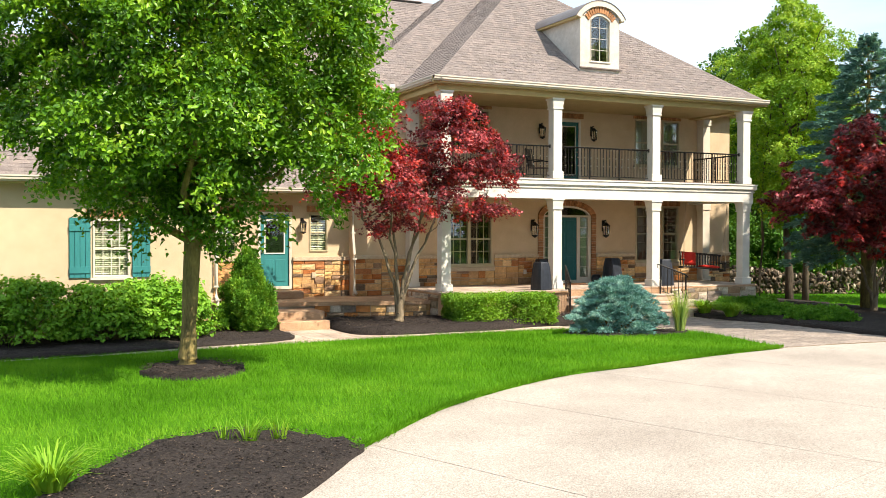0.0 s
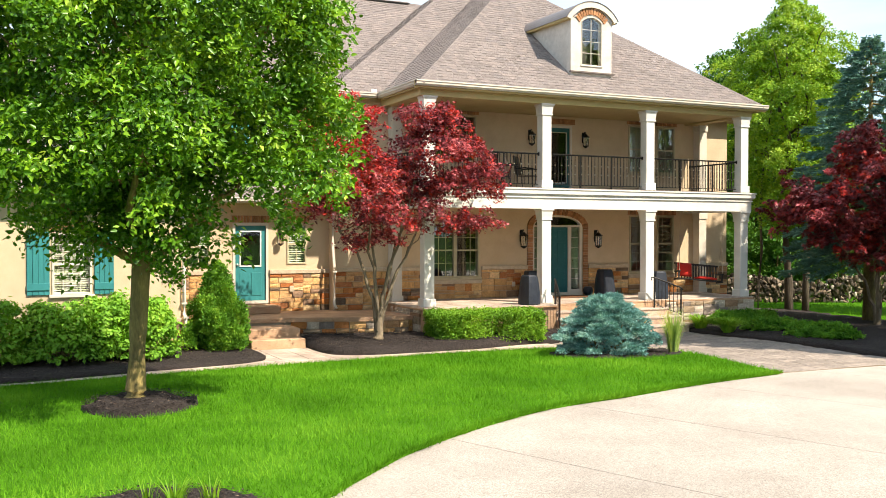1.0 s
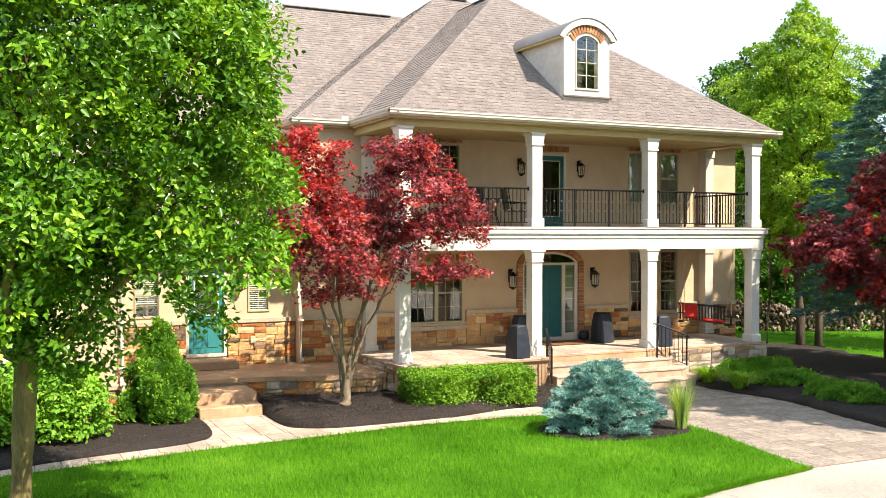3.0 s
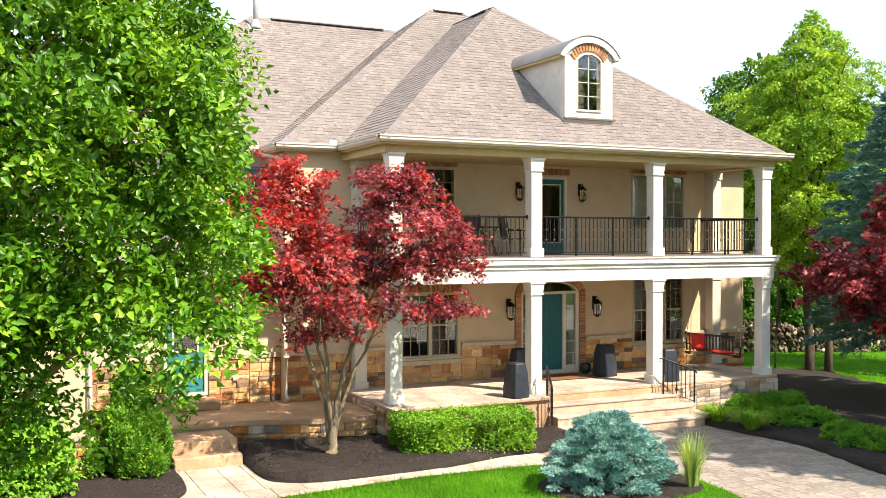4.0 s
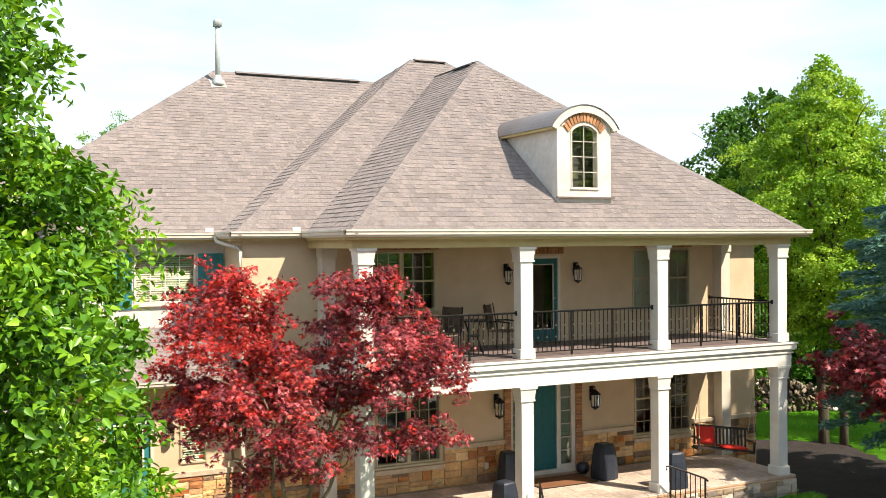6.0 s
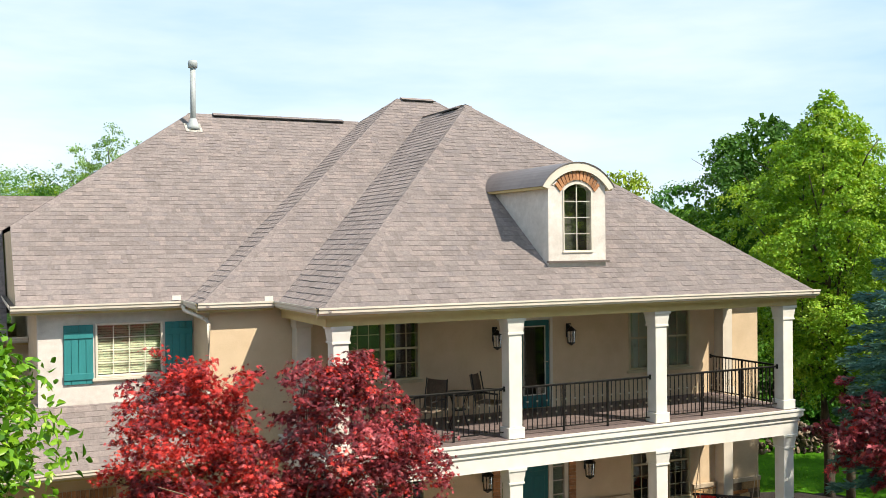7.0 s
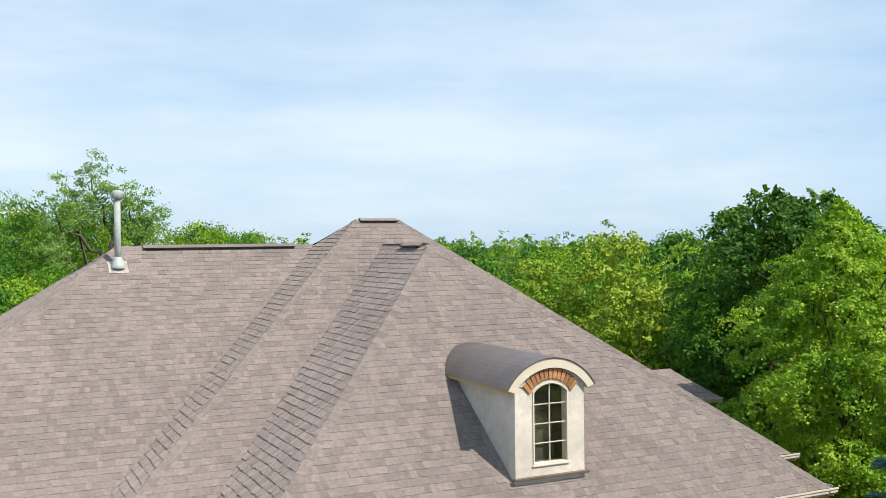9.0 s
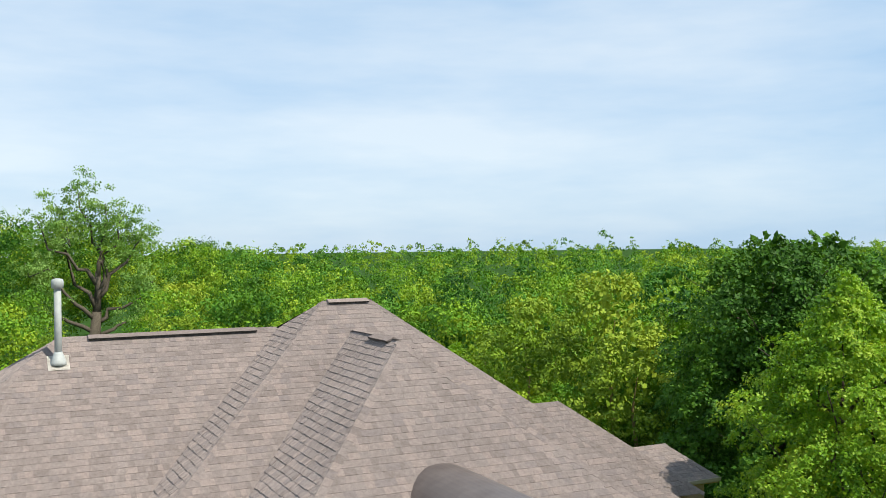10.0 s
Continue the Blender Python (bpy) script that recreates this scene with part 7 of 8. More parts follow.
# dwarf blue spruce
g = np.random.default_rng(32)
sp = thing("dwarf_blue_spruce", (1.80, -5.55, on(1.8, -5.55, 0.03)), "mounded dwarf blue spruce at the lawn's end", "shrub")
stems(sp, [(bent(g, (0, 0, -0.05), (0.9 * math.cos(k * 0.9), 0.9 * math.sin(k * 0.9), 0.4 + 0.06 * k), 4), 0.04, 0.01) for k in range(9)], BARK, "branch", 6)
M = 175
C_, R_ = [], []
for k in range(M):
    z = 0.02 + 0.98 * ((k + 0.5) / M) ** 1.1
    a = k * 2.39996 + g.uniform(-0.3, 0.3)
    R = 1.10 * max(1 - (z * 0.98) ** 1.75, 0) ** 0.72 * (1 + 0.08 * math.sin(4 * a + 6 * z)) * g.uniform(0.70, 1.08) * min(1.0, 0.90 + z)
    C_.append((R * math.cos(a), R * math.sin(a), 0.06 + z * 1.16 + g.uniform(-0.05, 0.05)))
    R_.append(g.uniform(0.09, 0.19))
pts, face = lumps(g, C_, R_, 300, 0.40, -0.5, 0.16)
away = pts * np.array([1, 1, 0.3])
away /= np.linalg.norm(away, axis=1)[:, None]
core = crown_points(g, [0.0, 0.5, 0.85, 1.05], [0.8, 0.66, 0.34, 0.1], 1500, 0.5, 4, 0.05)
cloud("needles", np.concatenate([pts, core]), np.concatenate([g.uniform(0.04, 0.075, len(pts)), g.uniform(0.10, 0.18, len(core))]), NEEDLE_BLUE, sp, "spray", 0.3,
      np.concatenate([away * 0.5 + face * 0.5, g.normal(size=core.shape)]), "silvery blue-green needles", g, np.concatenate([face, g.normal(size=core.shape)]), 0.4)

# dwarf conical spruce beside the side steps
g = np.random.default_rng(33)
cs = thing("dwarf_conical_spruce", (-5.48, -0.55, on(-5.48, -0.55, 0.1)), "dark green rounded-cone dwarf spruce beside the steps", "shrub")
stems(cs, [([(0, 0, -0.1), (0, 0, 1.8)], 0.05, 0.01)], BARK, "trunk", 8)
M = 120
z = g.uniform(0, 1, M) ** 1.05
a = g.uniform(0, 2 * np.pi, M)
R = 0.64 * (1 - z ** 1.1) ** 0.95 * (1 + 0.16 * np.sin(4 * a + 8 * z)) + 0.02
R = R * g.uniform(0.85, 1.12, M)
c = np.stack([np.cos(a) * R, np.sin(a) * R, 0.10 + z * 1.84], axis=1)
pts, face = lumps(g, c, g.uniform(0.10, 0.22, M) * (1.05 - 0.55 * z), 330, 1.2, -0.6, 0.22)
core = crown_points(g, [0.0, 0.6, 1.1, 1.65], [0.52, 0.42, 0.26, 0.05], 2200, 0.4, 4, 0.05)
cloud("needles", np.concatenate([pts, core]), np.concatenate([g.uniform(0.04, 0.075, len(pts)), g.uniform(0.12, 0.2, len(core))]), NEEDLE_GREEN, cs, "leaf", 0.25,
      np.concatenate([face + np.array([0, 0, 0.6]), g.normal(size=core.shape)]), "dense green needles", g, np.concatenate([face, g.normal(size=core.shape)]), 0.4)


# leafy shrubs along the wing
def leafy_shrub(at, rx, ry, h, n, seed, label):
    g = np.random.default_rng(seed)
    t = thing("leafy_shrub", at, label, "shrub", "shrubs along the wing")
    paths = []
    tips = []
    for k in range(34):
        a, q = g.uniform(0, 6.28), math.sqrt(g.uniform(0, 1))
        e = (rx * q * math.cos(a), ry * q * math.sin(a), h * (0.62 + 0.42 * g.uniform()) * (1 - 0.35 * q * q))
        paths.append((bent(g, (0.15 * e[0], 0.15 * e[1], -0.05), e, 4, 0.08), 0.012, 0.004))
        tips.append(e)
    stems(t, paths, BARK, "stem", 5)
    cl = []
    for e in tips:
        for k in range(5):
            s = 0.4 + 0.6 * k / 4
            cl.append((e[0] * s, e[1] * s, e[2] * s))
    a, z = g.uniform(0, 6.28, 260), g.uniform(0.05, 0.9, 260)
    r = np.sqrt(1 - (z * 0.85) ** 2) * g.uniform(0.85, 1.05, 260)
    cl = np.concatenate([np.array(cl), np.stack([rx * r * np.cos(a), ry * r * np.sin(a), h * z], axis=1)])
    cl = cl[cl[:, 2] > 0.1]
    pts, face = lumps(g, cl, g.uniform(0.10, 0.20, len(cl)), max(6, n // len(cl)), 0.6, -0.3, 0.3)
    pts[:, 2] = np.maximum(pts[:, 2], 0.03)
    cloud("foliage", pts, g.uniform(0.06, 0.12, len(pts)), LEAF_BUSH, t, "leaf", 0.5, None, "fresh light green leaves", g, face + np.array([0, 0, 0.5]), 0.6)


for i, (x, y, rx, ry, h) in enumerate(((-7.55, -1.55, 0.95, 0.85, 1.35), (-8.75, -1.6, 0.95, 0.9, 1.30), (-10.6, -1.75, 1.05, 0.95, 1.45), (-12.4, -1.8, 1.0, 0.9, 1.4))):
    leafy_shrub((x, y, on(x, y, 0.08)), rx, ry, h, 13000, 50 + i, "full leafy light green shrub below the wing wall")


# beds to the right of the walk
def juniper(x, y, r, h, seed, n=5200, flat=1.0):
    g = np.random.default_rng(seed)
    t = thing("spreading_juniper", (x, y, on(x, y, 0.05)), "low spreading green juniper in dark mulch", "shrub", "junipers in the bed")
    stems(t, [(bent(g, (0, 0, -0.03), (r * 0.8 * math.cos(k), r * 0.8 * math.sin(k), h * 0.6), 3), 0.02, 0.006) for k in range(7)], BARK, "branch", 5)
    M = n // 60
    a, z = g.uniform(0, 6.28, M), g.uniform(0, 1, M) ** 1.4
    R = r * np.sqrt(1 - z ** 2 * 0.9) * (1 + 0.15 * np.sin(5 * a + 3 * z)) * g.uniform(0.5, 1.0, M) ** 0.4
    c = np.stack([np.cos(a) * R, np.sin(a) * R * flat, 0.08 + z * h * 0.8], axis=1)
    pts, face = lumps(g, c, g.uniform(0.08, 0.15, M), 105, 0.7, -0.3, 0.25)
    cloud("foliage", pts, g.uniform(0.032, 0.068, len(pts)), LEAF_JUNIPER, t, "leaf", 0.3, face + c.mean(axis=0) * 0, "", g, face + np.array([0, 0, 0.4]), 0.45)


for i, (x, y, r, h) in enumerate(((9.45, -0.55, 0.30, 0.34), (10.0, -0.6, 0.30, 0.34), (10.55, -0.55, 0.30, 0.34), (11.1, -0.5, 0.30, 0.34), (9.35, -2.35, 0.58, 0.30), (9.95, -2.3, 0.45, 0.26), (8.95, -4.35, 0.52, 0.30), (8.55, -5.35, 0.62, 0.36), (11.6, 1.2, 0.40, 0.40))):
    juniper(x, y, r, h, 70 + i)


def blades(name, x, y, n, h, spread, droop, seed, mat, label, category="ornamental grass", group="", wide=0.010):
    g = np.random.default_rng(seed)
    t = thing(name, (x, y, on(x, y, 0.03)), label, category, group)
    vv, ff = [], []
    for k in range(n):
        a = g.uniform(0, 6.28)
        b = g.uniform(0, 0.10)
        L, lean, w = h * g.uniform(0.6, 1.1), spread * g.uniform(0.25, 1.0), g.uniform(0.6, 1.3) * wide
        px, py = b * math.cos(a), b * math.sin(a)
        sx, sy = -math.sin(a) * w, math.cos(a) * w
        i = len(vv)
        for s in (0, 0.4, 0.75, 1.0):
            r = lean * s ** 1.5
            z = L * (s - droop * s * s * s)
            ww = 1 - s * 0.9
            vv += [(px + r * math.cos(a) + sx * ww, py + r * math.sin(a) + sy * ww, z), (px + r * math.cos(a) - sx * ww, py + r * math.sin(a) - sy * ww, z)]
        ff += [(i, i + 1, i + 3, i + 2), (i + 2, i + 3, i + 5, i + 4), (i + 4, i + 5, i + 7, i + 6)]
    me = bpy.data.meshes.new("leaf_tuft")
    me.from_pydata(vv, [], ff)
    me.materials.append(mat)
    ob = new("leaf_tuft", me)
    ob.parent = t
    return t


blades("daylily", 7.85, -1.45, 380, 0.80, 0.62, 0.50, 81, BLADE_LIGHT, "arching clump of daylily leaves beside the steps", group="daylily clumps", wide=0.020)
blades("daylily", 7.95, -2.45, 400, 0.80, 0.66, 0.52, 82, BLADE_LIGHT, "arching clump of daylily leaves beside the walk", group="daylily clumps", wide=0.020)
blades("ornamental_grass", 2.95, -6.40, 240, 1.0, 0.34, 0.10, 83, BLADE_PALE, "upright pale green grass beside the blue spruce", wide=0.012)
blades("ornamental_grass", -10.78, -15.32, 190, 0.62, 0.62, 0.45, 84, BLADE_LIGHT, "arching bright grass clump in the drive bed", group="grass clumps in the drive bed", wide=0.016)
blades("ornamental_grass", -8.76, -13.92, 40, 0.30, 0.24, 0.15, 85, BLADE_LIGHT, "young grass clump in dark mulch", group="grass clumps in the drive bed", wide=0.012)
blades("ornamental_grass", -8.42, -13.92, 26, 0.24, 0.16, 0.1, 86, BLADE_LIGHT, "young grass clump in dark mulch", group="grass clumps in the drive bed")
blades("ornamental_grass", -8.98, -13.75, 20, 0.22, 0.14, 0.1, 87, BLADE_LIGHT, "young grass clump in dark mulch", group="grass clumps in the drive bed")

# trees to the right of the house
def tall_tree(name, at, trunks, zs, rs, ncl, per, size, mat, seed, label, spread=0.28, bark=DARKBARK, shape="leaf", lump=0.2):
    g = np.random.default_rng(seed)
    t = thing(name, at, label, "tree")
    H = zs[-1]
    for k, (dx, dy, r, lx) in enumerate(trunks):
        part("trunk", tube(bm_new(), bent(g, (dx, dy, -0.3), (dx * 0.6 + lx, dy * 0.6, H * 0.86), 8, 0.03), [r * (1 - 0.11 * i) for i in range(9)], 9), bark, t, smooth=True)
    paths = []
    for k in range(16):
        z0 = zs[0] * 0.9 + (H * 0.75 - zs[0] * 0.9) * k / 16
        a = k * 2.4
        R = np.interp(z0 + 1, zs, rs) * 0.85
        paths.append((bent(g, (0, 0, z0), (R * math.cos(a), R * math.sin(a), z0 + 0.7 * R + 0.4), 4, 0.12), 0.05, 0.01))
    stems(t, paths, bark, n=6)
    cl = bough_centres(g, zs, [max(r - spread * 0.7, 0.15) for r in rs], ncl, 0.45, 1.05, lump)
    pts, face = sprays(g, cl, g.uniform(spread * 0.8, spread * 1.9, len(cl)), per, 0.55, 0.45)
    inner = crown_points(g, zs, [r * 0.6 for r in rs], int(len(pts) * 0.05), 0.4, 5, 0.1)
    cloud("crown", np.concatenate([pts, inner]), np.concatenate([g.uniform(size * 0.7, size * 1.3, len(pts)), g.uniform(size * 1.5, size * 2.5, len(inner))]), mat, t, shape, 0.3, None, "", g,
          np.concatenate([face, g.normal(size=inner.shape)]), 0.55)
    return t


tall_tree("light_green_tree", (18.75, 6.2, -0.35), [(-1.0, 0.7, 0.07, 0.1), (-0.30, -0.25, 0.19, -0.2), (0.27, -0.55, 0.15, 0.1)], [3.4, 4.4, 5.9, 8.0, 10.1, 11.4, 12.2, 12.9], [0.8, 1.6, 2.7, 3.1, 2.65, 1.8, 1.0, 0.3],
          390, 220, 0.094, LEAF_BIRCH, 91, "tall airy light green tree with several trunks", 0.36, lump=0.3)
tall_tree("light_green_tree", (24.5, 3.5, on(24.5, 3.5, -0.05)), [(0.0, 0.0, 0.18, 0.0)], [2.6, 4, 6, 8, 10, 12, 13.2], [1.2, 2.6, 3.2, 3.1, 2.5, 1.4, 0.2], 260, 110, 0.16, LEAF_BIRCH, 92, "tall light green tree behind the side lawn", 0.42, lump=0.3)
tall_tree("dark_green_tree", (28.0, 18.2, -0.4), [(0.0, 0.0, 0.3, 0.0)], [1.0, 3, 6, 9, 11, 13, 14.1], [2.5, 4.1, 4.6, 4.6, 4.1, 2.8, 0.7], 260, 210, 0.18, LEAF_DARK, 93, "large dark green tree behind the house", 0.62)
tall_tree("dark_green_tree", (33.0, 20.5, -0.5), [(0.0, 0.0, 0.3, 0.0)], [1.0, 3, 6, 9, 12, 13.4, 14.2], [2.0, 3.8, 4.6, 4.5, 3.9, 2.6, 0.6], 220, 140, 0.24, LEAF_DARK, 94, "large dark green tree behind the house", 0.62)

# a tree off to the side, whose shade falls over the walk and the beds
tall_tree("light_green_tree", (11.9, -10.7, 0.1), [(0.0, 0.0, 0.2, 0.0)], [1.6, 3.0, 5.4, 8.0, 10.0, 11.0], [1.4, 3.0, 3.9, 3.7, 2.4, 0.5], 270, 110, 0.32, LEAF_BIRCH, 97, "light green tree shading the paved walk", 0.6)

tall_tree("light_green_tree", (18.3, -8.3, 0.1), [(0.0, 0.0, 0.26, 0.0)], [5.0, 6.5, 9.0, 11.5, 14.0, 16.0, 17.4], [1.4, 3.0, 4.0, 4.1, 3.5, 2.2, 0.5], 95, 80, 0.26, LEAF_BIRCH, 98, "tall light green tree shading the far bed", 0.62)


# tall blue spruce
g = np.random.default_rng(95)
bs = thing("blue_spruce", (16.3, 0.2, on(16.3, 0.2, -0.02)), "tall blue spruce with drooping branches behind the red maple", "tree")
part("trunk", tube(bm_new(), [(0, 0, -0.2), (0, 0, 4), (0, 0, 9.3)], [0.22, 0.15, 0.02], 10), BARK, bs, smooth=True)
P_, O_ = [], []
for k in range(190):
    z = 2.1 + 7.3 * (k / 190)
    a = k * 2.399
    R = 3.0 * (1 - (z / 9.4) ** 3) ** 0.95 * g.uniform(0.70, 1.1) + 0.08
    tip = np.array([R * math.cos(a), R * math.sin(a), z - 0.25 * R + 0.25])
    if k % 2 == 0:
        part("branch", tube(bm_new(), [(0, 0, z), tuple(tip * 0.6 + np.array([0, 0, z]) * 0.4 - np.array([0, 0, 0.05])), tuple(tip)], [0.03, 0.018, 0.006], 5), BARK, bs)
    m = int(110 + 75 * R)
    s = g.uniform(0.25, 1.0, m) ** 0.7
    side = g.normal(size=m) * 0.16 * (0.4 + R * 0.35) * (1.2 - s)
    p = np.array([0, 0, z])[None, :] * (1 - s[:, None]) + tip[None, :] * s[:, None]
    p += np.stack([-math.sin(a) * side, math.cos(a) * side, -np.abs(g.normal(size=m)) * 0.09], axis=1)
    P_.append(p)
    O_.append(np.repeat(np.array([[math.cos(a), math.sin(a), -0.1]]), m, axis=0))
pts = np.concatenate(P_)
cloud("needles", pts, g.uniform(0.11, 0.22, len(pts)), NEEDLE_DARK, bs, "spray", 0.3, np.concatenate(O_), "blue-green needles", g)

# dry-laid rock wall across the side lawn
g = np.random.default_rng(96)
rw = thing("rock_wall", (0, 0, 0), "long low dry wall of pale field rocks", "stone wall")
bm = bm_new()
for k in range(2400):
    s = g.uniform()
    x, y = 20.5 + 16 * s, 13.0 - 5.7 * s
    r = g.uniform(0.05, 0.11)
    z = lie(x, y) + g.uniform(0.02, 1.0) * (1.15 + 0.18 * math.sin(s * 17))
    m = Matrix.Translation((x + g.normal() * 0.1, y + g.normal() * 0.13, z)) @ Euler(g.uniform(0, 6, 3)).to_matrix().to_4x4() @ Matrix.Diagonal((r * 1.6, r * 1.1, r * 0.55, 1))
    bmesh.ops.create_icosphere(bm, subdivisions=1, radius=1.0, matrix=m)
part("rocks", bm, ROCK, rw)
tagged(rw.children[0], kind="stuff")

# dark undergrowth behind the rock wall
g = np.random.default_rng(99)
for k in range(11):
    x, y = 20.5 + 1.9 * k, 16.6 - 0.62 * k + g.uniform(-0.5, 0.5)
    sh = thing("woodland_shrub", (x, y, lie(x, y)), "dense dark green shrub behind the rock wall", "shrub", "undergrowth behind the rock wall")
    stems(sh, [(bent(g, (0, 0, -0.1), (g.uniform(-0.8, 0.8), g.uniform(-0.6, 0.6), g.uniform(1.5, 2.6)), 3, 0.1), 0.05, 0.015) for j in range(5)], BARK, "stem", 5)
    c = crown_points(g, [0.1, 0.8, 2.2, 3.4, 4.2], [1.1, 1.4, 1.4, 0.9, 0.2], 70, 0.9, 5, 0.2)
    pts, face = lumps(g, c, g.uniform(0.25, 0.5, len(c)), 60, 0.75, -0.4, 0.2)
    cloud("foliage", pts, g.uniform(0.12, 0.22, len(pts)), LEAF_DARK if k % 3 else LEAF_MID, sh, "leaf", 0.3, None, "", g, face, 0.45)

# ---- woods ----
g = np.random.default_rng(120)
kinds = []
for k in range(6):
    rr = np.random.default_rng(200 + k)
    mat = [LEAF_WOOD, LEAF_YELLOW, LEAF_WOOD, LEAF_GOLD, LEAF_MID, LEAF_BIRCH][k]
    t = thing("woodland_tree", (40 + 6 * k, 42 + 9 * (k % 3), -1.5), ["leafy mid-green woodland tree", "yellow-green spring woodland tree", "full mid-green woodland tree", "golden-green spring woodland tree", "tall fresh-green woodland tree", "light green woodland tree"][k] + " behind the house", "tree", "woods behind the house")
    H = [10.5, 11.5, 9.5, 11.5, 12.0, 11.0][k]
    part("trunk", tube(bm_new(), bent(rr, (0, 0, -0.5), (0.3, 0, H * 0.8), 5, 0.04), [0.22, 0.19, 0.15, 0.11, 0.07, 0.03], 7), BARK, t, smooth=True)
    zz = [H * f for f in (0.12, 0.25, 0.45, 0.65, 0.85, 0.97, 1.0)]
    R = [3.4, 3.0, 3.8, 3.4, 3.6, 3.1][k]
    cl = crown_points(rr, zz, [R * f for f in (0.5, 0.85, 0.95, 0.9, 0.62, 0.3, 0.05)], 120, 0.95, 5, 0.26)
    pts, face = lumps(rr, cl, rr.uniform(0.30, 0.75, len(cl)), 62, 0.75, -0.4, 0.2)
    inner = crown_points(rr, zz, [R * f * 0.46 for f in (0.5, 0.85, 1, 0.95, 0.65, 0.3, 0.05)], 420, 0.4, 5, 0.1)
    cloud("crown", np.concatenate([pts, inner]), np.concatenate([rr.uniform(0.13, 0.24, len(pts)), rr.uniform(0.3, 0.5, len(inner))]), mat, t, "leaf", 0.35, None, "", rr, np.concatenate([face, rr.normal(size=inner.shape)]), 0.72)
    kinds.append(t)
count = 0
taken = [(k.location.x, k.location.y) for k in kinds]
for attempt in range(4000):
    if count >= 54:
        break
    a, d = radians(g.uniform(0, 55)), g.uniform(34, 105) if count > 26 else g.uniform(34, 66)
    x, y = d * math.sin(a) - 3, d * math.cos(a) - 12
    if y < 26 and x < 30 or (x - 27) ** 2 + (y - 18) ** 2 < 30 or (x - 33) ** 2 + (y - 20) ** 2 < 30 or (x < 24 and y < 62):
        continue
    if y < 22:
        continue
    if any((x - p) ** 2 + (y - q) ** 2 < 11 for p, q in taken):
        continue
    taken.append((x, y))
    k = kinds[g.integers(6)]
    s = g.uniform(0.72, 1.18)
    copy_thing(k, Matrix.Translation((x, y, lie(x, y) - 0.2)) @ Matrix.Rotation(g.uniform(0, 6.28), 4, "Z") @ Matrix.Diagonal((s, s, s * g.uniform(0.9, 1.1), 1)))
    count += 1

# the old tree that stands above the rest
g = np.random.default_rng(130)
old = thing("old_tree", (11.5, 112.0, -2.6), "old open-crowned tree with pale broken trunk above the woods", "tree")
part("trunk", tube(bm_new(), [(0, 0, -0.5), (0.2, 0, 5), (0.5, 0, 8.5)], [0.9, 0.7, 0.55], 9), OLDBARK, old, smooth=True)
tips = [(-6.0, 0, 19.3), (-4.0, 1, 21.6), (-1.4, 0, 22.8), (1.6, -1, 21.6), (4.2, 0, 20.5), (6.0, 0, 17.4), (-7.4, 0, 14.6), (7.2, 0, 12.0), (-7.6, 1, 10.3), (6.8, -1, 8.1)]
roots = [(0.5, 0, 11.8), (0.4, 0, 8.9), (0.7, 0, 12.2), (0.7, 0, 10.8), (0.5, 0, 8.3), (0.6, 0, 9.9), (0.3, 0, 7.5), (0.4, 0, 7.0), (0.2, 0, 6.0), (0.3, 0, 5.3)]
part("trunk", tube(bm_new(), [(0.5, 0, 8.3), (0.7, 0, 11.0), (0.7, 0, 13.4)], [0.55, 0.42, 0.30], 9), OLDBARK, old, smooth=True)
stems(old, [(bent(g, q, t, 6, 0.14), 0.30, 0.05) for q, t in zip(roots, tips)], OLDBARK, n=7)
cl = np.concatenate([np.array(q)[None, :] * (1 - w) + np.array(t)[None, :] * w + g.normal(size=(50, 3)) * np.array([1.0, 1.0, 1.25]) for q, t in zip(roots, tips) for w in [g.uniform(0.40, 1.05, (50, 1)) ** 0.6]])
pts, face = lumps(g, cl, g.uniform(0.35, 0.8, len(cl)), 40, 0.8, -0.5, 0.35)
cloud("crown", pts, g.uniform(0.18, 0.36, len(pts)), LEAF_OLD, old, "leaf", 0.3, None, "thin pale green leaves", g, face, 0.5)

# bare pale saplings in front of the woods
g = np.random.default_rng(133)
for x, y in ((13.6, 72.0), (15.6, 73.0), (17.4, 71.0), (22.4, 74.0), (4.0, 66.0)):
    sap = thing("bare_sapling", (x, y, lie(x, y)), "thin pale leafless sapling at the woods' edge", "tree", "bare saplings")
    top = g.uniform(5.6, 7.6)
    stems(sap, [([(0, 0, -0.2), (0.1, 0, top * 0.5), (0.0, 0, top)], 0.09, 0.03)], PALEBARK, "trunk", 6)
    stems(sap, [(bent(g, (0, 0, top * g.uniform(0.3, 0.6)), (g.uniform(-1.3, 1.3), g.uniform(-0.8, 0.8), top * g.uniform(0.8, 1.1)), 3, 0.06), 0.05, 0.015) for k in range(6)], PALEBARK, "limb", 5)

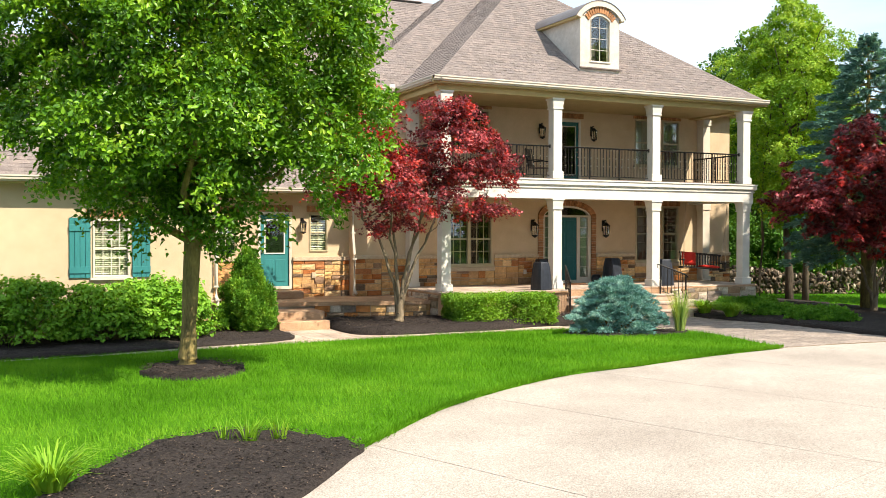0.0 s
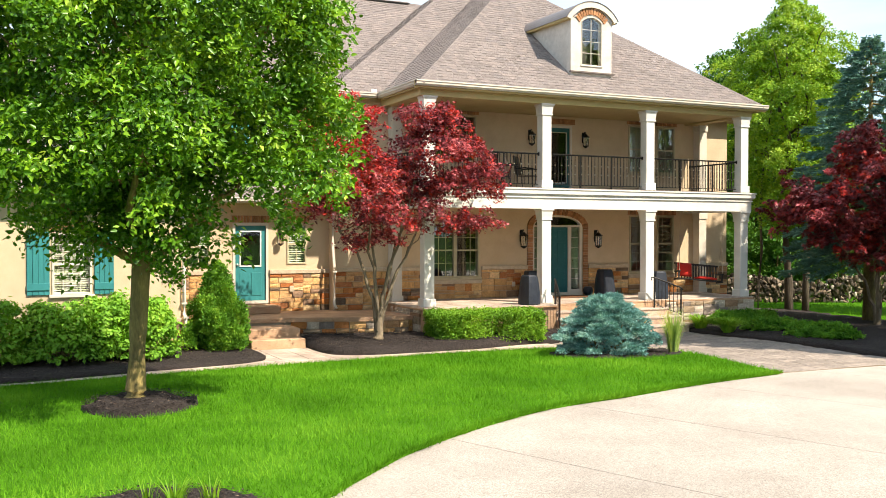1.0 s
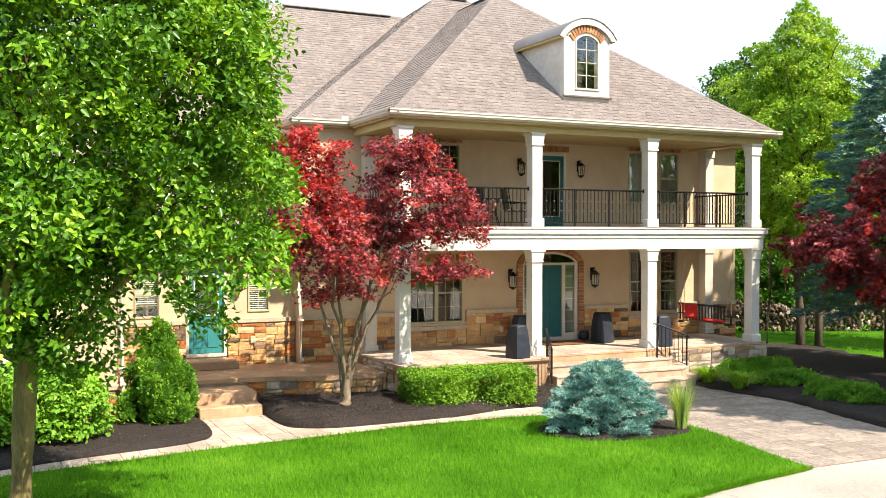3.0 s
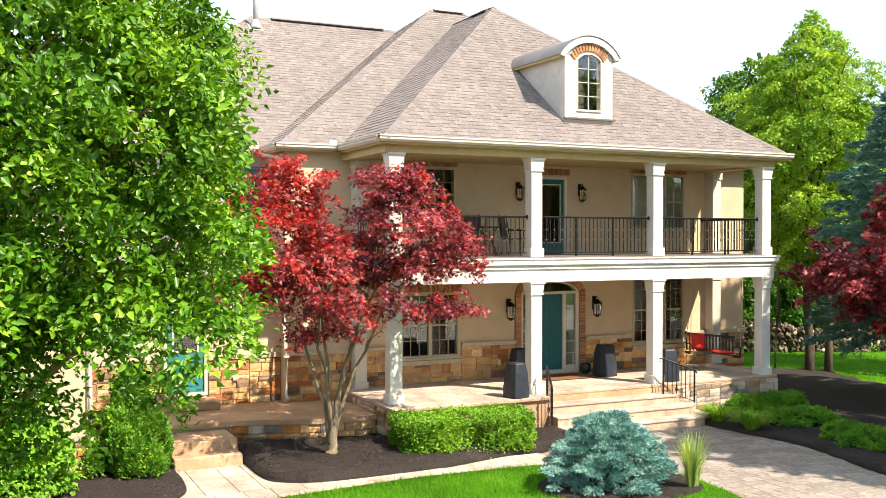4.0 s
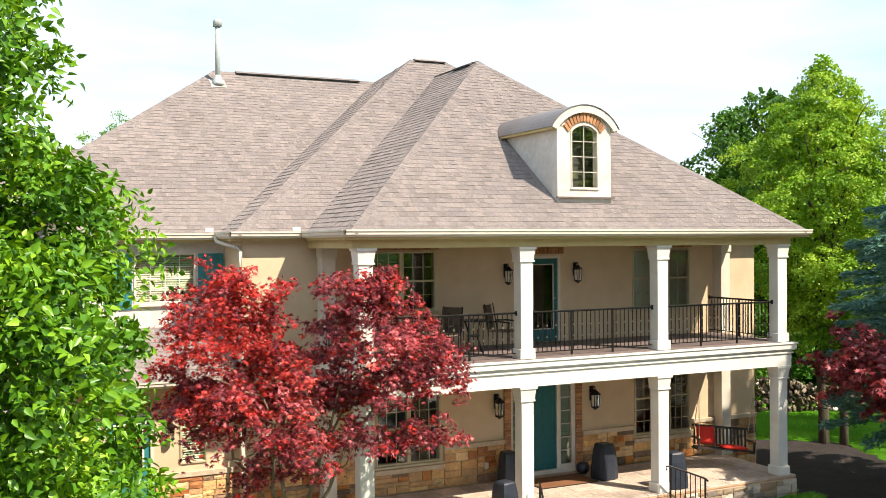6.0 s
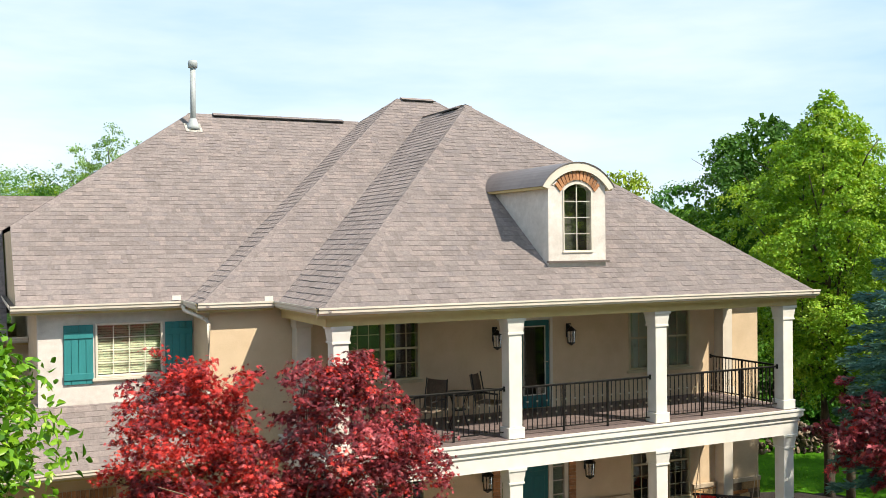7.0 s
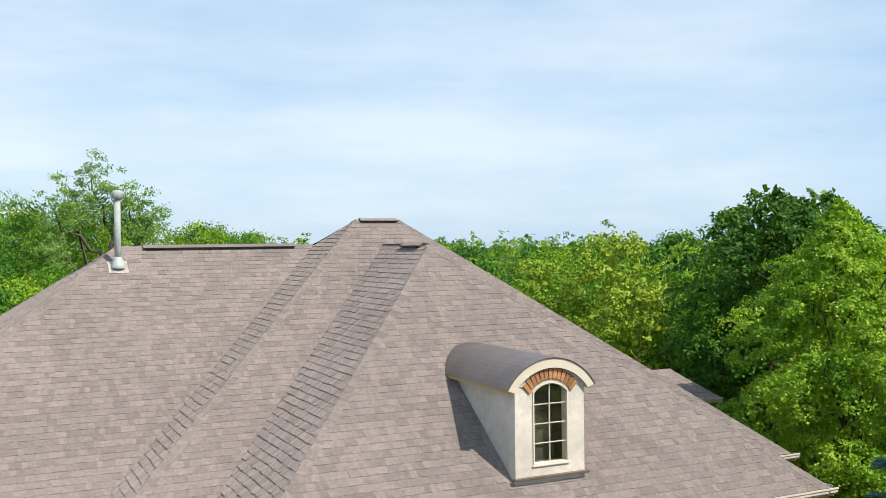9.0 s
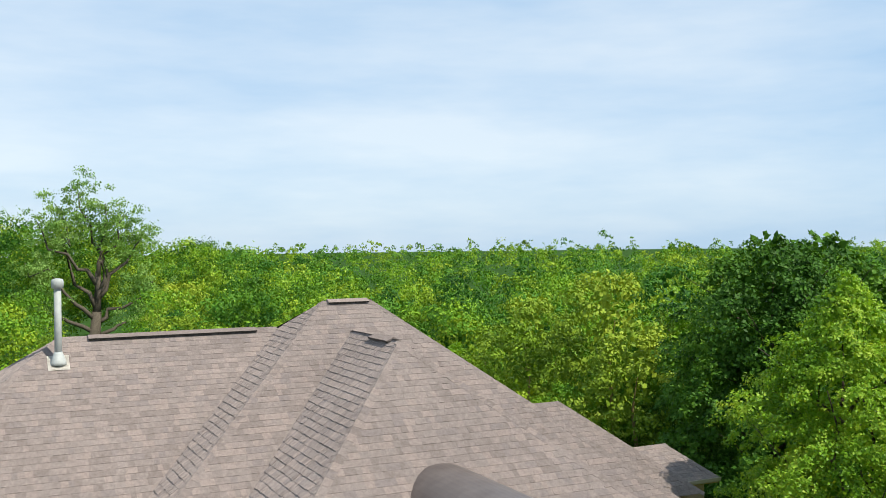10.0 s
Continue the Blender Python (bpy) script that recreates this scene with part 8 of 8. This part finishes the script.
# far woods, all round
g = np.random.default_rng(140)
P_, S_, D_ = [], [], []
for k in range(1320):
    front = k < 1080
    a = radians(g.uniform(-3, 56)) if front else radians(g.uniform(56, 357))
    d = 70 + 620 * g.uniform() ** 1.7 if front else g.uniform(150, 260)
    x, y = d * math.sin(a) - 3, d * math.cos(a) - 12
    if front and (x - 3) ** 2 + (y - 1) ** 2 < 60 ** 2:
        continue
    H, R = float(np.interp(d, [60, 120, 300, 700], [11.6, 14.4, 18.6, 21.5])) + g.uniform(-5.0, 1.2) + (g.uniform(1, 5) if g.uniform() < 0.10 else 0), g.uniform(2.4, 4.8)
    if k < 130:
        a, d = radians(g.uniform(-1, 21)), g.uniform(126, 185)
        x, y, R = d * math.sin(a) - 3, d * math.cos(a) - 12, g.uniform(3.4, 5.2)
        H = float(np.interp(math.degrees(a), [0, 9, 14, 17, 21], [23.6, 20.6, 18.8, 15.8, 14.4])) + g.uniform(-2.2, 1.4)
    elif a < radians(13.5) and d < 190:
        H = g.uniform(11, 15)
        if abs(x - 11.0 * (y + 12) / 124) < 6 and y < 114:
            H = g.uniform(4.5, 7.5)
    n = (26 if d < 150 else (12 if d < 320 else 6)) if front else 7
    u = g.normal(size=(n, 3))
    u /= np.linalg.norm(u, axis=1)[:, None]
    u[:, 2] = np.abs(u[:, 2]) * 1.15 - 0.45
    c = np.array([x, y, lie(x, y) + H * 0.60]) + u * np.array([R * 0.75, R * 0.75, H * 0.34])
    p, f = lumps(g, c, g.uniform(0.20, 0.42, n) * R, (46 if d < 150 else (26 if d < 320 else 14)) if front else 5, 0.85, -0.3, 0.12)
    P_.append(p)
    D_.append(f)
    S_.append(np.full(len(p), (0.30 if d < 150 else 0.50) if d < 320 else 1.0) * g.uniform(0.6, 1.3, len(p)))
tone = g.integers(0, 8, len(P_))
for mat, pick, label in ((LEAF_WOOD, (0, 1, 2), "wide green woods reaching to the horizon"), (LEAF_YELLOW, (3, 4), "yellow-green spring trees among the far woods"), (LEAF_BIRCH, (5,), "light green trees among the far woods"), (LEAF_MID, (6, 7), "darker green trees among the far woods")):
    sel = [i for i in range(len(P_)) if tone[i] in pick]
    fw = cloud("far_woods", np.concatenate([P_[i] for i in sel]), np.concatenate([S_[i] for i in sel]), mat, None, "leaf", 0.35, None, "", g, np.concatenate([D_[i] for i in sel]), 0.74)
    tagged(fw, label, "woods", kind="stuff")

# ---- grass and mulch chips ----
g = np.random.default_rng(150)


def fill(poly, n, x0, x1, y0, y1):
    x, y = g.uniform(x0, x1, n), g.uniform(y0, y1, n)
    inside = np.zeros(n, bool)
    for (ax, ay), (bx, by) in zip(poly, poly[1:] + poly[:1]):
        if ay != by:
            hit = ((ay > y) != (by > y)) & (x < ax + (y - ay) / (by - ay) * (bx - ax))
            inside ^= hit
    return x[inside], y[inside]


def heights(x, y):
    return np.array([lie(a, b) for a, b in zip(x, y)])


x, y = fill(LAWN, 360000, -17.0, 3.7, -19.0, -3.0)
keep = ~np.array([in_poly(a, b, BED_T) for a, b in zip(x, y)])
for poly in (BED_S, BED_C):
    xs, ys = [p[0] for p in poly], [p[1] for p in poly]
    m = (x > min(xs)) & (x < max(xs)) & (y > min(ys)) & (y < max(ys)) & keep
    keep[m] &= ~np.array([in_poly(a, b, poly) for a, b in zip(x[m], y[m])])
x, y = x[keep], y[keep]
pts = np.stack([x, y, heights(x, y) + 0.015], axis=1)
lean = np.stack([g.normal(size=len(x)) * 0.35, g.normal(size=len(x)) * 0.35, np.ones(len(x))], axis=1)
# longer blades hanging over the driveway's edge
edge = np.array([p for p in DRIVE_EDGE if p[0] > -8.0 or p[0] < -12.2])
sx = g.uniform(-7.9, 2.75, 9000)
sy = np.interp(sx, edge[:, 0], edge[:, 1])
off = g.normal(size=len(sx)) * 0.03 + 0.03 * np.sin(sx * 5.3) * np.sin(sx * 2.1 + 1)
fringe = np.stack([sx + off * 0.35, sy - off * 0.9 + 0.01, heights(sx, sy) + 0.01], axis=1)
pts = np.concatenate([pts, fringe])
lean = np.concatenate([lean, np.stack([g.normal(size=len(sx)) * 0.4 + 0.2, g.normal(size=len(sx)) * 0.4 - 0.5, np.ones(len(sx))], axis=1)])
gr = cloud("grass", pts, g.uniform(0.045, 0.105, len(pts)), BLADE, None, "blade", 0.0, lean, "", g)
tagged(gr, "mown bright green grass blades of the lawn", "grass", kind="stuff")
x, y = fill(RIGHT, 60000, 13, 40, -6, 16)
pts = np.stack([x, y, heights(x, y) + 0.015], axis=1)
gr = cloud("grass", pts, g.uniform(0.06, 0.14, len(pts)), BLADE, None, "blade", 0.0, np.stack([g.normal(size=len(x)) * 0.4, g.normal(size=len(x)) * 0.4, np.ones(len(x))], axis=1), "", g)
tagged(gr, "grass blades of the side lawn", "grass", kind="stuff")
C_ = []
for poly, n, lift in ((BED_C, 16000, 0.075), (BED_M, 16000, 0.225), (BED_L, 14000, 0.12), (BED_R, 8000, 0.12), (BED_T, 3500, 0.12), (BED_S, 1500, 0.10)):
    xs, ys = [p[0] for p in poly], [p[1] for p in poly]
    x, y = fill(poly, n, max(min(xs), -13), min(max(xs), 14), max(min(ys), -18), max(ys))
    C_.append(np.stack([x, y, heights(x, y) + lift + g.normal(size=len(x)) * 0.012], axis=1))
pts = np.concatenate(C_)
ch = cloud("mulch_chips", pts, g.uniform(0.015, 0.05, len(pts)), CHIP, None, "spray", 0.7, None, "", g)
tagged(ch, "loose dark bark chips on the beds", "mulch", kind="stuff")
